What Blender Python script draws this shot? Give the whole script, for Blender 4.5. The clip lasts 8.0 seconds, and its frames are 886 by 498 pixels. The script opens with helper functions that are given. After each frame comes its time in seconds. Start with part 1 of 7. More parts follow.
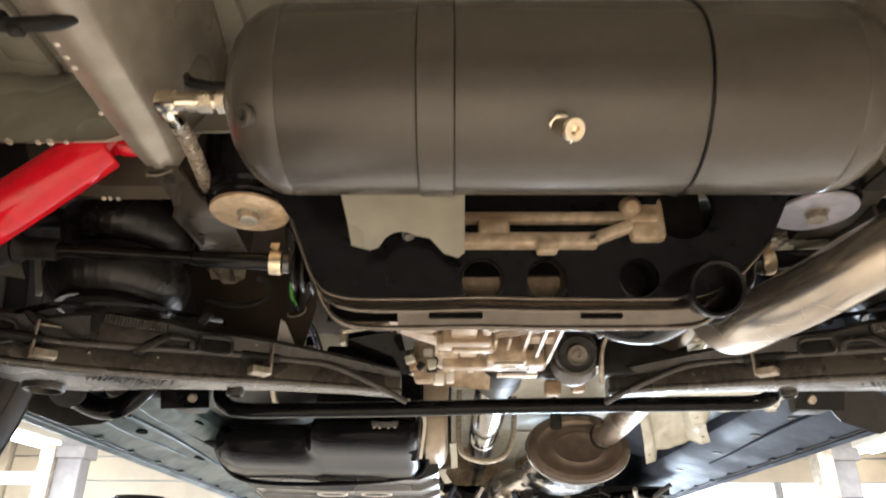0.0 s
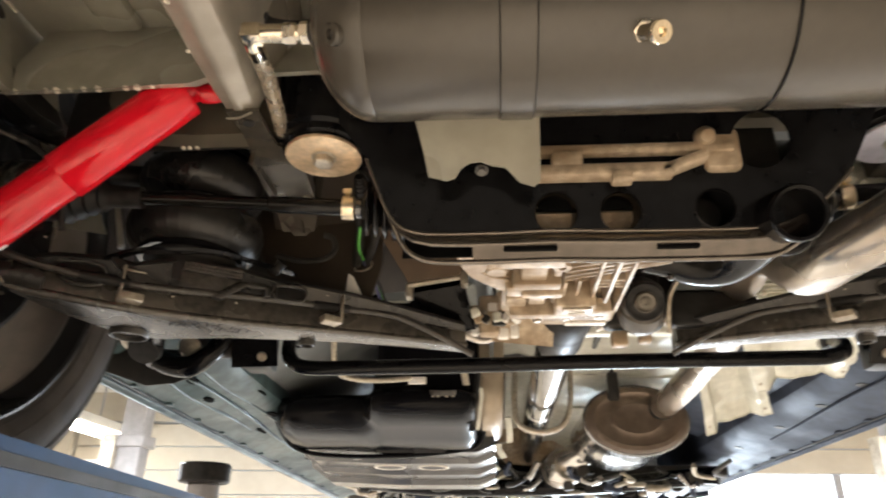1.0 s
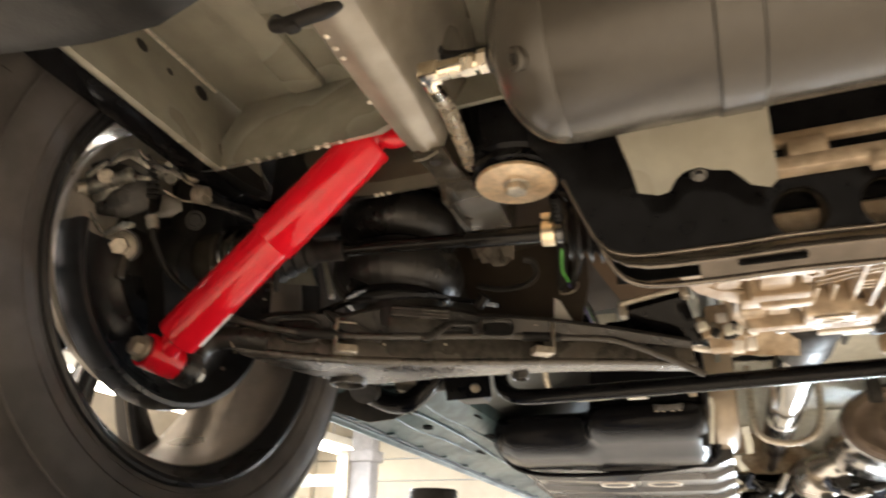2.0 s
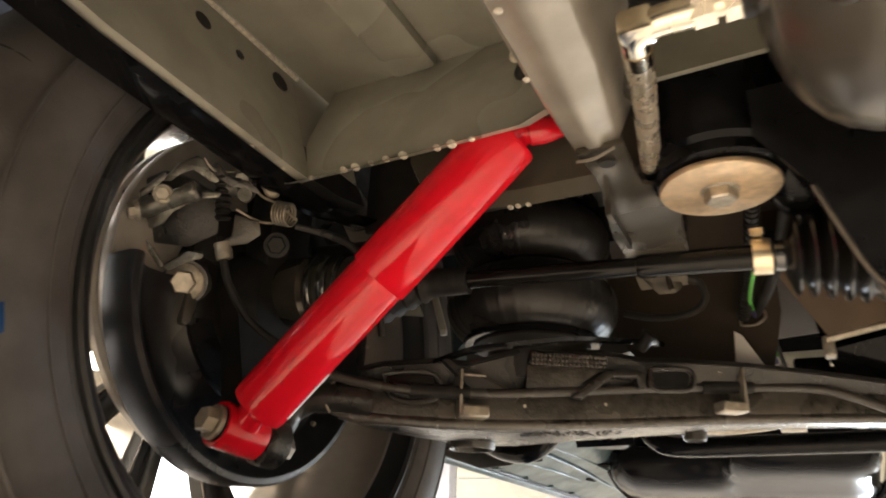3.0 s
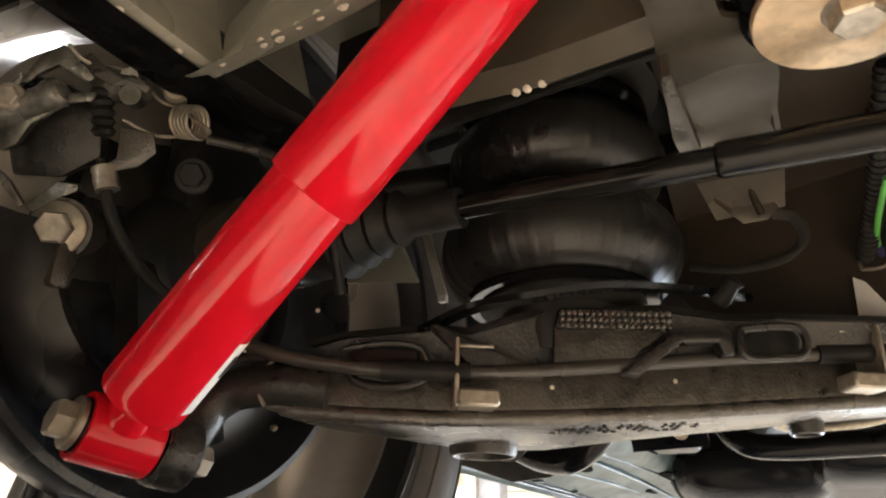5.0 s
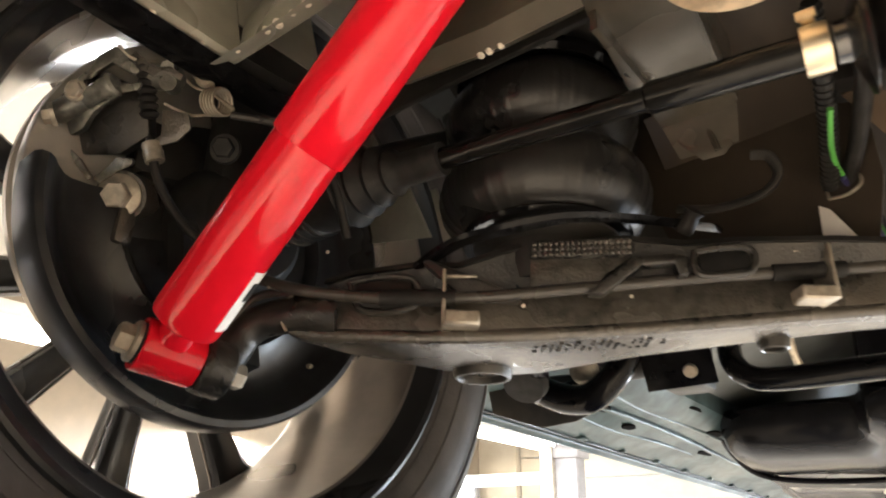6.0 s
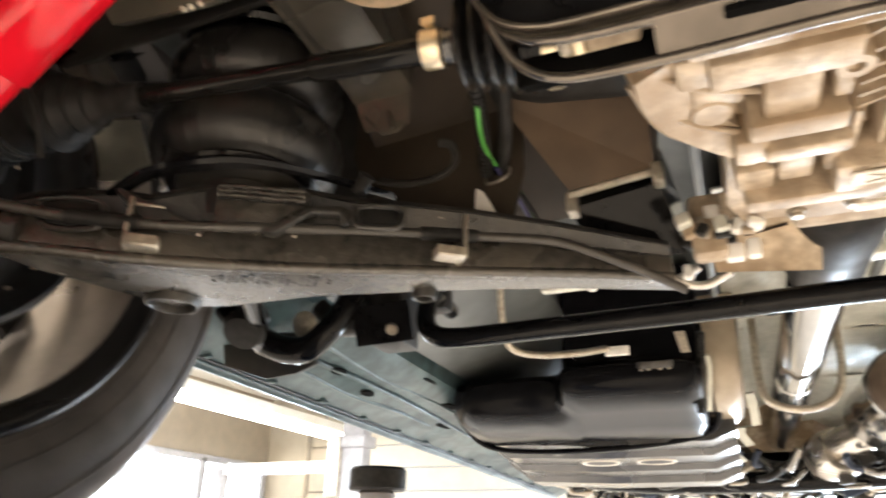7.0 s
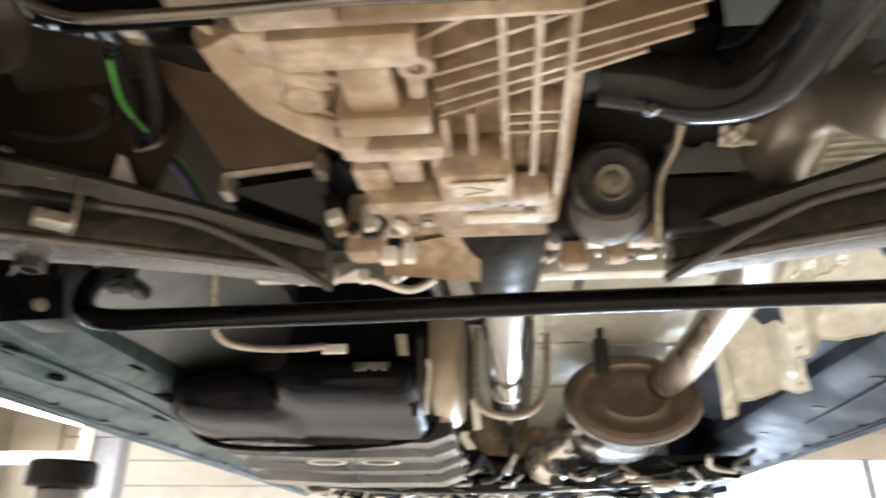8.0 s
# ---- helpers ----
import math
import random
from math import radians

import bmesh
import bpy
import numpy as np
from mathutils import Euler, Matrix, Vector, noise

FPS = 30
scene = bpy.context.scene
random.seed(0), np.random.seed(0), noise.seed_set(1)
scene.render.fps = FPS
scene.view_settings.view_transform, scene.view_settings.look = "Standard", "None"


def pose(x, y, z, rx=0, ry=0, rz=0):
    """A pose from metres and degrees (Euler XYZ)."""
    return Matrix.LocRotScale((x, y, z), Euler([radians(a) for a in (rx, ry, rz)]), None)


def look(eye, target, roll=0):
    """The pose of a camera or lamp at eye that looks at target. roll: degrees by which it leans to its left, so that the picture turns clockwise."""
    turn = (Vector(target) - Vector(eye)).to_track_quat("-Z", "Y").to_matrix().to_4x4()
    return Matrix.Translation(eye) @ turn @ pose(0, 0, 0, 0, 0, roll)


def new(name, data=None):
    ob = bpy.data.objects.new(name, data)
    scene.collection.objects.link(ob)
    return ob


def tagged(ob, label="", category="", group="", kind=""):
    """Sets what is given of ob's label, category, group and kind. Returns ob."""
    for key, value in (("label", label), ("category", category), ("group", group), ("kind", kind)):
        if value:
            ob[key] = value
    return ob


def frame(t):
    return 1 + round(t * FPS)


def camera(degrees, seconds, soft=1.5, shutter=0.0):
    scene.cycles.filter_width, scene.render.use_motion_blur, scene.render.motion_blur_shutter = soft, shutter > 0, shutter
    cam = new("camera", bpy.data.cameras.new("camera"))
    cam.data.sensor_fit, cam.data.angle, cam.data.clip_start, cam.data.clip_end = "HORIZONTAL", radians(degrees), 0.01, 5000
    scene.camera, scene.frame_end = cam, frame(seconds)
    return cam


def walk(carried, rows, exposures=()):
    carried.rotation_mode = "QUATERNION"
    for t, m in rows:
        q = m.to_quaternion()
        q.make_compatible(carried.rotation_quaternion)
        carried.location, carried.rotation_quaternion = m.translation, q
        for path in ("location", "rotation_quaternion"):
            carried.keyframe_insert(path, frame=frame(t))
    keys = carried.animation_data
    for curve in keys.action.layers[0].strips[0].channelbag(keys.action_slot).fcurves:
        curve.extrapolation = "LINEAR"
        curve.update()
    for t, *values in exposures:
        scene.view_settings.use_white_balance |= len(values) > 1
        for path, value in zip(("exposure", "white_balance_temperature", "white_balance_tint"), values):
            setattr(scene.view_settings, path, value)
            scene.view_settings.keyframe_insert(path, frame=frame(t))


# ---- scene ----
cam = camera(66.5, 8.0, soft=1.9, shutter=0.5)
PATH = [
    (0, (-0.076, 0.066, 1.624), (-0.101, 1.883, 2.459), 0.3),
    (0.5, (-0.094, 0.086, 1.586), (-0.14, 1.905, 2.415), 0.6),
    (1, (-0.109, 0.083, 1.565), (-0.254, 1.899, 2.391), 0.9),
    (1.5, (-0.109, 0.09, 1.573), (-0.53, 1.864, 2.396), 1.1),
    (1.6, (-0.115, 0.09, 1.59), (-0.581, 1.861, 2.394), 1.0),
    (2, (-0.131, 0.116, 1.613), (-0.82, 1.805, 2.435), 1.1),
    (2.2, (-0.151, 0.126, 1.631), (-0.915, 1.782, 2.452), 1.3),
    (3.3, (-0.29, 0.284, 1.759), (-1.172, 1.906, 2.526), 2.3),
    (3.5, (-0.304, 0.315, 1.783), (-1.179, 1.951, 2.53), 2.2),
    (4, (-0.342, 0.366, 1.796), (-1.216, 2.005, 2.538), 2.3),
    (4.2, (-0.346, 0.385, 1.785), (-1.228, 2.005, 2.558), 2.9),
    (5.3, (-0.295, 0.42, 1.725), (-1.343, 1.915, 2.541), 0.6),
    (5.5, (-0.278, 0.42, 1.714), (-1.397, 1.87, 2.516), 1.2),
    (6, (-0.243, 0.411, 1.682), (-1.401, 1.834, 2.477), 1.2),
    (6.5, (-0.184, 0.408, 1.646), (-1.131, 1.979, 2.443), 0.9),
    (7, (-0.121, 0.419, 1.618), (-0.833, 2.11, 2.412), 0.9),
    (7.5, (-0.059, 0.452, 1.612), (-0.567, 2.215, 2.408), 0.8),
    (8, (0.011, 0.487, 1.627), (-0.178, 2.314, 2.42), 0.6),
]
walk(cam, [(t, look(eye, target, roll)) for t, eye, target, roll in PATH], ((0.0, 0.46, 6000, 10), (1.0, 0.48, 6200, 10), (2.2, 0.58, 6450, 10), (3.5, 0.58, 6350, 10), (4.2, 0.74, 6250, 10), (5.5, 0.82, 6300, 10), (6.2, 1.08, 6250, 10), (6.6, 1.13, 6200, 10), (7.0, 0.92, 6100, 10), (7.5, 0.60, 6000, 10), (8.0, 0.36, 5950, 10)))

# ---- world, lamps, exposure ----
world = bpy.data.worlds.new("world")
scene.world = world
world.use_nodes = True
world.node_tree.nodes["Background"].inputs[0].default_value = (0.75, 0.87, 1.0, 1)
world.node_tree.nodes["Background"].inputs[1].default_value = 0.6


def area_lamp(name, eye, target, sx, sy, power, color):
    d = bpy.data.lights.new(name, "AREA")
    d.shape, d.size, d.size_y, d.energy, d.color = "RECTANGLE", sx, sy, power, color
    ob = new(name, d)
    ob.matrix_world = look(eye, target)
    return ob


WARM, NEUTRAL, COOL = (1.0, 0.88, 0.72), (0.96, 0.98, 1.0), (0.78, 0.90, 1.0)
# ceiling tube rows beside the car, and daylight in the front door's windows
area_lamp("tube_lamp_west", (-3.95, 3.6, 2.56), (-3.6, 3.6, 0.0), 0.25, 8.0, 860, NEUTRAL)
area_lamp("tube_lamp_east", (3.95, 3.6, 2.56), (3.6, 3.6, 0.0), 0.25, 8.0, 600, NEUTRAL)
# unseen row behind the camera, added to light the rear-facing sides
area_lamp("added_lamp_south", (0.0, -1.9, 2.94), (0.0, -1.7, 0.0), 5.0, 0.25, 640, WARM)
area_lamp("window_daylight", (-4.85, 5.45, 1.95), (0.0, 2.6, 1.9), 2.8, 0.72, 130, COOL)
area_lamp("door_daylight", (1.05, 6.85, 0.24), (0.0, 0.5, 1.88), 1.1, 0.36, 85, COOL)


# ---- materials ----
def mat(name, col, rough, metal=0.0, var=0.2, scale=60.0, bump=0.05, bscale=400.0, dirt=None, dirt_amount=0.5, coat=0.0,
        stretch=(1, 1, 1), emit=0.0, rvar=0.12, spec=0.5):
    m = bpy.data.materials.new(name)
    m.use_nodes = True
    nt = m.node_tree
    p = nt.nodes["Principled BSDF"]
    p.inputs["Metallic"].default_value = metal
    p.inputs["Specular IOR Level"].default_value = spec
    p.inputs["Coat Weight"].default_value = coat
    p.inputs["Coat Roughness"].default_value = 0.12
    co = nt.nodes.new("ShaderNodeTexCoord")
    mp = nt.nodes.new("ShaderNodeMapping")
    mp.inputs["Scale"].default_value = stretch
    nt.links.new(co.outputs["Object"], mp.inputs[0])

    def noise_node(s, detail=4.0):
        n = nt.nodes.new("ShaderNodeTexNoise")
        n.inputs["Scale"].default_value, n.inputs["Detail"].default_value = s, detail
        nt.links.new(mp.outputs[0], n.inputs["Vector"])
        return n

    def ramp(src, a, b, lo, hi):
        r = nt.nodes.new("ShaderNodeMapRange")
        r.interpolation_type = "SMOOTHSTEP"
        r.inputs["From Min"].default_value, r.inputs["From Max"].default_value = a, b
        r.inputs["To Min"].default_value, r.inputs["To Max"].default_value = lo, hi
        nt.links.new(src, r.inputs["Value"])
        return r.outputs[0]

    fine, broad = noise_node(scale), noise_node(scale / 7, 3.0)
    mix = nt.nodes.new("ShaderNodeMix")
    mix.data_type = "RGBA"
    mix.inputs["A"].default_value = (*[c * (1 - var) for c in col], 1)
    mix.inputs["B"].default_value = (*[min(1, c * (1 + var)) for c in col], 1)
    nt.links.new(ramp(fine.outputs["Fac"], 0.3, 0.7, 0, 1), mix.inputs["Factor"])
    out = mix.outputs["Result"]
    if dirt:
        m2 = nt.nodes.new("ShaderNodeMix")
        m2.data_type = "RGBA"
        nt.links.new(out, m2.inputs["A"])
        m2.inputs["B"].default_value = (*dirt, 1)
        nt.links.new(ramp(broad.outputs["Fac"], 0.42, 0.68, 0, dirt_amount), m2.inputs["Factor"])
        out = m2.outputs["Result"]
    nt.links.new(out, p.inputs["Base Color"])
    nt.links.new(ramp(broad.outputs["Fac"], 0.3, 0.7, max(0.02, rough - rvar), min(1, rough + rvar)), p.inputs["Roughness"])
    if bump:
        grain = noise_node(bscale, 3.0)
        b = nt.nodes.new("ShaderNodeBump")
        b.inputs["Strength"].default_value, b.inputs["Distance"].default_value = bump, 0.002
        nt.links.new(grain.outputs["Fac"], b.inputs["Height"])
        nt.links.new(b.outputs[0], p.inputs["Normal"])
    if emit:
        p.inputs["Emission Color"].default_value = (*col, 1)
        p.inputs["Emission Strength"].default_value = emit
    return m


BODY = mat("primer_beige", (0.310, 0.300, 0.250), 0.34, var=0.1, scale=30, bump=0.04, dirt=(0.22, 0.195, 0.145), dirt_amount=0.4)
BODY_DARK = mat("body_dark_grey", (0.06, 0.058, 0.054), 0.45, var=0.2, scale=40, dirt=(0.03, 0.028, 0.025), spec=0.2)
SILL = mat("sill_teal_paint", (0.052, 0.082, 0.088), 0.42, var=0.3, scale=35, dirt=(0.030, 0.038, 0.042), dirt_amount=0.7, spec=0.3)
SILL_BLUE = mat("sill_blue_grey_paint", (0.050, 0.062, 0.090), 0.55, var=0.15, scale=35, dirt=(0.04, 0.045, 0.06), spec=0.06)
TANK = mat("tank_satin_black", (0.056, 0.050, 0.041), 0.27, var=0.03, scale=90, bump=0.05, bscale=900, rvar=0.0, spec=0.42)
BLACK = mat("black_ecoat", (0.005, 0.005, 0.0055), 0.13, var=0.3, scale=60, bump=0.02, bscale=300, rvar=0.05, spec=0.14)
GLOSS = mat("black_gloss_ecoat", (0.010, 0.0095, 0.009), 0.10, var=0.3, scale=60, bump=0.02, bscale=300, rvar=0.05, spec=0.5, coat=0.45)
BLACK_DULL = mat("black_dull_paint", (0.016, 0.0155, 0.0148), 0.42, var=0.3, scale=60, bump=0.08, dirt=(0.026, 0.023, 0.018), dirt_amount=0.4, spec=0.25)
CAST = mat("cast_iron_dusty", (0.046, 0.042, 0.036), 0.24, var=0.35, scale=120, bump=0.35, bscale=500, dirt=(0.085, 0.072, 0.056), dirt_amount=0.5, spec=0.9)
CAST_DARK = mat("cast_iron_black", (0.020, 0.019, 0.017), 0.33, var=0.3, scale=120, bump=0.3, bscale=500, dirt=(0.055, 0.048, 0.040), dirt_amount=0.5, spec=0.5)
BARE = mat("bare_pressed_steel", (0.32, 0.292, 0.245), 0.32, metal=0.35, var=0.15, scale=30, bump=0.03, dirt=(0.22, 0.19, 0.15), dirt_amount=0.4)
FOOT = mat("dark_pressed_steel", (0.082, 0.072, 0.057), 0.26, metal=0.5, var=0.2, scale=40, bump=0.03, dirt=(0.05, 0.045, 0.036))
# darker copy of the beige primer, with shade put into its colour
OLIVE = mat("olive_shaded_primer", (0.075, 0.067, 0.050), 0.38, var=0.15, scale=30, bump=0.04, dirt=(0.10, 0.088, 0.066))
BELLY = mat("belly_panel_polished", (0.13, 0.13, 0.13), 0.24, metal=0.7, var=0.12, scale=20, bump=0.02)
RED = mat("red_gloss_paint", (0.66, 0.008, 0.020), 0.13, var=0.05, scale=40, bump=0, coat=0.15, rvar=0.03, spec=0.35)
ALU = mat("cast_aluminium_dusty", (0.43, 0.350, 0.258), 0.50, metal=0.25, var=0.25, scale=90, bump=0.35, bscale=600, dirt=(0.24, 0.165, 0.095), dirt_amount=0.8, spec=0.35)
STEEL = mat("exhaust_steel", (0.40, 0.362, 0.31), 0.27, metal=0.85, var=0.1, scale=40, bump=0.04, dirt=(0.40, 0.32, 0.24), dirt_amount=0.5)
CHROME = mat("bright_steel_tube", (0.25, 0.238, 0.222), 0.09, metal=0.9, var=0.06, scale=30, bump=0.02, rvar=0.05)
MUFFLER = mat("muffler_brown_steel", (0.118, 0.090, 0.070), 0.40, metal=0.6, var=0.15, scale=40, bump=0.05, dirt=(0.12, 0.09, 0.07))
TAN = mat("tan_sheet_paint", (0.36, 0.30, 0.225), 0.36, metal=0.2, var=0.08, scale=40, bump=0.04, dirt=(0.28, 0.22, 0.16), dirt_amount=0.4)
SHIELD = mat("foil_heat_shield", (0.58, 0.575, 0.50), 0.42, metal=0.3, var=0.08, scale=50, bump=0.3, bscale=120)
FUEL = mat("fuel_tank_plastic", (0.005, 0.005, 0.006), 0.17, rvar=0.04, var=0.2, scale=30, bump=0.02, bscale=200, spec=0.08)
# black coat; the tan metal base paints in the floor's reflection
FLANGE = mat("ecoat_tan_reflection", (0.135, 0.118, 0.100), 0.15, metal=0.75, var=0.15, scale=60, bump=0.02, bscale=300, rvar=0.05)
ELBOW = mat("shaft_black_gloss", (0.008, 0.0076, 0.0070), 0.10, var=0.3, scale=60, bump=0.02, bscale=300, rvar=0.04, spec=0.18)
SATIN = mat("black_satin_ecoat", (0.018, 0.0185, 0.020), 0.30, var=0.3, scale=60, bump=0.03, bscale=300, rvar=0.06, spec=0.5)
BOOT = mat("boot_rubber_glossy", (0.014, 0.0138, 0.0135), 0.20, var=0.2, scale=80, bump=0.03, rvar=0.04, spec=0.9, coat=0.5)
# near-black for holes and slots, and for sheets that stand in for shade
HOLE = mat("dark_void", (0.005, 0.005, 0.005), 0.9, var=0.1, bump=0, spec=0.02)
RUBBER = mat("rubber_black", (0.019, 0.0185, 0.018), 0.46, var=0.3, scale=80, bump=0.1, dirt=(0.024, 0.021, 0.018), dirt_amount=0.35, spec=0.12)
HOSE = mat("grey_rubber_hose", (0.042, 0.038, 0.033), 0.38, var=0.15, scale=80, bump=0.05, dirt=(0.05, 0.045, 0.04), dirt_amount=0.4, spec=0.45)
BELLOWS = mat("bellows_rubber", (0.012, 0.0117, 0.0114), 0.34, var=0.3, scale=80, bump=0.12, dirt=(0.024, 0.022, 0.019), dirt_amount=0.5, spec=0.4)
TYRE = mat("tyre_rubber", (0.088, 0.081, 0.078), 0.55, var=0.2, scale=25, bump=0.15, dirt=(0.07, 0.062, 0.055), dirt_amount=0.4, spec=0.25)
ZINC = mat("zinc_yellow_plate", (0.640, 0.490, 0.320), 0.40, metal=0.6, var=0.18, scale=110, bump=0.06, dirt=(0.40, 0.30, 0.20), dirt_amount=0.5)
ZINC_BLUE = mat("zinc_blue_plate", (0.504, 0.492, 0.552), 0.42, metal=0.6, var=0.1, scale=70, bump=0.06)
GOLD = mat("clamp_gold_band", (0.75, 0.64, 0.46), 0.28, metal=0.9, var=0.1, scale=60)
NICKEL = mat("nickel_brass", (0.80, 0.71, 0.56), 0.22, metal=1.0, var=0.08, scale=80)
BOLT = mat("bolt_zinc_grey", (0.46, 0.42, 0.35), 0.42, metal=0.7, var=0.2, scale=150, bump=0.1, dirt=(0.22, 0.17, 0.12))
BRAID = mat("steel_braid", (0.50, 0.43, 0.33), 0.30, metal=0.7, var=0.05, scale=500, bump=0)
DISC = mat("brake_disc_steel", (0.58, 0.54, 0.48), 0.42, metal=0.6, var=0.1, scale=40)
RIM = mat("rim_dark_metal", (0.46, 0.42, 0.385), 0.30, metal=0.8, var=0.08, scale=30, bump=0.02)
RIM_BLACK = mat("rim_black", (0.02, 0.02, 0.021), 0.28, var=0.2, scale=30)
CALIPER = mat("caliper_grey_cast", (0.26, 0.255, 0.225), 0.30, metal=0.6, var=0.35, scale=160, bump=0.3, bscale=600, dirt=(0.06, 0.058, 0.050), dirt_amount=0.8)
GREEN = mat("green_wire", (0.08, 0.32, 0.05), 0.4, var=0.1)
VIOLET = mat("violet_wire", (0.035, 0.03, 0.10), 0.4, var=0.1)
WHITE = mat("white_paper", (0.80, 0.78, 0.74), 0.55, var=0.04)
WELD = mat("weld_sealer", (0.561, 0.510, 0.425), 0.5, var=0.25, scale=300)
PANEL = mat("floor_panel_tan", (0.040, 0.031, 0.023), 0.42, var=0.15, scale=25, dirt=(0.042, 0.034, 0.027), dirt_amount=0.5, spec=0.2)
PANEL_GREY = mat("inner_panel_grey", (0.11, 0.12, 0.12), 0.45, var=0.12, scale=25, dirt=(0.06, 0.065, 0.065), dirt_amount=0.5)
BROWN = mat("brown_panel", (0.062, 0.041, 0.025), 0.45, var=0.12, scale=30, spec=0.15)
LIFT_BLUE = mat("lift_blue_paint", (0.007, 0.040, 0.125), 0.42, var=0.12, scale=40, dirt=(0.02, 0.07, 0.15), spec=0.2)
WALL = mat("wall_cream", (0.33, 0.285, 0.22), 0.6, var=0.05, scale=8, dirt=(0.44, 0.36, 0.25), dirt_amount=0.4)
CEIL = mat("ceiling_white", (0.55, 0.52, 0.46), 0.7, var=0.05, scale=6)
FLOOR = mat("floor_concrete", (0.36, 0.318, 0.268), 0.5, var=0.12, scale=14, dirt=(0.26, 0.22, 0.18), dirt_amount=0.5)
WALL_TAN = mat("wall_tan", (0.20, 0.160, 0.112), 0.6, var=0.08, scale=8, dirt=(0.15, 0.12, 0.085), dirt_amount=0.4)
WALL_DARK = mat("wall_dark_grey", (0.10, 0.095, 0.09), 0.7, var=0.1, scale=8)
POST = mat("post_grey_paint", (0.20, 0.19, 0.19), 0.45, var=0.1, scale=20)
TUBE = mat("lamp_tube_glow", (1.0, 0.93, 0.82), 0.5, emit=9.0, bump=0, var=0)
GLASS = mat("bright_daylight_pane", (0.93, 0.97, 1.0), 0.3, emit=1.5, bump=0, var=0)


# ---- mesh helpers ----
def V(*a):
    return Vector(a)


def merge(*bms):
    out = bmesh.new()
    for b in bms:
        tmp = bpy.data.meshes.new("tmp")
        b.to_mesh(tmp)
        out.from_mesh(tmp)
        bpy.data.meshes.remove(tmp)
        b.free()
    return out


def axis_m(origin, direction, up=(0, 0, 1)):
    """A frame at origin whose z runs along direction and whose y is near up."""
    z = Vector(direction).normalized()
    u = Vector(up)
    if abs(z.dot(u)) > 0.98:
        u = Vector((0, 1, 0))
    x = u.cross(z).normalized()
    y = z.cross(x)
    return Matrix(((x.x, y.x, z.x, origin[0]), (x.y, y.y, z.y, origin[1]), (x.z, y.z, z.z, origin[2]), (0, 0, 0, 1)))


def box(c, s, bevel=0.0, m=None, seg=2):
    """A box of size s round c, with rounded edges; m turns it about c."""
    b = bmesh.new()
    bmesh.ops.create_cube(b, size=1.0)
    for v in b.verts:
        v.co = Vector((v.co.x * s[0], v.co.y * s[1], v.co.z * s[2]))
    if bevel:
        bmesh.ops.bevel(b, geom=b.edges[:], offset=bevel, segments=seg, affect="EDGES", profile=0.5)
    mm = Matrix.Translation(c) @ (m.to_3x3().to_4x4() if m else Matrix.Identity(4))
    bmesh.ops.transform(b, matrix=mm, verts=b.verts)
    return b


def lathe(profile, m, seg=32):
    """Turns (radius, height) pairs about m's z axis."""
    b = bmesh.new()
    rings = []
    for r, h in profile:
        if r < 1e-6:
            rings.append([b.verts.new(m @ Vector((0, 0, h)))])
        else:
            rings.append([b.verts.new(m @ Vector((r * math.cos(2 * math.pi * i / seg), r * math.sin(2 * math.pi * i / seg), h))) for i in range(seg)])
    for a, c in zip(rings, rings[1:]):
        for i in range(seg):
            j = (i + 1) % seg
            f = [a[i % len(a)], a[j % len(a)], c[j % len(c)], c[i % len(c)]]
            f = list(dict.fromkeys(f))
            if len(f) > 2:
                b.faces.new(f)
    bmesh.ops.recalc_face_normals(b, faces=b.faces)
    return b


def smooth_path(pts, res=8):
    pts = [Vector(p) for p in pts]
    if len(pts) < 3:
        return pts
    out = []
    for i in range(len(pts) - 1):
        p0, p1, p2, p3 = pts[max(i - 1, 0)], pts[i], pts[i + 1], pts[min(i + 2, len(pts) - 1)]
        for k in range(res):
            t = k / res
            out.append(0.5 * (2 * p1 + (p2 - p0) * t + (2 * p0 - 5 * p1 + 4 * p2 - p3) * t * t + (3 * p1 - p0 - 3 * p2 + p3) * t ** 3))
    return out + [pts[-1]]


def tube(pts, r, seg=14, res=8, caps=True, flat=1.0):
    """A round rod along a smooth path; r may be a function of the way along (0 to 1)."""
    path = smooth_path(pts, res)
    b = bmesh.new()
    rings, n = [], None
    for i, p in enumerate(path):
        d = (path[min(i + 1, len(path) - 1)] - path[max(i - 1, 0)]).normalized()
        if n is None:
            n = d.orthogonal().normalized()
        n = (n - d * n.dot(d)).normalized()
        q = d.cross(n)
        rr = r(i / (len(path) - 1)) if callable(r) else r
        rings.append([b.verts.new(p + rr * (math.cos(2 * math.pi * k / seg) * n + flat * math.sin(2 * math.pi * k / seg) * q)) for k in range(seg)])
    for a, c in zip(rings, rings[1:]):
        for k in range(seg):
            b.faces.new((a[k], a[(k + 1) % seg], c[(k + 1) % seg], c[k]))
    if caps:
        b.faces.new(rings[0][::-1])
        b.faces.new(rings[-1])
    bmesh.ops.recalc_face_normals(b, faces=b.faces)
    return b


def pipe(pts, r, wall=0.002, seg=24, res=10):
    """A hollow pipe along a smooth path."""
    a, c = tube(pts, r, seg, res, caps=False), tube(pts, r - wall, seg, res, caps=False)
    bmesh.ops.reverse_faces(c, faces=c.faces)
    n = len(a.verts)
    out = merge(a, c)
    out.verts.ensure_lookup_table()
    for base in (0, n - seg):
        for k in range(seg):
            i, j = base + k, base + (k + 1) % seg
            out.faces.new((out.verts[i], out.verts[j], out.verts[n + j], out.verts[n + i]))
    bmesh.ops.recalc_face_normals(out, faces=out.faces)
    return out


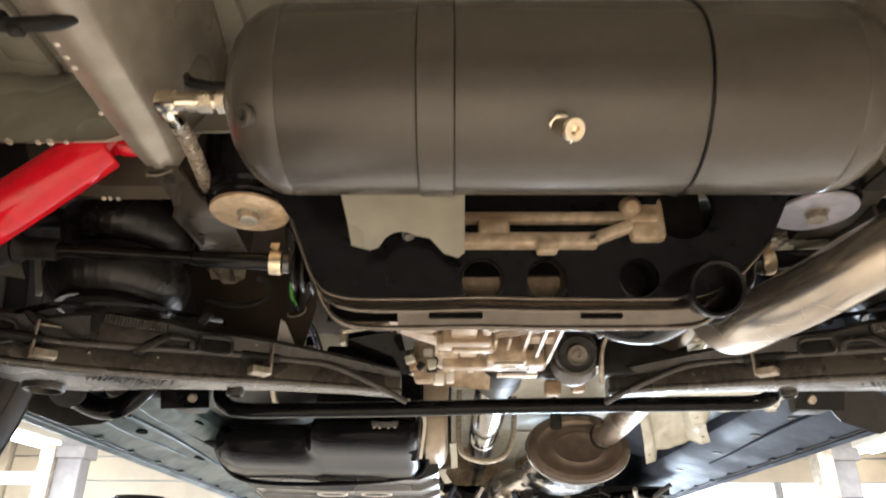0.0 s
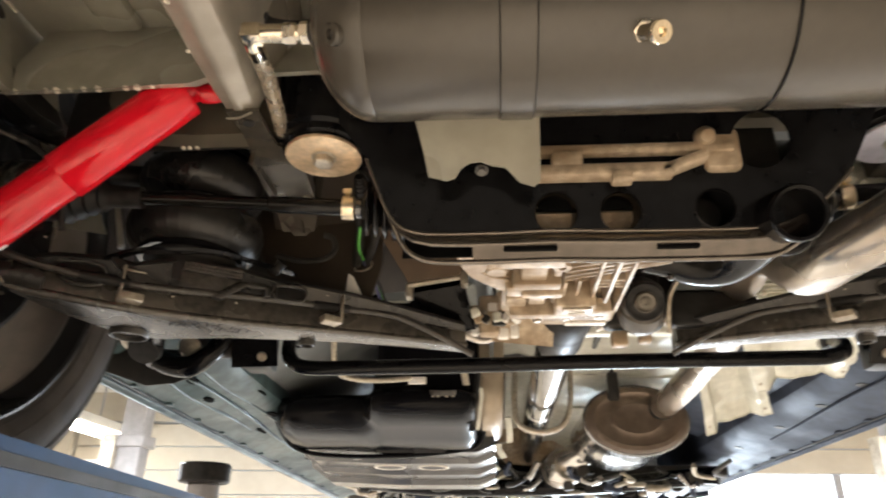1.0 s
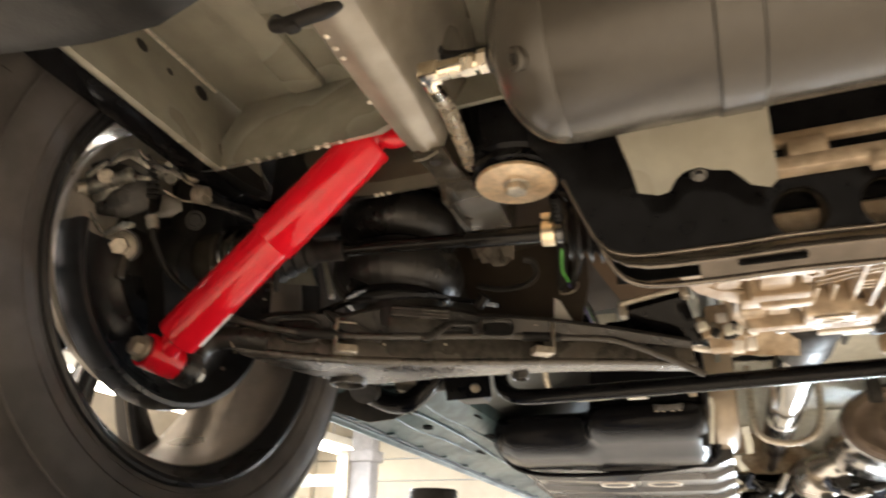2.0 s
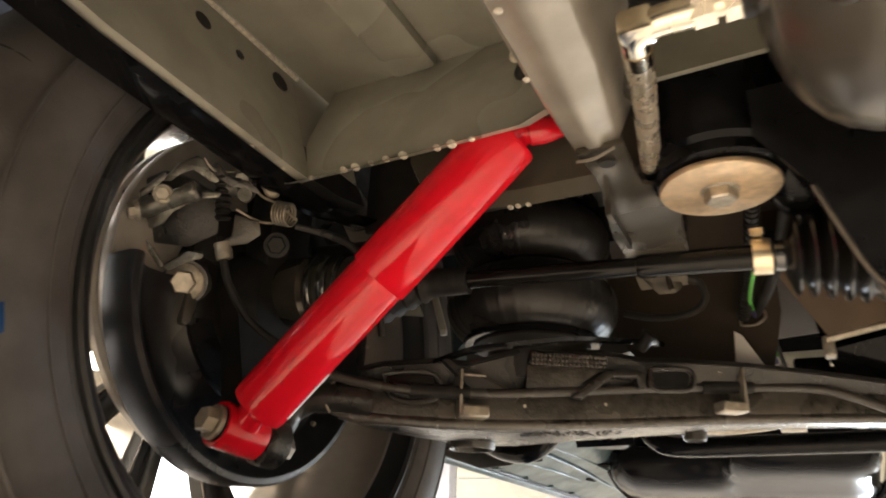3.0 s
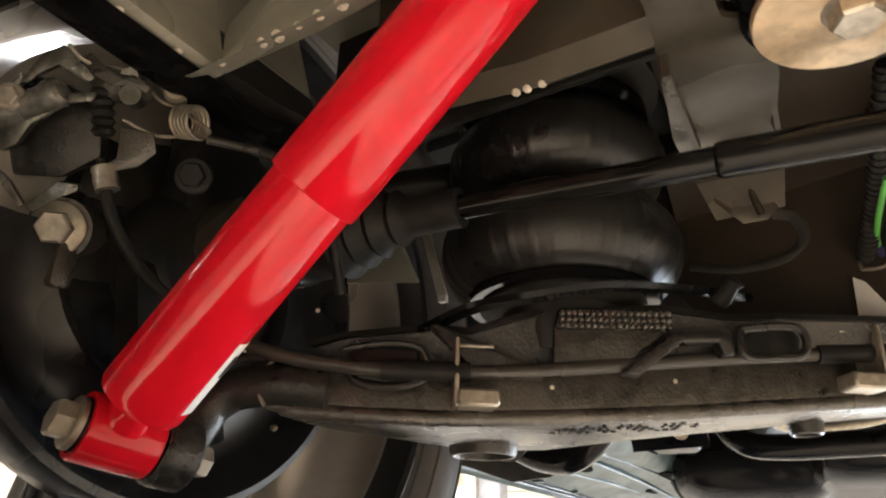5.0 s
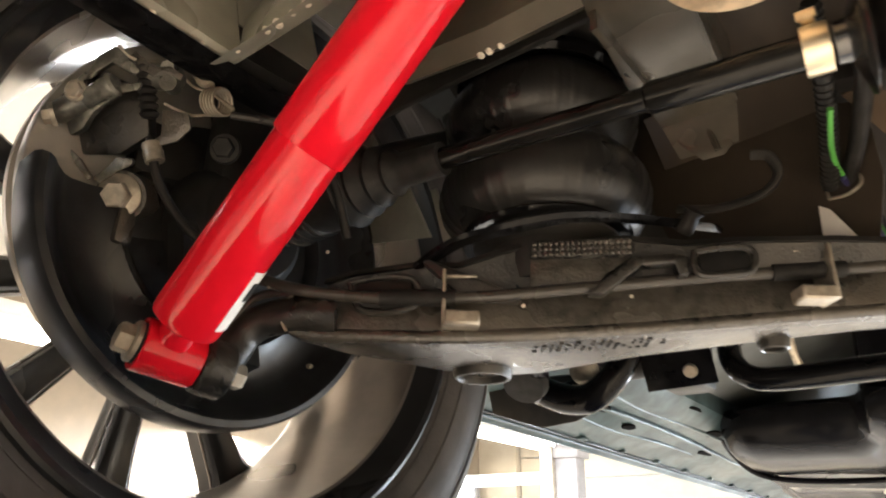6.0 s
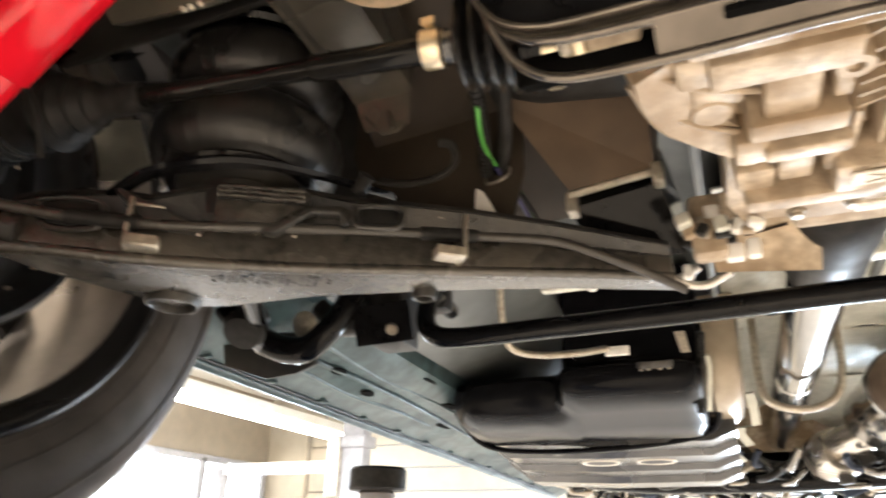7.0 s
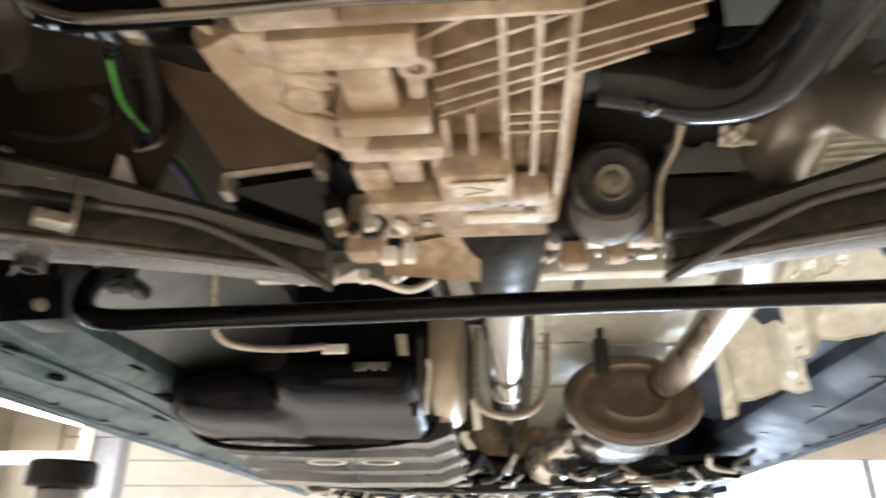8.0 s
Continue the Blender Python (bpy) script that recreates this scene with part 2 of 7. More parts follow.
def circle_pts(cx, cy, r, n=20, squash=1.0):
    return [(cx + r * math.cos(2 * math.pi * i / n), cy + squash * r * math.sin(2 * math.pi * i / n)) for i in range(n)]


def plate(outer, thick, m, holes=(), bevel=0.0):
    """A flat sheet with holes: loops of (x, y) in m's plane, extruded along its z."""
    from mathutils.geometry import tessellate_polygon
    loops = [[Vector((x, y, 0)) for x, y in lp] for lp in (outer, *holes)]
    flat = [p for lp in loops for p in lp]
    b = bmesh.new()
    lo = [b.verts.new(p) for p in flat]
    hi = [b.verts.new(p + Vector((0, 0, thick))) for p in flat]
    for t in tessellate_polygon(loops):
        b.faces.new([lo[i] for i in t])
        b.faces.new([hi[i] for i in t][::-1])
    k = 0
    for lp in loops:
        n = len(lp)
        for i in range(n):
            j = (i + 1) % n
            b.faces.new((lo[k + i], lo[k + j], hi[k + j], hi[k + i]))
        k += n
    bmesh.ops.transform(b, matrix=m, verts=b.verts)
    bmesh.ops.recalc_face_normals(b, faces=b.faces)
    return b


def loft(sections, closed_ends=True):
    """A skin over loops of equal length."""
    b = bmesh.new()
    rows = [[b.verts.new(p) for p in s] for s in sections]
    n = len(rows[0])
    for a, c in zip(rows, rows[1:]):
        for i in range(n):
            b.faces.new((a[i], a[(i + 1) % n], c[(i + 1) % n], c[i]))
    if closed_ends:
        b.faces.new(rows[0][::-1])
        b.faces.new(rows[-1])
    bmesh.ops.recalc_face_normals(b, faces=b.faces)
    return b


def hexbolt(c, d, r, h, washer=0.0):
    """A hexagon bolt head at c that points along d, with a flange."""
    m = axis_m(c, d)
    head = lathe([(0, 0), (r, 0), (r, h * 0.85), (r * 0.88, h), (r * 0.5, h), (0, h * 0.96)], m, 6)
    if washer:
        return merge(head, lathe([(0, -0.0025), (washer, -0.0025), (washer, 0), (washer * 0.92, 0.001), (0, 0.001)], m, 24))
    return head


SIDE = [1]


def part(name, bm, material, parent, label="", angle=38):
    """Links a bmesh as one mesh object under a thing or a part."""
    if SIDE[0] < 0:
        bmesh.ops.scale(bm, vec=(-1, 1, 1), verts=bm.verts)
        bmesh.ops.reverse_faces(bm, faces=bm.faces)
    me = bpy.data.meshes.new(name)
    bm.to_mesh(me)
    bm.free()
    me.materials.append(material)
    for p in me.polygons:
        p.use_smooth = True
    me.set_sharp_from_angle(angle=radians(angle))
    ob = new(name, me)
    if parent:
        ob.parent = parent
        ob.matrix_parent_inverse = parent.matrix_basis.inverted()
    if label:
        ob["label"] = label
    return ob


def thing(name, at, label, category, group="", kind=""):
    ob = new(name)
    ob.empty_display_size = 0.05
    ob.location = (at[0] * SIDE[0], at[1], at[2])
    ob.matrix_basis = Matrix.Translation(ob.location)
    return tagged(ob, label, category, group, kind)


def parts(name, bms, material, parent, label=""):
    for b in bms:
        part(name, b, material, parent, label)


def slab(pts, v, bevel=0.0015):
    """A thick plate over a loop of points, extruded along v, with rounded edges."""
    b = loft([[Vector(p) for p in pts], [Vector(p) + Vector(v) for p in pts]])
    bmesh.ops.bevel(b, geom=b.edges[:], offset=bevel, segments=2, affect="EDGES", profile=0.5, clamp_overlap=True)
    return b


def solo(name, bm, material, label, category, group="", kind="", angle=38):
    return tagged(part(name, bm, material, None, "", angle), label, category, group, kind)



# ---- the workshop ----
def workshop():
    solo("floor", box((0, 2, -0.05), (10.4, 12.4, 0.1)), FLOOR, "pale concrete workshop floor", "floor", kind="structure")
    solo("ceiling", box((0, 2, 3.15), (10.4, 12.4, 0.1)), CEIL, "cream painted workshop ceiling", "ceiling", kind="structure")
    solo("wall_west", box((-5.1, 2, 1.55), (0.2, 12.4, 3.1)), WALL_TAN, "tan painted workshop wall", "wall", kind="structure")
    solo("wall_east", box((5.1, 2, 1.55), (0.2, 12.4, 3.1)), WALL, "cream workshop wall", "wall", kind="structure")
    solo("wall_south", box((0, -4.1, 1.55), (10.0, 0.2, 3.1)), WALL_DARK, "dark grey workshop wall", "wall", kind="structure")
    # front wall with two sectional doors and bright windows
    front = solo("wall_north", merge(box((0, 7.1, 2.95), (10.0, 0.2, 0.3)), box((-4.75, 7.1, 1.4), (0.5, 0.2, 2.8)),
                 box((4.75, 7.1, 1.4), (0.5, 0.2, 2.8)), box((0, 7.1, 1.4), (0.7, 0.2, 2.8))), WALL,
                 "cream front wall with door openings", "wall", kind="structure")
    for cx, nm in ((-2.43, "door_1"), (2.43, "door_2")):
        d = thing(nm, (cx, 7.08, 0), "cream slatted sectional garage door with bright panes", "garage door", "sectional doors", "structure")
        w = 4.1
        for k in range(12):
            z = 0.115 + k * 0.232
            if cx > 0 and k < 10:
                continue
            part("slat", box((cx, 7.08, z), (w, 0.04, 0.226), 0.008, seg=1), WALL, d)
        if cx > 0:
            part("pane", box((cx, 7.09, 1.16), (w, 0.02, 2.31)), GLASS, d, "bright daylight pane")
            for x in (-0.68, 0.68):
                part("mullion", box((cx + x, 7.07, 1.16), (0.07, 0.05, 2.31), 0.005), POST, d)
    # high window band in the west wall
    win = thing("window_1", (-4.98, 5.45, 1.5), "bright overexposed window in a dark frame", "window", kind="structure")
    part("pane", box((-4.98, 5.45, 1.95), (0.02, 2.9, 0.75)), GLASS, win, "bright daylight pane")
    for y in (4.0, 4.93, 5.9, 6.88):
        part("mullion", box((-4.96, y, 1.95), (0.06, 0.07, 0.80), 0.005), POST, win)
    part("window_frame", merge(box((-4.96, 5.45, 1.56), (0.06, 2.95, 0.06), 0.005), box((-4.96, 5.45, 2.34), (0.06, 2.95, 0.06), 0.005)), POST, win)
    for x in (-3.95, 3.95):
        lamp = thing("tube_lamp", (x, 3.6, 2.6), "long white fluorescent tube lamp under the ceiling", "ceiling lamp", "tube lamps")
        part("housing", box((x, 3.6, 2.68), (0.24, 8.0, 0.08), 0.01), CEIL, lamp)
        part("tube", tube([(x - 0.06, -0.35, 2.61), (x - 0.06, 6.9, 2.61)], 0.035), TUBE, lamp)
        part("tube", tube([(x + 0.06, -0.35, 2.61), (x + 0.06, 6.9, 2.61)], 0.035), TUBE, lamp)
        for y in (0.5, 6.5):
            part("hanger", tube([(x, y, 2.7), (x, y, 3.1)], 0.01, 8), POST, lamp)
    # housing and tube for the added, unseen lamp behind the camera
    lamp = thing("tube_lamp", (0, -1.9, 3.0), "long white fluorescent tube lamp under the ceiling", "ceiling lamp", "tube lamps")
    part("housing", box((0, -1.9, 3.05), (5.0, 0.24, 0.08), 0.01), CEIL, lamp)
    part("tube", tube([(-2.5, -1.9, 2.98), (2.5, -1.9, 2.98)], 0.03), TUBE, lamp)
    # steel posts of the next lift
    for x, y in ((-3.15, 5.75), (3.03, 5.75)):
        post = thing("steel_post", (x, y, 0), "dark grey steel post of a lift", "post", "lift posts")
        part("column", box((x, y, 1.38), (0.20, 0.16, 2.76), 0.01), POST, post)
        part("base_plate", box((x, y, 0.01), (0.4, 0.4, 0.02), 0.004), POST, post)
        part("top_box", box((x, y, 2.40), (0.26, 0.22, 0.10), 0.01), POST, post)
        part("carriage", box((x - 0.16, y - 0.05, 2.2), (0.12, 0.16, 0.5), 0.01), BOLT, post)
    rail = thing("wall_beam", (-4.2, 5.6, 2.1), "pale horizontal steel beam on brackets", "beam")
    part("beam", box((-4.0, 5.9, 2.22), (1.6, 0.08, 0.10), 0.008), CEIL, rail)
    part("bracket", box((-4.7, 5.9, 1.11), (0.10, 0.10, 2.22), 0.008), POST, rail)


def lift_pads():
    for sx in (-0.765, 0.79):
        SIDE[0] = 1
        pad = thing("lift_pad", (sx, 1.64, 0), "black rubber lift pad on a steel pillar", "lift pad", "lift pads")
        part("pad", lathe([(0, 1.705), (0.052, 1.705), (0.056, 1.709), (0.056, 1.742), (0.052, 1.747), (0.03, 1.747), (0.028, 1.741), (0, 1.741)],
             Matrix.Translation((sx, 1.64, 0)), 32), RUBBER, pad)
        part("stem", lathe([(0, 1.2), (0.036, 1.2), (0.036, 1.70), (0.03, 1.706), (0, 1.706)], Matrix.Translation((sx, 1.64, 0)), 24), POST, pad)
        part("pillar", box((sx, 1.64, 0.6), (0.11, 0.11, 1.2), 0.006), POST, pad)
        part("foot", box((sx, 1.64, 0.012), (0.34, 0.34, 0.024), 0.006), POST, pad)


def lift_beam():
    """The blue runway whose rear end lies beside the wheel."""
    t = thing("lift_beam", (-0.50, 0.5, 0), "blue painted lift beam with black rubber strip", "vehicle lift")
    R = lambda y: -0.42 - 0.15 * (y - 0.47)
    ys = (0.36, 0.47, 0.7, 1.0, 1.4)
    run = lambda z0, z1, inset=0.0: loft([[V(R(y) - inset, y, z0), V(R(y) - inset, y, z1), V(-0.648, y, z1), V(-0.648, y, z0)] for y in ys])
    part("top_rail", run(1.622, 1.632), LIFT_BLUE, t)
    part("edge_strip", run(1.613, 1.622, -0.003), BLACK_DULL, t, "black rubber strip")
    part("beam", run(1.52, 1.613, 0.001), LIFT_BLUE, t)
    part("leg", box((-0.60, 1.25, 0.76), (0.08, 0.22, 1.52), 0.006), LIFT_BLUE, t)
    part("foot", box((-0.60, 1.25, 0.015), (0.3, 0.6, 0.03), 0.006), LIFT_BLUE, t)


# ---- the car's body ----
def underbody():
    t = thing("car_underbody", (0, 1.5, 2.1), "beige primed car underbody with spot welds", "car body", kind="structure")
    # floor pan with stamped ribs
    pan = part("floor_pan", box((0, 0.27, 2.118), (1.26, 1.00, 0.02), 0.004), BODY, t)
    parts("pressed_rib", [box((x, 0.20, 2.105), (0.045, 0.9, 0.016), 0.007) for x in (-0.52, -0.30, -0.20, 0.20, 0.30, 0.52)], BODY, pan)
    part("pressed_pad", box((-0.475, 0.36, 2.106), (0.16, 0.34, 0.012), 0.005), BODY, pan)
    pan = part("front_floor", box((0, 2.2, 2.13), (1.58, 2.75, 0.02), 0.004), PANEL_GREY, t)
    parts("pressed_rib", [box((x, 2.2, 2.115), (0.06, 2.6, 0.02), 0.008) for x in (-0.62, -0.45, 0.45, 0.62)], PANEL_GREY, pan)
    parts("tunnel_wall", [box((x, 2.2, 2.07), (0.012, 2.6, 0.10), 0.003) for x in (-0.115, 0.13)], PANEL_GREY, t)
    part("boot_floor", box((0, -0.15, 2.20), (1.7, 0.6, 0.02), 0.004), BODY, t)
    parts("outer_skin", [box((x, 0.3, 2.42), (0.02, 1.5, 0.45), 0.004) for x in (-0.93, 0.93)], SILL_BLUE, t)
    part("cabin_floor", box((0, 1.5, 2.62), (1.84, 4.0, 0.03), 0.01), SILL_BLUE, t)
    # the long rails beside the wheels
    for s in (1, -1):
        SIDE[0] = s
        part("chassis_rail", loft([[V(-0.598, y, 1.992 + dz), V(-0.650, y, 2.150), V(-0.700, y, 2.150), V(-0.640, y, 2.005 + dz), V(-0.632, y, 1.988 + dz)]
             for y, dz in ((-0.1, 0.06), (0.20, 0.03), (0.42, 0.006), (0.60, 0.0), (0.618, 0.0))]), BODY, t)
        part("rail_upper", loft([[V(-0.6105, y, 2.030), V(-0.650, y, 2.150), V(-0.700, y, 2.150), V(-0.652, y, 2.035)] for y in (0.6185, 0.66, 0.70)]), BODY, t)
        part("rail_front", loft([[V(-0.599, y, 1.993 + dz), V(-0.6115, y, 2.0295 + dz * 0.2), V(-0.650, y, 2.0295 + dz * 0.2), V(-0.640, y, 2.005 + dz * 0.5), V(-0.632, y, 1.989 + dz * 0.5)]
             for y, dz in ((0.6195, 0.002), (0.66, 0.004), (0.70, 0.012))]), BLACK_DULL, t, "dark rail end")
        part("rail_bottom", loft([[V(-0.604, y, 1.9885 + dz), V(-0.620, y, 1.984 + dz), V(-0.635, y, 1.986 + dz), V(-0.637, y, 1.992 + dz)] for y, dz in ((-0.1, 0.06), (0.20, 0.03), (0.42, 0.006), (0.60, 0.0), (0.66, 0.0), (0.74, 0.02), (0.80, 0.07))]), BLACK, t, "dark rail underside")
    SIDE[0] = 1
    for y, z, r in ((0.597, 2.088, 0.0095), (0.545, 2.078, 0.0045), (0.505, 2.082, 0.008)):
        part("rail_hole", lathe([(0, 0.0012), (r, 0.0012), (r, -0.001), (0, -0.001)], axis_m((-0.598 - (z - 1.992) * 0.329, y, z), (0.949, 0, 0.312)), 18), BLACK_DULL, t, "dark hole")
    part("seam_bead", tube([(-0.6310, y, 2.107) for y in (0.0, 0.2, 0.4, 0.55, 0.62)], 0.0022, 8, 4), WELD, t, "pale seam sealer")
    for x, y in ((-0.405, 0.642), (-0.388, 0.650)):
        part("stud", lathe([(0, 0), (0.008, 0), (0.009, 0.006), (0.005, 0.008), (0.005, 0.020), (0, 0.021)], axis_m((x, y, 2.10), (0.1, -0.8, -0.6)), 16), BLACK_DULL, t, "black stud")
    part("cable_clip", tube([(-0.410, 0.618, 2.062), (-0.404, 0.608, 2.052), (-0.402, 0.606, 2.040), (-0.406, 0.609, 2.032), (-0.398, 0.611, 2.036)], 0.0042, 12, 8), BLACK_DULL, t, "black cable clip")
    part("clip_button", lathe([(0, 0.003), (0.0035, 0.0025), (0.0050, 0.0), (0, -0.002)], axis_m((-0.413, 0.618, 2.058), (0, -0.8, -0.6)), 14), WELD, t, "pale clip button")
    # cross member over the shock absorber
    bulge = lambda x: max(0.0, 1 - abs(x + 0.43) / 0.075) ** 0.7
    prof = [(0.600, 1.984), (0.612, 1.990), (0.622, 2.040), (0.652, 2.112), (0.660, 2.114), (0.632, 2.040), (0.618, 1.994), (0.606, 1.988)]
    part("cross_member", loft([[V(x, y + 0.004 * math.sin(9 * x) - 0.013 * bulge(x) * (z < 2.1), z + ((0.008 if x > -0.40 else 0.0) - 0.009 * bulge(x)) * (z < 2.0)) for y, z in prof] for x in (-0.612, -0.58, -0.53, -0.50, -0.475, -0.45, -0.42, -0.40, -0.38, -0.36, -0.34, -0.20, 0.0, 0.2, 0.4, 0.62)]), BODY, t)
    rear = [(0.715, 2.165), (0.715, 1.985), (0.703, 1.976), (0.690, 1.985), (0.690, 2.165)]
    # shade on this body flange is painted in through the darker primer
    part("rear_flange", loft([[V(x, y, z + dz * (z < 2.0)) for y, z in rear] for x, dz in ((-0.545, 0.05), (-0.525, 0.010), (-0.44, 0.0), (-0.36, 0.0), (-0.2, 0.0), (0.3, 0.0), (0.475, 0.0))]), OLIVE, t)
    # black sheet added to keep the space behind the flange dark
    part("flange_shade", box((-0.44, 0.735, 2.08), (0.36, 0.006, 0.17), 0.002), BLACK_DULL, t, "dark sheet in place of inner shade")
    random.seed(4)
    for k, x in enumerate((-0.588, -0.556, -0.545, -0.530, -0.516, -0.500, -0.482, -0.468, -0.455, -0.438)):
        if k in (6,):
            continue
        part("spot_weld", lathe([(0, 0.0014), (0.0017, 0.0010), (0.0025 + 0.0007 * (k % 3), 0), (0, -0.002)], axis_m((x, 0.6085 - 0.013 * bulge(x) + 0.001 * random.uniform(-1, 1), 1.9872 - 0.009 * bulge(x)), (0, -0.45, -0.89)), 10), WELD, t)
    for y, z in ((0.592, 1.990), (0.555, 1.990), (0.535, 1.998), (0.46, 1.996), (0.38, 2.006), (0.30, 2.016)):
        part("spot_weld", lathe([(0, 0.0014), (0.0018, 0.0010), (0.0028, 0), (0, -0.002)], axis_m((-0.606, y, z + 0.001), (0.25, 0, -0.97)), 10), WELD, t)
    for x in (-0.452, -0.445, -0.436):
        part("spot_weld", lathe([(0, 0.0015), (0.002, 0.001), (0.0028, 0), (0, -0.002)], axis_m((x, 0.703, 1.977), (0, -0.4, -0.9)), 8), WELD, t)
    # sills
    for s, x, mtl, z0, z1 in ((1, -0.82, SILL, 1.845, 1.795), (-1, -0.80, SILL_BLUE, 1.872, 1.845)):
        SIDE[0] = s
        secs = []
        for y in (1.02, 1.10, 1.6, 2.2, 2.8, 3.3):
            z = z0 + (z1 - z0) * (y - 1.2) / 1.8 + (0.05 if y < 1.05 else 0)
            secs.append([V(x - 0.012, y, z), V(x + 0.004, y, z - 0.004), V(x + 0.012, y, z + 0.006), V(x + 0.030, y, z + 0.012), V(x + 0.05, y, z + 0.022), V(x + 0.075, y, z + 0.024), V(x + 0.09, y, z + 0.034),
                         V(x + 0.16, y, z + 0.050), V(x + 0.185, y, z + 0.075), V(x + 0.20, y, 2.12), V(x - 0.08, y, 2.20), V(x - 0.075, y, z + 0.05)])
        sill = part("sill", loft(secs), mtl, t)
        part("pinch_seam", tube([V(x + 0.012, y, z0 + (z1 - z0) * (y - 1.2) / 1.8 + 0.003) for y in (1.1, 1.5, 1.9, 2.3, 2.7, 3.2)], 0.003, 8, 4), mtl, sill)
        for k in range(13):
            yk = 1.16 + 0.155 * k
            zk = z0 + (z1 - z0) * (yk - 1.2) / 1.8
            part("flange_step", box((x + 0.021, yk, zk + 0.0085), (0.022, 0.010 + 0.006 * (k % 3), 0.005), 0.0015, seg=1), mtl, sill)
        part("seam_gap", tube([V(x + 0.0195, y, z0 + (z1 - z0) * (y - 1.2) / 1.8 + 0.0065) for y in (1.1, 1.5, 1.9, 2.3, 2.7, 3.2)], 0.0022, 8, 4), BLACK_DULL, sill, "dark gap of the folded seam")
        if s > 0:
            part("pressed_ridge", tube([(-0.745, 1.28, 1.869), (-0.745, 1.334, 1.867), (-0.753, 1.496, 1.861), (-0.742, 1.66, 1.859), (-0.745, 1.9, 1.855), (-0.745, 2.3, 1.843)], 0.0042, 10, 6), mtl, sill)
            part("pressed_ridge", tube([(-0.672, 1.27, 1.892), (-0.680, 1.364, 1.888), (-0.685, 1.496, 1.883), (-0.676, 1.624, 1.881), (-0.67, 1.80, 1.875)], 0.0042, 10, 6), mtl, sill)
            for px, py, pz, ra, rb in ((-0.707, 1.375, 1.8735, 0.010, 0.022), (-0.732, 1.521, 1.8665, 0.010, 0.020), (-0.645, 1.605, 1.900, 0.006, 0.028), (-0.665, 1.750, 1.878, 0.013, 0.030), (-0.728, 1.880, 1.860, 0.012, 0.034), (-0.70, 2.05, 1.865, 0.012, 0.03), (-0.72, 2.35, 1.850, 0.012, 0.03)):
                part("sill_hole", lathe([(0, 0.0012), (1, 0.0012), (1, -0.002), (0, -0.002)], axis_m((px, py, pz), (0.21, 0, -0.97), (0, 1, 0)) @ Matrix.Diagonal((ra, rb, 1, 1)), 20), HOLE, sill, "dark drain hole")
            part("scuff_guard", slab([(-0.772, 1.16, 1.882), (-0.626, 1.16, 1.875), (-0.613, 1.16, 1.828), (-0.640, 1.16, 1.818), (-0.687, 1.16, 1.814), (-0.762, 1.16, 1.838)], (0, 0.012, 0.004), 0.002), BLACK_DULL, t, "black splash guard")
            drain_ys = ()
        else:
            drain_ys = (1.30, 1.42, 1.575, 1.78, 2.05, 2.4)
        part("bead", tube([V(x + 0.105 + 0.012 * math.sin(5 * y), y, z0 + (z1 - z0) * (y - 1.2) / 1.8 + 0.036) for y in (1.2, 1.35, 1.5, 1.65, 1.8, 2.0, 2.2)], 0.005, 10, 6), mtl, sill)
        for y in drain_ys:
            z = z0 + (z1 - z0) * (y - 1.2) / 1.8
            part("sill_hole", lathe([(0, 0.002), (0.014, 0.002), (0.014, -0.002), (0, -0.002)], axis_m((x + 0.125, y, z + 0.0425), (0.21, 0, -0.97)), 16), BLACK_DULL, sill, "dark drain hole")
        part("inner_panel", loft([[V(x + 0.185, y, 2.12), V(x + 0.19, y, z0 + 0.09), V(x + 0.30, y, z0 + 0.13), V(x + 0.42, y, z0 + 0.20), V(x + 0.42, y, 2.12)] for y in (1.20, 1.3, 2.0, 2.6)]), PANEL_GREY if s > 0 else mtl, t)
    SIDE[0] = 1
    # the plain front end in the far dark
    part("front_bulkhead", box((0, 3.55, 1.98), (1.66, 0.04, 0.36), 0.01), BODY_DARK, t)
    # rear bumper shell
    b = thing("rear_bumper", (-0.45, 0.2, 1.95), "black plastic rear bumper corner", "bumper")
    part("shell", loft([[V(x, y0, z0), V(x, y0 + 0.004, z0 + 0.010), V(x, y0 + 0.003, z0 + 0.05), V(x, y0 - 0.03, z0 + 0.20), V(x, y0 - 0.14, z0 + 0.24), V(x, y0 - 0.15, z0 + 0.05), V(x, y0 - 0.10, z0 + 0.016), V(x, y0 - 0.012, z0 - 0.002)]
         for x, y0, z0 in ((-0.92, 0.25, 1.872), (-0.70, 0.27, 1.860), (-0.56, 0.282, 1.852), (-0.48, 0.287, 1.850), (-0.40, 0.299, 1.846), (-0.36, 0.302, 1.847), (-0.335, 0.300, 1.853), (-0.322, 0.292, 1.866))]), BLACK_DULL, b)
    part("crease", tube([(-0.90, 0.262, 1.898), (-0.70, 0.279, 1.888), (-0.56, 0.290, 1.880), (-0.44, 0.298, 1.873), (-0.36, 0.305, 1.868)], 0.004, 8, 6), BLACK_DULL, b)
    part("cross_shell", loft([[V(x, -0.30, 1.90), V(x, -0.20, 1.885), V(x, -0.17, 1.90), V(x, -0.18, 2.22), V(x, -0.32, 2.22)] for x in (-0.93, -0.5, 0.0, 0.5, 0.93)]), BLACK_DULL, b)
    part("side_shell", loft([[V(-0.93, y, z), V(-0.90, y, z - 0.01), V(-0.90, y, 2.3), V(-0.93, y, 2.3)] for y, z in ((-0.3, 1.9), (0.0, 1.91), (0.2, 1.95), (0.30, 2.05))]), BLACK_DULL, b)


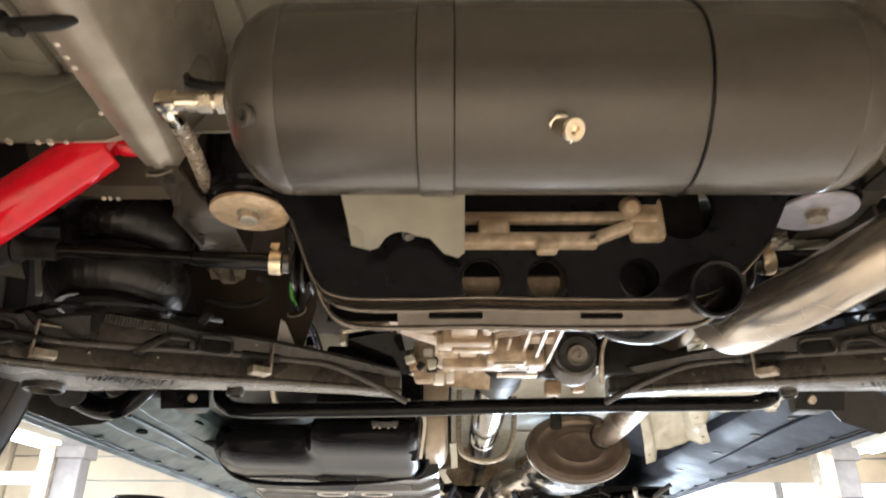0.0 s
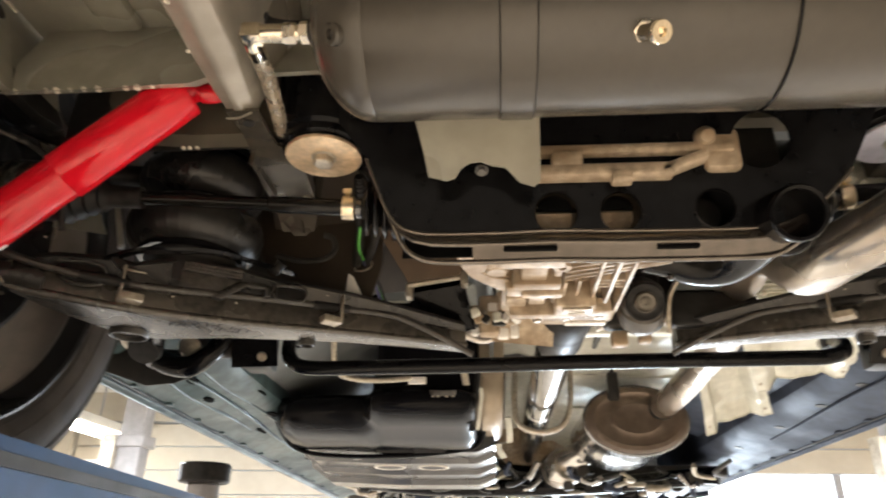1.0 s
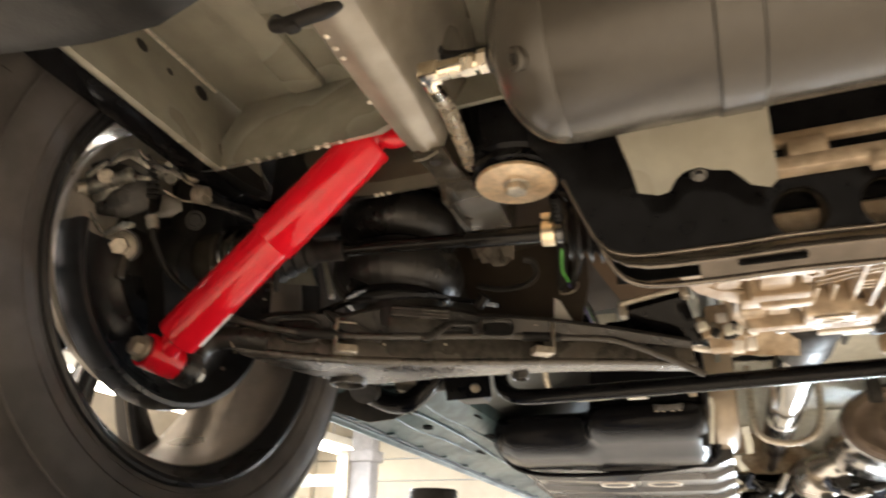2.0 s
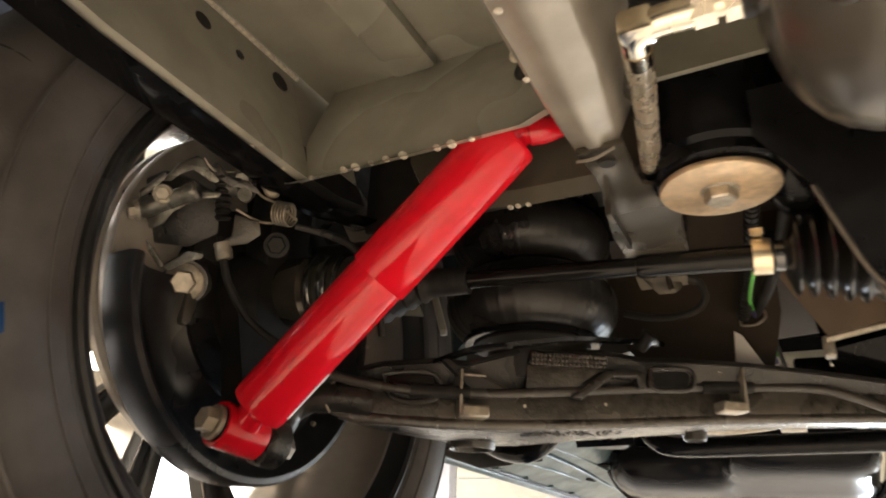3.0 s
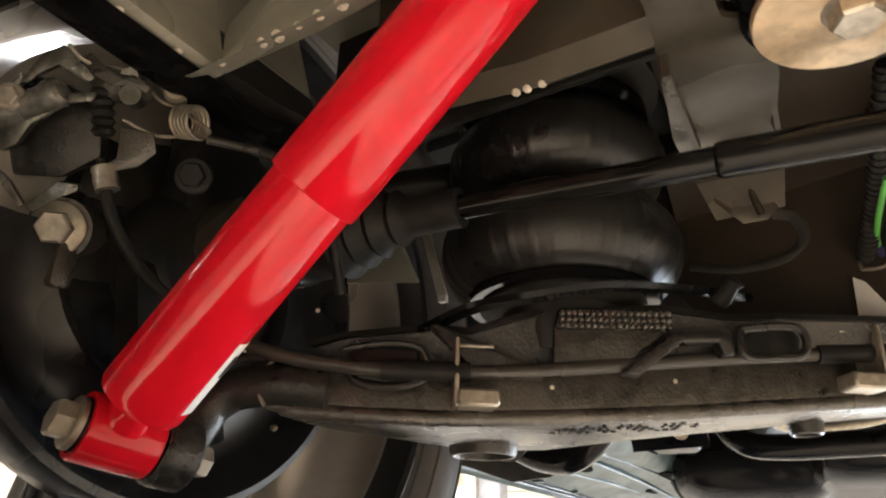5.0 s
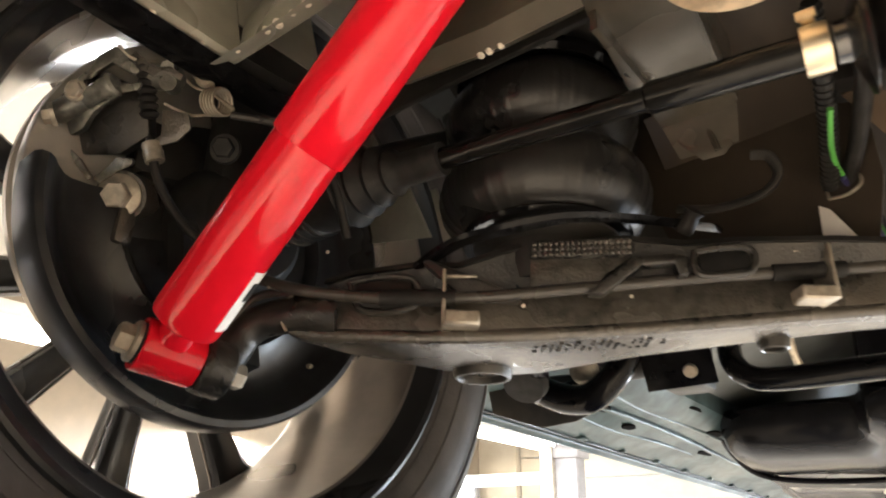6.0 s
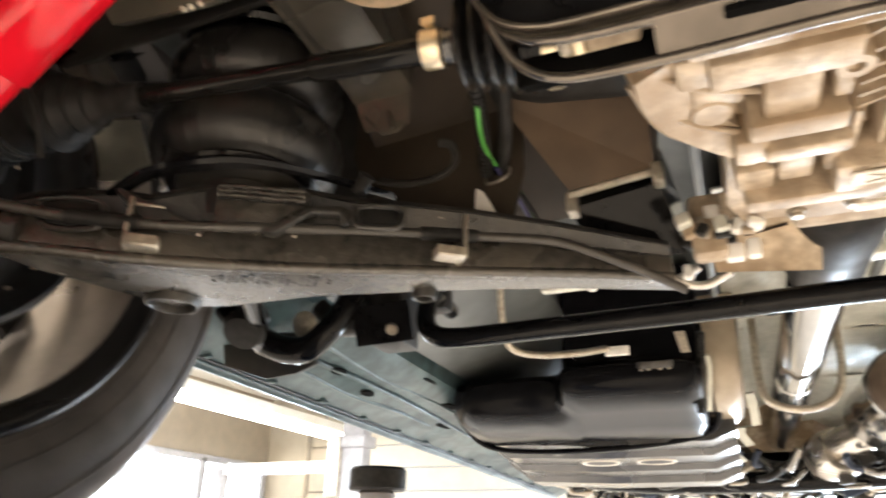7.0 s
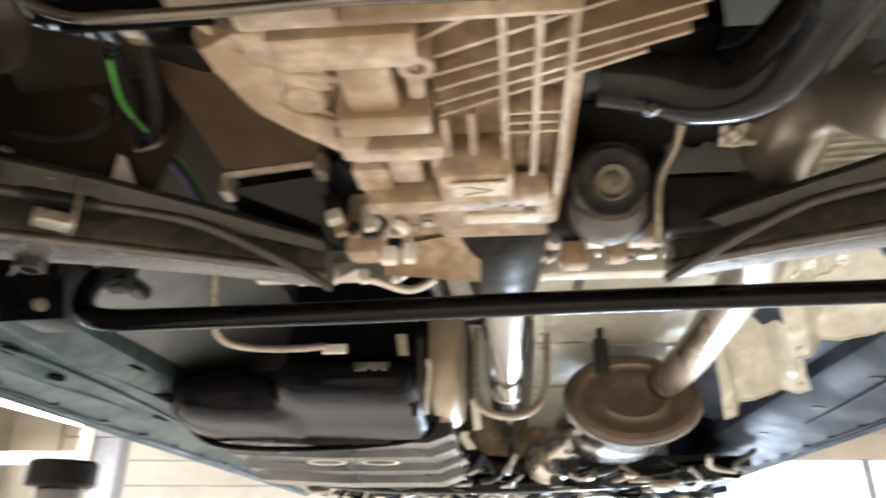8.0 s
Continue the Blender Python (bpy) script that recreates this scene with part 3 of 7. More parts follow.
def hanger_channel(s):
    """Pressed longitudinal channel whose bent foot carries the axle mount."""
    SIDE[0] = s
    t = thing("strut_channel", (-0.358, 0.50, 1.968), "bare pressed steel channel with a bent foot", "bracket", "strut channels")
    secs = []
    for y, z, w in ((0.10, 1.985, 0.050), (0.30, 1.975, 0.049), (0.42, 1.970, 0.047), (0.54, 1.966, 0.042), (0.60, 1.967, 0.035), (0.632, 1.970, 0.030)):
        x0, x1 = -0.374, -0.374 + w
        secs.append([V(x0, y, z + 0.003), V(x0 + 0.003, y, z), V(x0 + w * 0.30, y, z - 0.001), V(x0 + w * 0.40, y, z - 0.004), V(x0 + w * 0.62, y, z - 0.004), V(x0 + w * 0.72, y, z - 0.001),
                     V(x1 - 0.003, y, z), V(x1, y, z + 0.003), V(x1 + 0.034, y, z + 0.085), V(x1 + 0.034, y, 2.16), V(x0 - 0.004, y, 2.16), V(x0 - 0.004, y, z + 0.05)])
    part("channel", loft(secs), BARE, t)
    foot = []
    for y, z, x0, x1 in ((0.622, 1.964, -0.371, -0.339), (0.655, 1.9655, -0.369, -0.340), (0.664, 1.967, -0.369, -0.341), (0.688, 1.967, -0.371, -0.340), (0.702, 1.967, -0.374, -0.323), (0.745, 1.966, -0.380, -0.325), (0.785, 1.972, -0.387, -0.331), (0.800, 1.974, -0.388, -0.334), (0.835, 1.974, -0.388, -0.332), (0.846, 1.970, -0.387, -0.333), (0.856, 1.945, -0.380, -0.338)):
        foot.append([V(x0, y, z), V(x1, y, z), V(x1, y, z + 0.004), V(x0, y, z + 0.004)])
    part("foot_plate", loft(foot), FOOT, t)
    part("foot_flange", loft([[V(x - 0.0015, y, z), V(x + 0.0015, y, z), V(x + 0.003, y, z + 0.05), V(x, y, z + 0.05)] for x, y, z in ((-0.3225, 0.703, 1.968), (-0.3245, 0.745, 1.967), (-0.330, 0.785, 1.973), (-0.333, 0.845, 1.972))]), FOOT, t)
    part("lip_edge", tube([(-0.373, 0.630, 1.9625), (-0.360, 0.628, 1.961), (-0.345, 0.622, 1.9625)], 0.0011, 8, 6), BARE, t, "pale weld edge")
    part("bolt_hole", lathe([(0, 0.0022), (0.0058, 0.0022), (0.0058, -0.001), (0, -0.001)], axis_m((-0.3545, 0.641, 1.9645), (0, 0.02, -1)), 14), BLACK_DULL, t, "dark bolt hole")
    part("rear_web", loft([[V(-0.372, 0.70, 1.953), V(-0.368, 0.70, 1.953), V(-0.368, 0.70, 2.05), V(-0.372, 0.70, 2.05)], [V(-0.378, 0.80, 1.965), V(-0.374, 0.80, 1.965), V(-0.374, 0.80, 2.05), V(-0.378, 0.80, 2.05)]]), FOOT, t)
    for k, y in enumerate((0.452, 0.466, 0.478, 0.536)):
        part("spot_weld", lathe([(0, 0.0016), (0.0016, 0.001), (0.0026, 0), (0, -0.002)], axis_m((-0.3665 if k < 3 else -0.3735, y, 1.967), (0, 0, -1)), 10), WELD, t)
    part("cable_clamp", tube([(-0.398, 0.432, 1.975), (-0.392, 0.424, 1.962), (-0.378, 0.420, 1.956), (-0.362, 0.420, 1.957), (-0.350, 0.424, 1.962), (-0.342, 0.430, 1.975)], 0.0055, 12, 6), RUBBER, t, "black rubber cable clamp")
    part("clamp_knob", box((-0.374, 0.420, 1.953), (0.012, 0.010, 0.010), 0.003), RUBBER, t)


def axle_mount(s):
    SIDE[0] = s
    cx, cy = (-0.289 if s > 0 else -0.305), 0.697
    zn = ZINC if s > 0 else ZINC_BLUE
    t = thing("axle_mount", (cx, cy, 1.95), "round zinc washer and bolt under a black rubber mount", "mount", "axle mounts")
    m = Matrix.Translation((cx, cy, 0))
    part("mount_body", lathe([(0, 2.10), (0.052, 2.10), (0.056, 2.075), (0.056, 2.03), (0.053, 2.022), (0.053, 1.985), (0.050, 1.975), (0.045, 1.972), (0.045, 1.964), (0.040, 1.961), (0, 1.961)], m, 40), BLACK, t)
    part("washer", lathe([(0, 1.9595), (0.0405, 1.9595), (0.0412, 1.9585), (0.0412, 1.956), (0.0405, 1.955), (0, 1.955)], m, 48), zn, t, "zinc plated washer")
    part("bolt", hexbolt((cx, cy, 1.9550), (0, 0, -1), 0.0115, 0.009, 0.0135), BOLT, t, "hexagon bolt head")


# ---- air tank ----
def air_tank():
    t = thing("air_tank", (0.01, 0.509, 1.885), "satin dark grey cylindrical air tank", "air tank")
    m = axis_m((0, 0.509, 1.958), (1, 0, 0))
    R, a, b, cap = 0.075, -0.252, 0.264, 0.050
    prof = [(0, a)]
    for k in range(1, 9):
        q = math.radians(90 * k / 8)
        prof.append((R * math.sin(q) ** 0.9, a + cap * (1 - math.cos(q))))
    prof += [(R, a + cap + 0.001), (R - 0.0006, a + cap + 0.002), (R, a + cap + 0.003), (R, b - cap - 0.003), (R - 0.0006, b - cap - 0.002), (R, b - cap - 0.001)]
    for k in range(8, 0, -1):
        q = math.radians(90 * k / 8)
        prof.append((R * math.sin(q) ** 0.9, b - cap * (1 - math.cos(q))))
    prof.append((0, b))
    part("shell", lathe(prof, m, 72), TANK, t)
    part("strap", lathe([(R + 0.0002, -0.1005), (R + 0.0016, -0.1000), (R + 0.0016, -0.0745), (R + 0.0002, -0.0740)], m, 72), TANK, t)
    parts("strap_edge", [lathe([(R, h), (R + 0.0006, h + 0.0003), (R + 0.0006, h + 0.0009), (R, h + 0.0012)], m, 72) for h in (-0.1015, -0.0742)], BLACK_DULL, t)
    part("band", lathe([(R - 0.0005, 0.1040), (R + 0.0012, 0.1043), (R + 0.0016, 0.1053), (R + 0.0012, 0.1063), (R - 0.0005, 0.1066)], m, 72), BLACK, t, "thin black band")
    # screw plug on the end cap
    plug = axis_m((-0.2215, 0.459, 1.909), (-0.62, -0.62, -0.48))
    pl = part("plug", lathe([(0, -0.004), (0.0085, -0.004), (0.0085, 0.002), (0.0070, 0.0035), (0.0040, 0.0035), (0.0036, 0.0), (0, 0.0)], plug, 24), TANK, t)
    part("socket", lathe([(0, 0.0012), (0.0034, 0.0012), (0.0034, 0.0004), (0, 0.0004)], plug, 6), BLACK_DULL, pl, "dark hexagon socket")
    # drain valve
    d = V(0.05, -0.66, -0.75).normalized()
    base = V(-0.004, 0.509, 1.958) + d * (R - 0.002)
    v = part("drain_valve", merge(lathe([(0, 0), (0.0085, 0), (0.0085, 0.007), (0.007, 0.008), (0, 0.008)], axis_m(base, d), 6),
             lathe([(0, 0.008), (0.0055, 0.008), (0.0055, 0.016), (0, 0.016)], axis_m(base, d), 20)), NICKEL, t, "bright nickel drain valve")
    tip = base + d * 0.016
    d2 = V(0.40, -0.70, -0.60).normalized()
    part("nozzle", lathe([(0, -0.006), (0.0062, -0.006), (0.0062, 0.006), (0.0080, 0.0065), (0.0085, 0.008), (0.0085, 0.0125), (0.0078, 0.014), (0.0035, 0.014), (0.0030, 0.010), (0, 0.010)], axis_m(tip, d2), 24), NICKEL, v)
    part("lever", plate([(-0.003, 0), (0.003, 0), (0.0035, 0.020), (-0.0035, 0.020)], 0.0015, axis_m(base + d * 0.010 + V(0.002, 0, 0.002), V(0.55, -0.75, 0.3), (0.35, 0, 0.94))), BLACK_DULL, v, "black lever")
    # elbow fitting on the tank's end
    e = thing("hose_fitting", (-0.30, 0.509, 1.95), "nickel elbow fitting with braided steel hose", "hose fitting")
    ax = axis_m((-0.252, 0.509, 1.958), (-1, 0, 0))
    part("nut", merge(lathe([(0, 0), (0.0095, 0), (0.0095, 0.012), (0, 0.012)], ax, 6), lathe([(0, 0.012), (0.0062, 0.012), (0.0062, 0.016), (0, 0.016)], ax, 20),
         lathe([(0, 0.016), (0.0090, 0.016), (0.0090, 0.026), (0.008, 0.027), (0, 0.027)], ax, 6)), NICKEL, e)
    part("elbow", merge(tube([(-0.277, 0.509, 1.958), (-0.296, 0.509, 1.958), (-0.306, 0.512, 1.957), (-0.308, 0.522, 1.957)], 0.0080, 18),
         box((-0.305, 0.509, 1.958), (0.018, 0.016, 0.016), 0.003)), NICKEL, e)
    part("ferrule", tube([(-0.308, 0.522, 1.957), (-0.310, 0.538, 1.961)], 0.0082, 20), NICKEL, e)
    part("collar", lathe([(0, -0.003), (0.0105, -0.003), (0.0105, 0.004), (0.009, 0.005), (0, 0.005)], ax, 24), BLACK_DULL, e, "black collar")
    hp = smooth_path([(-0.310, 0.536, 1.961), (-0.315, 0.575, 1.969), (-0.323, 0.625, 1.975), (-0.331, 0.675, 1.978), (-0.333, 0.69, 1.982)], 10)
    hm = [axis_m(p, hp[min(i + 1, len(hp) - 1)] - hp[max(i - 1, 0)]) for i, p in enumerate(hp)]
    hose = part("hose", tube(hp, 0.0070, 20, 1), BRAID, e, "braided steel hose")
    for k in range(26):
        w = 2 * math.pi * k / 26
        part("strand", tube([mm @ V(0.0070 * math.cos(w + 0.05 * i * (-1) ** k), 0.0070 * math.sin(w + 0.05 * i * (-1) ** k), 0) for i, mm in enumerate(hm)], 0.00055, 6, 1), BRAID, hose)
    part("cable", tube([(-0.345, 0.42, 2.100), (-0.335, 0.50, 2.06), (-0.320, 0.548, 2.022), (-0.30, 0.556, 2.012), (-0.26, 0.555, 2.010)], 0.0048, 12, 10), RUBBER, e, "black cable")
    part("cable_tie", box((-0.318, 0.550, 2.019), (0.012, 0.012, 0.012), 0.002), RUBBER, e)


def tank_bracket():
    t = thing("tank_bracket", (-0.12, 0.62, 1.90), "grey-green painted plate bracket below the tank", "bracket")
    m = axis_m((0, 0.612, 1.90), (0, -0.94, -0.34), (0, -0.34, 0.94))
    pts = [(-0.182, 0.05), (-0.170, 0.002), (-0.166, -0.020), (-0.150, -0.024), (-0.142, -0.022), (-0.136, -0.013), (-0.128, -0.008), (-0.118, -0.007), (-0.108, -0.011), (-0.096, -0.013), (-0.090, -0.019), (-0.083, -0.027), (-0.070, -0.031), (-0.064, -0.026), (-0.064, 0.05)]
    pts = [(-x, y) for x, y in pts][::-1]
    part("plate", plate([(-x, y) for x, y in pts[::-1]] if m[0][0] > 0 else pts, 0.0035, m), BODY, t)
    parts("stiffener", [box((x, 0.636, 1.922), (0.004, 0.044, 0.034), 0.001) for x in (-0.164, -0.068)], BODY, t)
    part("nut", hexbolt((-0.118, 0.660, 1.912), (0, -0.5, -0.86), 0.005, 0.005, 0.007), CAST, t, "dull nut")
    part("rivet", lathe([(0, 0.003), (0.003, 0.002), (0.004, 0), (0, -0.001)], axis_m((-0.078, 0.608, 1.917), (0, -0.94, -0.34)), 12), WELD, t)


# ---- axle: subframe, gearbox, shafts ----
def subframe():
    t = thing("subframe", (0, 0.69, 1.84), "gloss black welded axle subframe with round holes", "subframe")
    m = axis_m((0, 0.680, 1.870), (0, -0.95, -0.31), (0, -0.31, 0.95))
    sx = 1 if m[0][0] > 0 else -1
    outer = [(-0.262, 0.13), (-0.262, 0.10), (-0.234, 0.062), (-0.219, 0.022), (-0.211, 0.004), (-0.200, -0.008), (-0.186, -0.0135), (-0.165, -0.016), (-0.10, -0.016), (-0.05, -0.0145), (0.02, -0.016), (0.13, -0.016), (0.170, -0.012), (0.20, 0.004), (0.235, 0.04), (0.262, 0.10), (0.262, 0.13)]
    holes = [circle_pts(-0.046, 0.002, 0.0205, 22), circle_pts(0.0165, 0.002, 0.0195, 22), circle_pts(0.106, 0.004, 0.0185, 22), circle_pts(0.152, 0.070, 0.028, 22)]
    fl = lambda lp: [(sx * x, y) for x, y in lp]
    part("rear_plate", plate(fl(outer), 0.0035, m, [fl(h) for h in holes]), BLACK, t)
    for x, y, r in ((-0.046, 0.002, 0.0205), (0.0165, 0.002, 0.0195), (0.106, 0.004, 0.0185)):
        part("hole_collar", lathe([(r + 0.0015, 0.004), (r, 0.0045), (r - 0.001, 0.002), (r - 0.0012, -0.050), (r, -0.050), (r + 0.0004, 0.002)], m @ Matrix.Translation((sx * x, y, 0)), 28), BLACK, t)
    # dark sheets added behind the holes in place of the shade inside
    part("hole_shade", box((0.112, 0.715, 1.880), (0.05, 0.006, 0.05), 0.002), BLACK_DULL, t, "dark sheet in place of inner shade")
    part("hole_shade", box((0.150, 0.702, 1.951), (0.075, 0.006, 0.075), 0.002), BLACK_DULL, t, "dark sheet in place of inner shade")
    part("hole_shade", box((-0.015, 0.704, 1.910), (0.13, 0.006, 0.045), 0.002), HOLE, t, "dark sheet in place of inner shade")
    # rolled lower flange: fold line, bulge, then a flat strip to the lip, open at the corner
    fold = [(-0.219, 0.022), (-0.211, 0.004), (-0.200, -0.008), (-0.186, -0.0135), (-0.165, -0.016), (-0.146, -0.016), (-0.128, -0.016), (-0.10, -0.016), (-0.05, -0.0145), (0.02, -0.016), (0.13, -0.016), (0.170, -0.012), (0.20, 0.004)]
    lip = [(-0.209, 0.6775, 1.871), (-0.204, 0.6850, 1.857), (-0.1975, 0.6905, 1.8455), (-0.187, 0.6945, 1.8366), (-0.172, 0.6960, 1.8312), (-0.152, 0.6960, 1.8292), (-0.128, 0.6960, 1.8290), (-0.10, 0.6960, 1.8292), (-0.05, 0.6955, 1.8302), (0.02, 0.6960, 1.8290), (0.13, 0.6955, 1.8296), (0.165, 0.6940, 1.833), (0.195, 0.686, 1.852)]
    out = V(0, -0.95, -0.31)
    bulge = (0.1, 0.25, 0.45, 0.6, 0.65, 0.65, 0.65, 0.65, 0.65, 0.65, 0.65, 0.5, 0.3)
    F, L = [m @ V(sx * x, y, 0.0015) for x, y in fold], [V(*p) for p in lip]
    band = lambda i, steps: [F[i].lerp(L[i], u) + out * h * bulge[i] for u, h in steps] + [F[i].lerp(L[i], u) + out * (h * bulge[i] - 0.003) for u, h in reversed(steps)]
    part("lower_flange", loft([band(i, ((0.0, 0.0), (0.06, 0.004), (0.20, 0.010), (0.34, 0.0155), (0.44, 0.0175), (0.50, 0.0160))) for i in range(len(F))]), FLANGE, t, "rolled flange", angle=70)
    part("flange_strip", loft([band(i, ((0.495, 0.0161), (0.74, 0.0085), (1.0, 0.0))) for i in range(6, len(F))]), FLANGE, t)
    part("flange_lip", tube(L, 0.0028, 12, 6), FLANGE, t)
    part("fold_edge", tube([m @ V(sx * x, y, 0.0030) for x, y in outer[2:-2]], 0.0022, 10, 4), FLANGE, t, "rolled plate edge")
    for x, w in ((-0.072, 0.052), (0.068, 0.040)):
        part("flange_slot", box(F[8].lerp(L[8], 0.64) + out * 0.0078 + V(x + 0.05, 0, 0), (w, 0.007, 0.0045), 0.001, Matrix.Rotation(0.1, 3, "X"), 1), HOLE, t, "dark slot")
    # three added dark sheets make the shade inside the open corner
    part("corner_shade_back", box((-0.163, 0.726, 1.862), (0.078, 0.004, 0.022), 0.001), HOLE, t, "dark sheet in place of inner shade")
    part("corner_shade_low", box((-0.163, 0.7065, 1.8450), (0.074, 0.003, 0.0125), 0.001), HOLE, t, "dark sheet in place of inner shade")
    part("corner_shade_top", box((-0.160, 0.714, 1.892), (0.086, 0.044, 0.006), 0.001), HOLE, t, "dark sheet in place of inner shade")
    part("inner_boss", lathe([(0, 0.004), (0.0205, 0.004), (0.0230, 0.002), (0.0230, -0.016), (0, -0.016)], axis_m((-0.157, 0.713, 1.872), (0, -0.45, -0.89)), 28), ALU, t, "pale round cast boss")
    part("boss_tag", box((-0.1755, 0.709, 1.8695), (0.006, 0.024, 0.006), 0.0015, Matrix.Rotation(-0.47, 3, "X"), 1), WELD, t, "pale strip on the boss")
    part("boss_plug", box((-0.168, 0.709, 1.8690), (0.008, 0.026, 0.006), 0.0015, Matrix.Rotation(-0.47, 3, "X"), 1), GOLD, t, "gold plated plug")
    # corner eyes and the long side tubes
    for s in (1, -1):
        SIDE[0] = s
        part("side_leg", tube([(-0.300, 0.700, 2.035), (-0.262, 0.715, 2.01), (-0.240, 0.735, 1.975), (-0.232, 0.76, 1.975), (-0.232, 0.80, 2.0)], 0.024, 16, 8), BLACK, t)
        part("upper_bar", tube([(-0.25, 0.72, 2.03), (-0.1, 0.73, 2.03), (0.0, 0.73, 2.03)], 0.02, 12), BLACK_DULL, t)
    SIDE[0] = 1
    # round stub on the right of the plate and its elbow tube
    st = axis_m((0.167, 0.652, 1.853), (0.02, -0.93, -0.36))
    part("stub", lathe([(0.0265, -0.05), (0.0255, -0.03), (0.0245, -0.006), (0.0265, 0.002), (0.0268, 0.008), (0.0252, 0.0105), (0.0222, 0.010), (0.0212, 0.006), (0.0205, -0.05)], st, 36), BLACK, t)
    part("stub_floor", lathe([(0, -0.045), (0.024, -0.045), (0.024, -0.047), (0, -0.047)], st, 24), BLACK_DULL, t)
    part("elbow_tube", tube([(0.075, 0.842, 1.898), (0.102, 0.841, 1.891), (0.130, 0.838, 1.880), (0.156, 0.821, 1.873), (0.171, 0.787, 1.873), (0.177, 0.745, 1.873), (0.178, 0.70, 1.868), (0.176, 0.680, 1.864)], 0.0225, 28, 10), ELBOW, t)
    part("elbow_housing", box((0.098, 0.838, 1.925), (0.090, 0.075, 0.062), 0.012), BLACK, t, "black housing of the elbow")
    part("saddle", tube([(0.150, 0.700, 1.880), (0.156, 0.705, 1.856), (0.172, 0.707, 1.842), (0.192, 0.705, 1.845), (0.203, 0.700, 1.862)], 0.006, 10, 8), BLACK, t)
    part("elbow_bolt", hexbolt((0.100, 0.838, 1.866), (0, 0.1, -1), 0.003, 0.003, 0.0045), CAST, t)
    # crossbar with a folded end beside the exhaust
    part("side_bar", tube([(0.20, 0.75, 1.925), (0.27, 0.75, 1.925), (0.34, 0.75, 1.928)], 0.010, 14), BLACK, t)


def gearbox():
    """Cast gearbox of the driven axle."""
    t = thing("rear_gearbox", (0, 0.85, 1.86), "dusty cast aluminium gearbox with cooling ribs", "gearbox")
    up = Matrix.Translation((0, 0, 1.876))
    outline = [(-0.128, 0.745), (-0.148, 0.769), (-0.137, 0.811), (-0.120, 0.834), (-0.100, 0.855), (-0.096, 0.90), (-0.098, 0.965), (-0.086, 1.005), (0.050, 1.005), (0.056, 0.96), (0.058, 0.80), (0.075, 0.778), (0.108, 0.757), (0.112, 0.712)]
    part("housing", plate(outline, 0.10, up), ALU, t)
    part("upper_case", plate([(x * 0.9, 0.715 + (y - 0.715) * 0.98) for x, y in outline], 0.03, Matrix.Translation((0, 0, 1.977))), ALU, t)
    part("rear_neck", box((-0.02, 0.735, 1.930), (0.20, 0.05, 0.11), 0.012), ALU, t)
    # flowing left wall
    part("side_web", loft([[V(x, y, 1.868), V(x + 0.004, y + 0.003, 1.86), V(x + 0.03, y - 0.005, 1.866), V(x + 0.03, y - 0.005, 1.91), V(x, y, 1.91)] for x, y in
         ((-0.149, 0.752), (-0.148, 0.770), (-0.137, 0.811), (-0.120, 0.834), (-0.099, 0.857))]), ALU, t)
    for pts in ([(-0.146, 0.744, 1.872), (-0.130, 0.760, 1.866), (-0.108, 0.778, 1.864), (-0.076, 0.791, 1.864)], [(-0.146, 0.772, 1.872), (-0.134, 0.792, 1.867), (-0.116, 0.814, 1.864), (-0.090, 0.833, 1.864)], [(-0.148, 0.768, 1.870), (-0.137, 0.810, 1.866), (-0.119, 0.833, 1.864), (-0.096, 0.856, 1.864)]):
        part("flow_rib", tube(pts, 0.0028, 10, 8), ALU, t)
    for x, y, r, z in ((-0.103, 0.752, 0.016, 1.858), (-0.104, 0.806, 0.0135, 1.862), (-0.083, 0.868, 0.009, 1.860)):
        part("round_boss", lathe([(0, 0), (r - 0.002, 0), (r, 0.002), (r + 0.0015, 0.03), (0, 0.03)], axis_m((x, y, z), (0, 0, 1)), 28), ALU, t)
    part("snout", merge(lathe([(0, 0), (0.032, 0), (0.034, 0.004), (0.034, 0.012), (0.026, 0.018), (0.026, 0.05), (0, 0.05)], axis_m((-0.185, 0.760, 1.928), (1, 0, 0)), 28)), ALU, t)
    part("snout_ring", lathe([(0.0262, 0), (0.0355, 0), (0.0355, 0.006), (0.0262, 0.006)], axis_m((-0.192, 0.760, 1.928), (1, 0, 0)), 28), GOLD, t, "yellow-gold clamp ring")
    # stepped spine
    for c, s in (((-0.068, 0.752, 1.862), (0.075, 0.026, 0.026)), ((-0.090, 0.722, 1.862), (0.05, 0.022, 0.026)), ((-0.062, 0.788, 1.862), (0.030, 0.044, 0.020)), ((-0.036, 0.782, 1.862), (0.010, 0.030, 0.020)),
                 ((-0.058, 0.815, 1.86), (0.055, 0.020, 0.026)), ((-0.082, 0.847, 1.866), (0.022, 0.030, 0.026)), ((-0.050, 0.848, 1.86), (0.050, 0.016, 0.024)),
                 ((-0.055, 0.875, 1.863), (0.022, 0.040, 0.018)), ((-0.033, 0.872, 1.863), (0.010, 0.036, 0.018)), ((-0.080, 0.893, 1.866), (0.026, 0.030, 0.02)),
                 ((-0.045, 0.915, 1.858), (0.085, 0.018, 0.026)), ((-0.10, 0.785, 1.878), (0.03, 0.03, 0.03)), ((-0.105, 0.755, 1.872), (0.035, 0.028, 0.03))):
        part("boss_step", box((c[0], c[1], c[2] + 0.006), (s[0], s[1], s[2] + 0.012), 0.003), ALU, t)
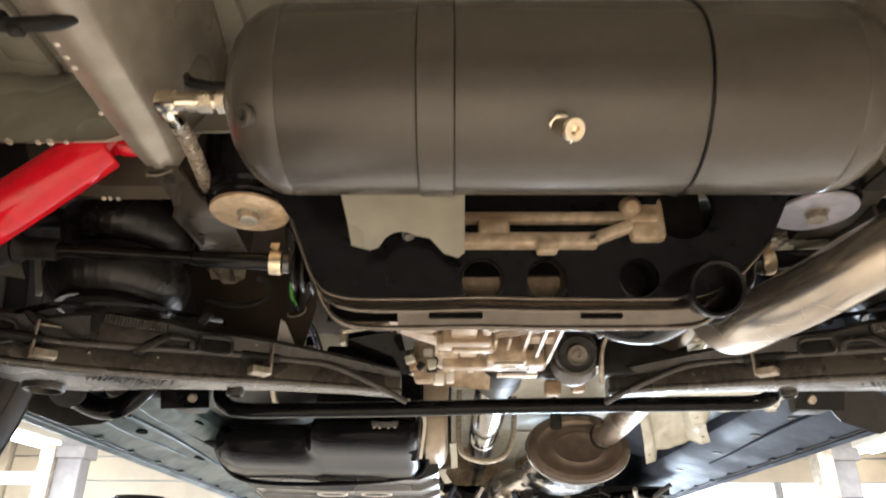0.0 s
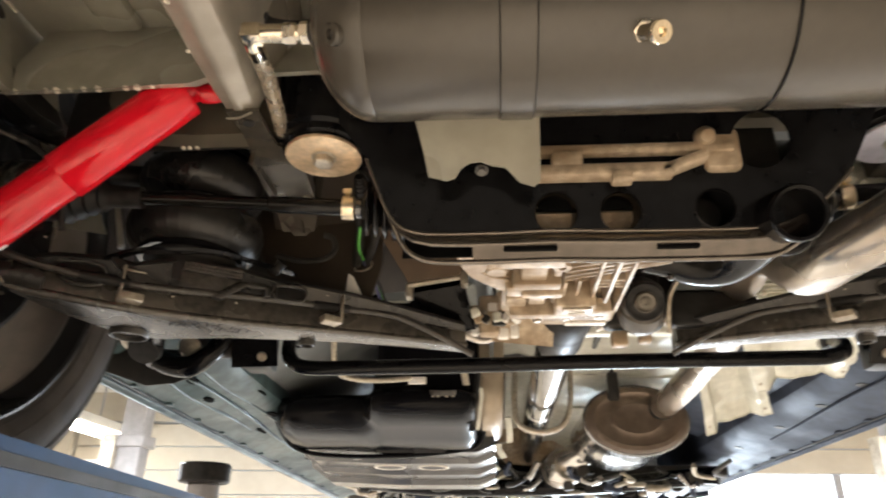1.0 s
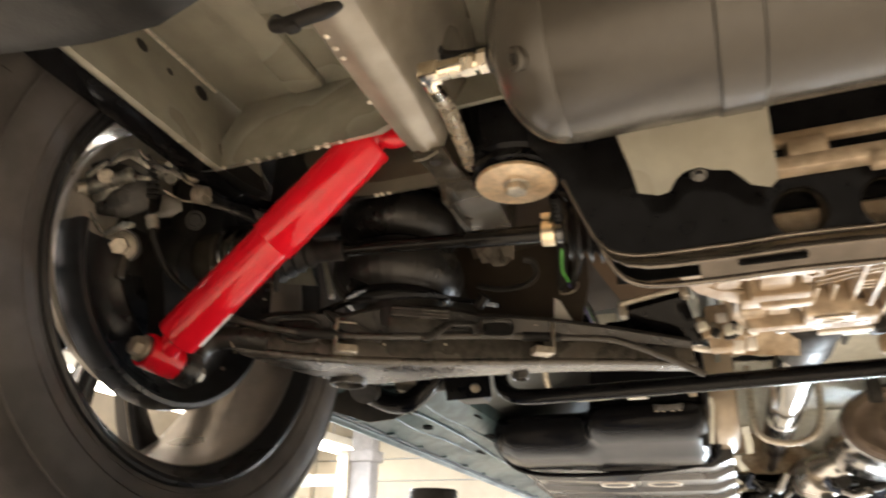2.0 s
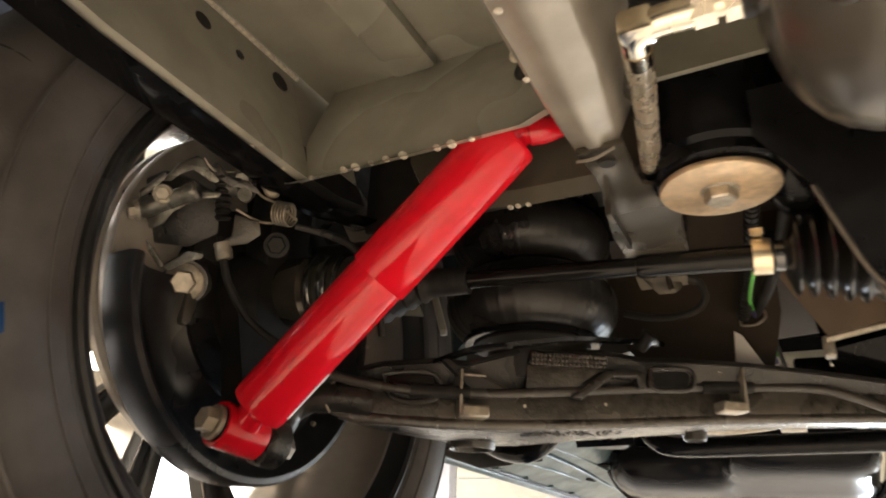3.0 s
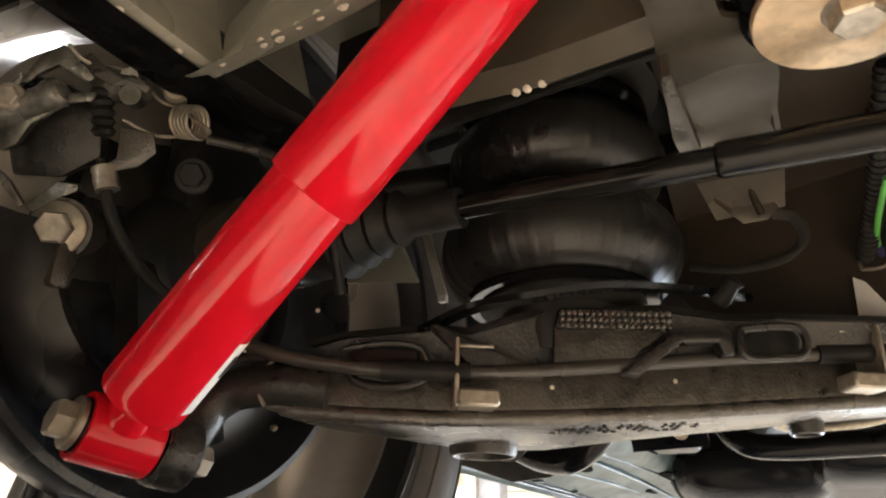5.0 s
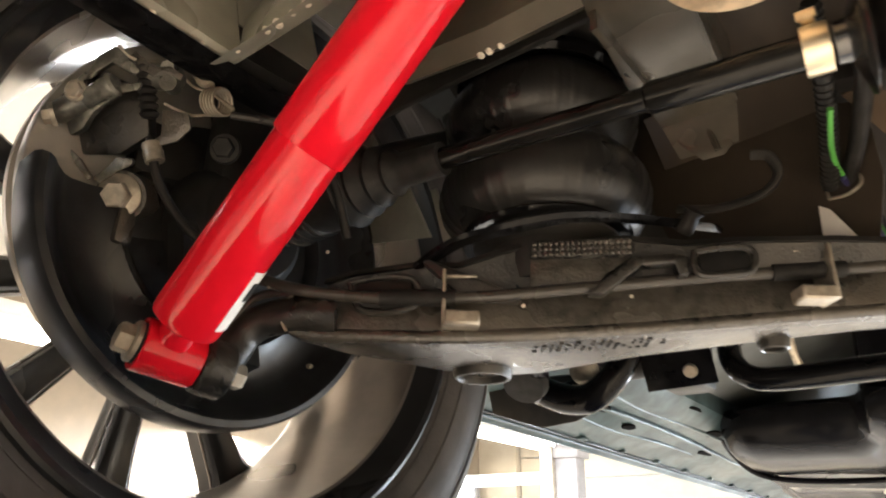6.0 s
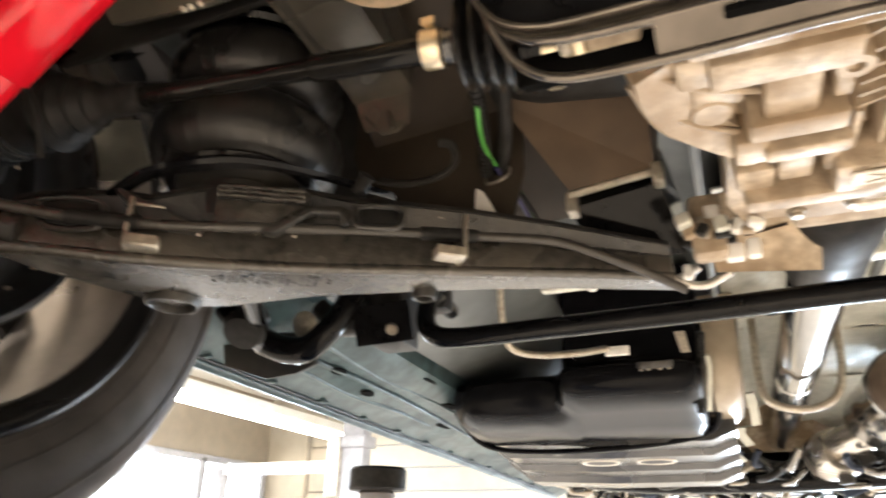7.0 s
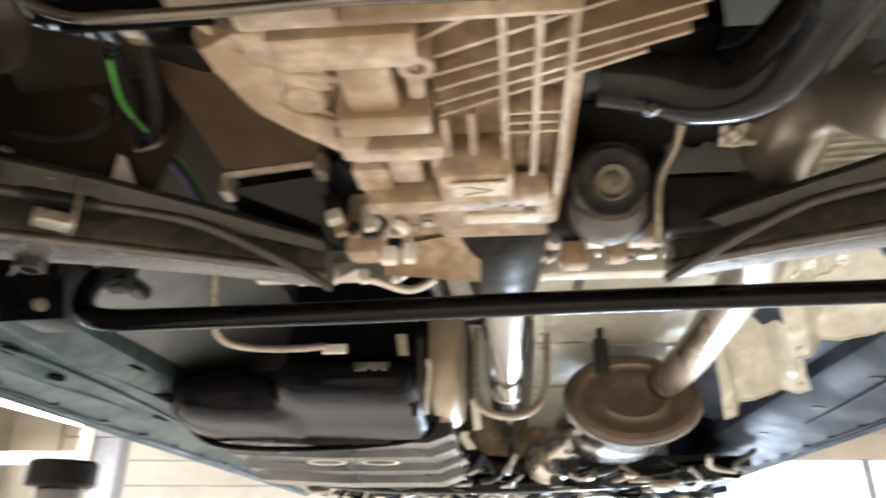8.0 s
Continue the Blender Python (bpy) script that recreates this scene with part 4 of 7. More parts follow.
    part("lug", merge(lathe([(0.0045, -0.010), (0.0045, 0.010), (0.0095, 0.010), (0.0100, 0.008), (0.0100, -0.010)], axis_m((-0.033, 0.767, 1.86), (0, 0, -1)), 24)), ALU, t)
    part("lug_hole", lathe([(0, 0.004), (0.0046, 0.004), (0.0046, 0.002), (0, 0.002)], axis_m((-0.033, 0.767, 1.86), (0, 0, -1)), 16), BLACK_DULL, t, "dark threaded hole")
    # fan of slanting ribs and the long ribs that cross them
    for y0, y1, x1 in ((0.757, 0.715, 0.040), (0.768, 0.726, 0.085), (0.782, 0.738, 0.108), (0.795, 0.748, 0.108), (0.808, 0.759, 0.104), (0.820, 0.772, 0.085)):
        x0 = -0.026 if y0 > 0.76 else -0.036
        part("rib", loft([[V(x, y - 0.0022, 1.880), V(x, y - 0.0012, 1.857), V(x, y + 0.0012, 1.857), V(x, y + 0.0022, 1.880)] for x, y in ((x0, y0), ((x0 + x1) / 2, (y0 + y1) / 2), (x1, y1))]), ALU, t)
    for x, y0, y1 in ((0.012, 0.712, 0.892), (0.030, 0.712, 0.890), (0.047, 0.712, 0.925), (-0.024, 0.820, 0.862), (-0.008, 0.815, 0.862)):
        part("rib", loft([[V(x - 0.0030, y, 1.880), V(x - 0.0018, y, 1.854), V(x + 0.0018, y, 1.854), V(x + 0.0030, y, 1.880)] for y in (y0, (y0 + y1) / 2, y1)]), ALU, t)
    for y in (0.822, 0.832, 0.842):
        part("rib", box((0.030, y, 1.868), (0.034, 0.0024, 0.022), 0.0008, seg=1), ALU, t)
    # type plate and lower pads
    part("type_pad", box((-0.008, 0.888, 1.861), (0.050, 0.038, 0.036), 0.004), ALU, t)
    tp = part("type_plate", box((-0.006, 0.882, 1.8410), (0.036, 0.018, 0.002), 0.0006, seg=1), WELD, t, "pale type plate")
    part("mark_bar", tube([(-0.016, 0.8765, 1.8397), (0.003, 0.8825, 1.8397), (-0.016, 0.8875, 1.8397)], 0.0006, 6, 1), BOLT, tp)
    part("foot_pad", box((0.0, 0.918, 1.859), (0.085, 0.022, 0.02), 0.004), ALU, t)
    fp = part("foot_bar", box((0.008, 0.921, 1.8385), (0.052, 0.014, 0.003), 0.001), WELD, t)
    for x in (-0.008, 0.010, 0.022):
        part("rivet", lathe([(0, 0.0012), (0.002, 0.001), (0.003, 0), (0, 0)], axis_m((x, 0.921, 1.847), (0, 0, -1)), 12), ALU, fp)
    part("front_cover", merge(box((0.002, 0.955, 1.872), (0.10, 0.045, 0.03), 0.006), box((0.002, 1.000, 1.895), (0.098, 0.06, 0.05), 0.008)), ALU, t)
    for x, y in ((-0.012, 0.953), (0.03, 0.948), (-0.05, 0.96)):
        part("bolt", hexbolt((x, y, 1.857), (0, 0, -1), 0.0055, 0.004, 0.007), BOLT, t)
    # rear carrier seen under the tank
    parts("rear_carrier", [box((0.03, 0.660, 1.928), (0.19, 0.02, 0.011), 0.003), box((0.000, 0.655, 1.903), (0.13, 0.018, 0.013), 0.003)], ALU, t)
    part("carrier_strut", box((0.075, 0.655, 1.91), (0.05, 0.018, 0.010), 0.003, Matrix.Rotation(radians(-22), 3, "Y")), ALU, t)
    parts("carrier_boss", [box((0.115, 0.662, 1.928), (0.035, 0.018, 0.045), 0.006), box((0.015, 0.650, 1.894), (0.020, 0.016, 0.012), 0.003), box((-0.035, 0.655, 1.915), (0.03, 0.018, 0.018), 0.003)], ALU, t)
    part("carrier_bolt", lathe([(0, 0), (0.010, 0), (0.010, 0.008), (0.006, 0.015), (0, 0.016)], axis_m((0.098, 0.655, 1.94), (0, -0.9, -0.44)), 20), ALU, t)
    part("neck_face", box((-0.015, 0.724, 1.872), (0.13, 0.012, 0.045), 0.003, Matrix.Rotation(0.64, 3, "X")), ALU, t)
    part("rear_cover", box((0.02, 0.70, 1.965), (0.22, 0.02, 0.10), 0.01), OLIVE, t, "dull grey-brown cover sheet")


def rear_damper():
    t = thing("rubber_bushing", (0.09, 0.95, 1.86), "dark ribbed rubber bushing with a steel core", "bushing")
    d = V(0.02, -0.86, -0.50).normalized()
    o = V(0.089, 0.935, 1.872)
    m = axis_m(o, d)
    part("housing", lathe([(0, -0.085), (0.022, -0.085), (0.026, -0.06), (0.029, -0.02), (0.029, -0.004), (0.0265, 0), (0, 0)], m, 36), CAST, t)
    part("rubber", lathe([(0.0, -0.002), (0.0262, -0.002), (0.0262, 0.004), (0.024, 0.006), (0.019, 0.0035), (0.017, 0.0035), (0.0, 0.0035)], m, 36), RUBBER, t, "black rubber ring")
    part("core", lathe([(0, 0.003), (0.0145, 0.003), (0.0145, 0.006), (0.0125, 0.0075), (0.009, 0.006), (0.007, 0.0065), (0.0068, 0.0095), (0.003, 0.0100), (0.0025, 0.008), (0, 0.008)], m, 32), FOOT, t, "dull steel core")
    part("housing_foot", lathe([(0, 0.014), (0.022, 0.014), (0.029, 0.020), (0.031, 0.034), (0.026, 0.048), (0, 0.050)], axis_m(o + V(0, 0.002, 0.006), (0.0, 0.93, -0.37)), 32), CAST, t)
    part("bracket", box((0.085, 1.00, 1.90), (0.08, 0.03, 0.09), 0.006), BLACK_DULL, t)
    parts("foot", [box((0.065, 1.005, 1.842), (0.022, 0.02, 0.022), 0.004), box((0.10, 1.005, 1.845), (0.018, 0.02, 0.018), 0.004)], ALU, t)
    w = thing("vent_hose", (0.14, 0.97, 1.9), "grey breather hose beside the bushing", "hose")
    part("hose", tube([(0.156, 0.955, 1.950), (0.150, 0.972, 1.925), (0.136, 0.984, 1.898), (0.133, 0.995, 1.870), (0.134, 1.003, 1.850)], 0.0038, 10, 8), BOLT, w)


def half_shaft(s):
    SIDE[0] = s
    t = thing("half_shaft", (-0.45, 0.73, 1.92), "black half shaft with ribbed rubber boot", "drive shaft", "half shafts")
    a, b = V(-0.205, 0.759, 1.921), V(-0.70, 0.702, 1.930)
    P = lambda x: a.lerp(b, (x - a.x) / (b.x - a.x))
    part("shaft", lathe([(0, 0), (0.0098, 0), (0.0098, 0.086), (0.0094, 0.089), (0.0078, 0.0905), (0.0078, 0.25), (0, 0.25)], axis_m(P(-0.270), b - a), 28), ELBOW, t)
    m = axis_m(P(-0.262), a - b)
    prof = [(0.0, 0.0), (0.0118, 0.0), (0.0122, 0.006)]
    for k in range(5):
        h = 0.008 + 0.0105 * k
        r = 0.0285 + 0.0020 * k
        prof += [(r - 0.013, h - 0.001), (r - 0.005, h + 0.0022), (r + 0.001, h + 0.0040), (r + 0.0025, h + 0.0058), (r + 0.001, h + 0.0074), (r - 0.005, h + 0.0084)]
    prof += [(0.034, 0.062), (0.038, 0.066), (0.038, 0.078), (0, 0.078)]
    part("inner_boot", lathe(prof, m, 48), BOOT, t, "ribbed black rubber boot")
    part("clamp_band", merge(lathe([(0.0115, -0.001), (0.0136, -0.001), (0.0139, 0.001), (0.0139, 0.010), (0.0136, 0.012), (0.0115, 0.012)], axis_m(P(-0.276), a - b), 36),
         box(P(-0.271) + V(0, -0.006, 0.0145), (0.007, 0.008, 0.003), 0.0008), box(P(-0.271) + V(0, -0.010, 0.0165), (0.010, 0.002, 0.006), 0.0006)), GOLD, t, "gold clamp band")
    part("boot_ring", lathe([(0.034, 0.0), (0.0385, 0.0), (0.0385, 0.009), (0.034, 0.009)], axis_m(P(-0.196), a - b), 36), GOLD, t, "gold clamp band")
    m2 = axis_m(P(-0.50), b - a)
    prof = [(0.0, 0.0), (0.012, 0.0), (0.0125, 0.03)]
    for k in range(4):
        h = 0.035 + 0.013 * k
        r = 0.016 + 0.005 * k
        prof += [(r - 0.003, h), (r + 0.002, h + 0.006), (r, h + 0.010)]
    prof += [(0.030, 0.094), (0.031, 0.100), (0.031, 0.112), (0, 0.112)]
    part("outer_boot", lathe(prof, m2, 36), RUBBER, t)
    part("joint", lathe([(0.0, 0.110), (0.0300, 0.110), (0.0310, 0.114), (0.0305, 0.150), (0.034, 0.154), (0.034, 0.175), (0.030, 0.185), (0, 0.185)], m2, 40), FOOT, t, "dull steel joint cup")
    parts("joint_ring", [lathe([(0.029, h), (r, h), (r + 0.0008, h + 0.002), (r, h + w), (0.029, h + w)], m2, 44) for h, r, w in ((0.113, 0.0335, 0.005), (0.124, 0.0345, 0.009), (0.139, 0.0360, 0.005))], CHROME, t, "bright machined ring")


def air_spring(s):
    SIDE[0] = s
    t = thing("air_spring", (-0.482, 0.83, 1.87), "black double rubber air spring bellows", "air spring", "air springs")
    m = Matrix.Translation((-0.482, 0.830, 0.006))
    lobe = lambda z, R, h: [(R - 0.030 + 0.030 * math.cos(a), z + h * math.sin(a)) for a in [math.radians(-80 + 160 * k / 12) for k in range(13)]]
    bel = lathe([(0, 1.880), (0.052, 1.884)] + lobe(1.922, 0.082, 0.034) + lobe(1.990, 0.078, 0.032) + [(0.045, 2.028), (0, 2.03)], m, 216)
    for v in bel.verts:
        q = V(v.co.x + 0.482, v.co.y - 0.830, 0)
        if q.length > 0.055:
            v.co += q.normalized() * 0.0011 * max(0.0, math.cos(36 * math.atan2(q.y, q.x))) ** 6 * (0.6 + 0.4 * math.sin(7 * math.atan2(q.y, q.x)))
    part("bellows", bel, BELLOWS, t, angle=60)
    part("waist_ring", lathe([(0.052, 1.951), (0.056, 1.954), (0.057, 1.957), (0.056, 1.960), (0.052, 1.963)], m, 48), BLACK, t)
    part("piston", lathe([(0, 1.850), (0.036, 1.850), (0.040, 1.862), (0.042, 1.878), (0.056, 1.884), (0.056, 1.890), (0, 1.892)], m, 40), BLACK_DULL, t)
    part("bead_plate", lathe([(0, 1.886), (0.064, 1.886), (0.066, 1.889), (0.064, 1.892), (0, 1.892)], m, 40), BLACK, t)
    part("top_plate", lathe([(0, 2.022), (0.066, 2.022), (0.070, 2.026), (0.070, 2.032), (0.064, 2.036), (0.040, 2.06), (0, 2.06)], m, 40), BLACK, t)
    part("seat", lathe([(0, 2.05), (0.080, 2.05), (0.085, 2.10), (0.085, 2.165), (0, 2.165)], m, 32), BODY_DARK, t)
    sp = smooth_path([(-0.545, 0.748, 1.862), (-0.505, 0.740, 1.868), (-0.468, 0.745, 1.870), (-0.430, 0.768, 1.877), (-0.400, 0.820, 1.887), (-0.373, 0.895, 1.901)], 6)
    part("base_strip", loft([[p, p + V(0.002, -0.002, 0.003), p + V(0.002, 0.012, 0.004), p + V(0, 0.012, 0.001)] for p in sp]), BLACK, t)
    part("hose_stub", lathe([(0, 0), (0.006, 0), (0.007, 0.004), (0.006, 0.014), (0.008, 0.018), (0, 0.02)], axis_m((-0.388, 0.862, 1.890), (0.5, -0.2, 0.5)), 16), RUBBER, t)


# ---- lower arm with brake line ----
def lower_arm(s):
    SIDE[0] = s
    t = thing("lower_arm", (-0.45, 0.85, 1.81), "dusty cast iron lower suspension arm", "suspension arm", "suspension arms")
    rear = [(-0.613, 0.694), (-0.600, 0.703), (-0.560, 0.728), (-0.515, 0.765), (-0.44, 0.828), (-0.37, 0.882), (-0.31, 0.927), (-0.23, 0.978), (-0.15, 1.028)]
    zb = [1.815, 1.811, 1.809, 1.810, 1.817, 1.825, 1.832, 1.838, 1.842]
    hh = [0.020, 0.027, 0.030, 0.032, 0.034, 0.034, 0.032, 0.028, 0.024]
    w = [0.03, 0.05, 0.13, 0.11, 0.068, 0.052, 0.042, 0.036, 0.032]
    secs = []
    for (x, y), z, h, d in zip(rear, zb, hh, w):
        n = V(-0.0, 1.0, 0)
        zl = z - 0.004
        secs.append([V(x, y + 0.011, zl), V(x, y + 0.0045, zl + 0.0012), V(x, y + 0.0005, zl + 0.0055), V(x, y, zl + 0.011), V(x, y + 0.0015, z + h * 0.86), V(x, y + 0.004, z + h), V(x, y + 0.016, z + h + 0.003), V(x, y + d * 0.6, z + h), V(x, y + d, z + h * 0.7), V(x, y + d, zl + 0.006), V(x, y + d - 0.005, zl), V(x, y + d * 0.6, zl - 0.0005)])
    part("beam", loft(secs), CAST, t)
    part("lower_rib", tube([V(x, y + 0.0040, z + 0.0010) for (x, y), z in zip(rear[1:], zb[1:])], 0.0052, 14, 8), CAST, t)
    # leaning upper plate, its black top edge, and the pocket below the spring
    web = []
    for x, z0, z1 in ((-0.60, 1.838, 1.852), (-0.583, 1.838, 1.858), (-0.539, 1.840, 1.864), (-0.518, 1.841, 1.862), (-0.491, 1.842, 1.872), (-0.474, 1.844, 1.877), (-0.417, 1.850, 1.879), (-0.383, 1.854, 1.874), (-0.353, 1.857, 1.875), (-0.30, 1.861, 1.876), (-0.24, 1.862, 1.874), (-0.15, 1.862, 1.868)):
        y = 0.731 + (x + 0.556) * 0.613 + max(0.0, x + 0.35) * 0.12
        web.append((x, y + 0.022, z0, y + 0.014, z1))
    part("upper_plate", loft([[V(x, y0, z0), V(x, y1, z1), V(x, y1 + 0.006, z1), V(x, y0 + 0.012, z0)] for x, y0, z0, y1, z1 in web]), CAST_DARK, t)
    part("top_edge", loft([[V(x, y1 - 0.004, z1), V(x, y1 - 0.003, z1 + 0.004), V(x, y1 + 0.035, z1 + 0.006), V(x, y1 + 0.035, z1 + 0.001)] for x, y0, z0, y1, z1 in web]), BLACK_DULL, t)
    fw = V(0.523, -0.852, 0)
    random.seed(8)
    o, e1, e2 = V(-0.463, 0.781, 1.863), V(-0.409, 0.814, 1.863), V(-0.463, 0.781, 1.873)
    pad = part("raised_pad", slab([(-0.469, 0.784, 1.864), (-0.467, 0.786, 1.878), (-0.410, 0.820, 1.878), (-0.407, 0.822, 1.872), (-0.409, 0.821, 1.864)], fw * -0.012, 0.003), CAST_DARK, t)
    for k in range(54):
        p = o + (e1 - o) * ((k % 18) / 17) + (e2 - o) * ((k // 18) / 2.6 + 0.1)
        part("cast_grain", box(p, (0.0036, 0.0022 * random.uniform(0.5, 1.5), 0.0036), 0.0009, Matrix.Rotation(random.uniform(0, 1.5), 3, "Y"), 1), CAST, pad)
    part("pocket_face", slab([(-0.471, 0.788, 1.867), (-0.411, 0.825, 1.865), (-0.427, 0.815, 1.852), (-0.436, 0.809, 1.840), (-0.472, 0.787, 1.839)], fw * -0.010, 0.001), CAST, t)
    parts("gusset", [slab([(-0.535, 0.744, 1.866), (-0.530, 0.747, 1.866), (-0.475, 0.781, 1.837), (-0.476, 0.780, 1.833), (-0.509, 0.760, 1.836)], fw * -0.012, 0.0015), slab([(-0.436, 0.803, 1.837), (-0.409, 0.819, 1.862), (-0.385, 0.833, 1.864), (-0.378, 0.838, 1.861), (-0.378, 0.838, 1.849), (-0.384, 0.834, 1.848), (-0.386, 0.833, 1.857), (-0.404, 0.822, 1.856), (-0.427, 0.808, 1.836)], fw * -0.012, 0.0015)], CAST_DARK, t)
    part("slot_rim", tube([(-0.374, 0.839, 1.864), (-0.360, 0.848, 1.866), (-0.347, 0.856, 1.866), (-0.342, 0.859, 1.860), (-0.345, 0.857, 1.849), (-0.359, 0.849, 1.847), (-0.372, 0.840, 1.847), (-0.375, 0.838, 1.855), (-0.374, 0.839, 1.864)], 0.0026, 8, 4), CAST_DARK, t)
    part("slot", slab([(-0.374, 0.846, 1.865), (-0.348, 0.862, 1.867), (-0.345, 0.864, 1.861), (-0.347, 0.863, 1.851), (-0.373, 0.846, 1.850)], fw * -0.006, 0.001), BLACK_DULL, t, "dark slot")
    part("outer_slot", slab([(-0.572, 0.717, 1.847), (-0.554, 0.729, 1.850), (-0.537, 0.739, 1.848), (-0.536, 0.740, 1.832), (-0.553, 0.729, 1.828), (-0.567, 0.721, 1.830)], fw * -0.010, 0.002), BLACK_DULL, t, "dark slot")
    part("outer_slot_rim", tube([(-0.574, 0.715, 1.847), (-0.553, 0.728, 1.851), (-0.535, 0.739, 1.848), (-0.533, 0.741, 1.831), (-0.552, 0.729, 1.825), (-0.568, 0.719, 1.829), (-0.574, 0.715, 1.847)], 0.0022, 8, 4), CAST_DARK, t)
    parts("dust_speck", [lathe([(0, 0.0008), (0.0014, 0), (0, -0.0005)], axis_m(p, fw), 8) for p in [(-0.617, 0.679, 1.843), (-0.467, 0.771, 1.825), (-0.583, 0.700, 1.868), (-0.408, 0.808, 1.830)]], WELD, t, "pale paint speck")
    # bushing eye under the arm and its outer fork
    part("bush_eye", lathe([(0.0185, -0.012), (0.0188, 0.008), (0.0198, 0.010), (0.0215, 0.010), (0.0228, 0.008), (0.0240, -0.002), (0.026, -0.012)], axis_m((-0.548, 0.838, 1.809), (0, 0, -1)), 36), CAST_DARK, t)
    part("bush_core", lathe([(0, 0.001), (0.0187, 0.001), (0.0187, -0.002), (0, -0.002)], axis_m((-0.548, 0.838, 1.809), (0, 0, -1)), 24), BLACK_DULL, t)
    part("drain_eye", lathe([(0.0075, -0.006), (0.0078, 0.005), (0.009, 0.006), (0.0105, 0.005), (0.0125, -0.006)], axis_m((-0.357, 0.938, 1.821), (0, 0, -1)), 24), CAST_DARK, t)
    fa = V(0.18, 0.97, -0.16).normalized()
    fe = V(-0.6500, 0.6320, 1.7905)
    part("outer_fork", tube([fe + fa * 0.036 + V(-0.004, 0.0, 0.004), V(-0.648, 0.678, 1.803), V(-0.643, 0.684, 1.816), V(-0.630, 0.692, 1.825), V(-0.607, 0.703, 1.827), V(-0.585, 0.718, 1.825)], lambda k: 0.0150 - 0.0025 * math.sin(math.pi * k), 20, 8), CAST_DARK, t)
    part("fork_rib", tube([V(-0.6475, 0.672, 1.818), V(-0.634, 0.680, 1.838), V(-0.612, 0.692, 1.842), V(-0.590, 0.706, 1.840)], 0.0032, 10, 8), CAST_DARK, t)
    part("fork_cheek", lathe([(0, 0.0205), (0.0175, 0.0205), (0.0190, 0.0220), (0.0195, 0.0260), (0.0190, 0.0400), (0.0170, 0.0420), (0, 0.0420)], axis_m(fe, fa), 32), CAST_DARK, t)
    part("fork_nut", hexbolt(fe + fa * 0.0435, fa, 0.0090, 0.010, 0.0118), BOLT, t, "zinc nut")
    part("knee_seam", tube([V(-0.6085, 0.6955, 1.841), V(-0.6115, 0.6900, 1.832), V(-0.6125, 0.6895, 1.821), V(-0.610, 0.693, 1.813)], 0.0012, 8, 6), BOLT, t, "bright casting edge")
    # label patch of small dark marks on the under side
    random.seed(11)

    def under(x, off):
        k = max(i for i in range(len(rear) - 1) if rear[i][0] <= x)
        u = (x - rear[k][0]) / (rear[k + 1][0] - rear[k][0])
        y, z = rear[k][1] + u * (rear[k + 1][1] - rear[k][1]), zb[k] + u * (zb[k + 1] - zb[k])
        return V(x, y + off, z - 0.0043)
    for row in range(4):
        for col in range(17):
            if random.random() > 0.22 and (row > 0 or 2 < col < 15):
                q = under(-0.480 + 0.0044 * col - 0.003 * row, 0.014 + 0.0060 * row)
                part("stencil_mark", box(q + V(0, 0, -0.0002), (0.0036 * random.uniform(0.45, 1.0), 0.0030 * random.uniform(0.5, 1.0), 0.0012), 0, Matrix.Rotation(0.65, 3, "Z")), BLACK_DULL, t)
    # brake line and its clips
    line = thing("brake_line", (-0.45, 0.80, 1.84), "grey rubber brake line clipped to the arm", "brake line", "brake lines")
    part("line", tube([(-0.640, 0.665, 1.862), (-0.625, 0.676, 1.850), (-0.600, 0.692, 1.841), (-0.572, 0.710, 1.836), (-0.541, 0.734, 1.834), (-0.50, 0.765, 1.836), (-0.46, 0.793, 1.840), (-0.39, 0.848, 1.850), (-0.335, 0.893, 1.857), (-0.30, 0.919, 1.860), (-0.25, 0.951, 1.862), (-0.222, 0.968, 1.857), (-0.178, 0.996, 1.842), (-0.140, 1.022, 1.826)], 0.0042, 14, 8), HOSE, line)
    parts("sleeve", [tube([(-0.553, 0.7245, 1.8345), (-0.512, 0.756, 1.8355)], 0.0060, 18), tube([(-0.340, 0.889, 1.8565), (-0.300, 0.919, 1.860)], 0.0060, 18)], RUBBER, line)
    for (cx, cy, cz), flip in (((-0.523, 0.757, 1.835), 1), ((-0.312, 0.913, 1.855), -1)):
        d = V(0.77, 0.64, 0.05).normalized()
        mm = Matrix.Rotation(math.atan2(d.y, d.x), 3, "Z")
        part("clip", merge(box((cx, cy, cz), (0.0028, 0.026, 0.040), 0.0008, mm, 1), box(V(cx, cy, cz) + d * 0.013 * flip + V(0.004, -0.006, -0.016), (0.024, 0.018, 0.010), 0.0015, mm, 1),
             box(V(cx, cy, cz) + d * 0.012 * flip + V(0, 0, 0.016), (0.022, 0.016, 0.0022), 0.0007, mm, 1)), BOLT, line, "bent steel clip")


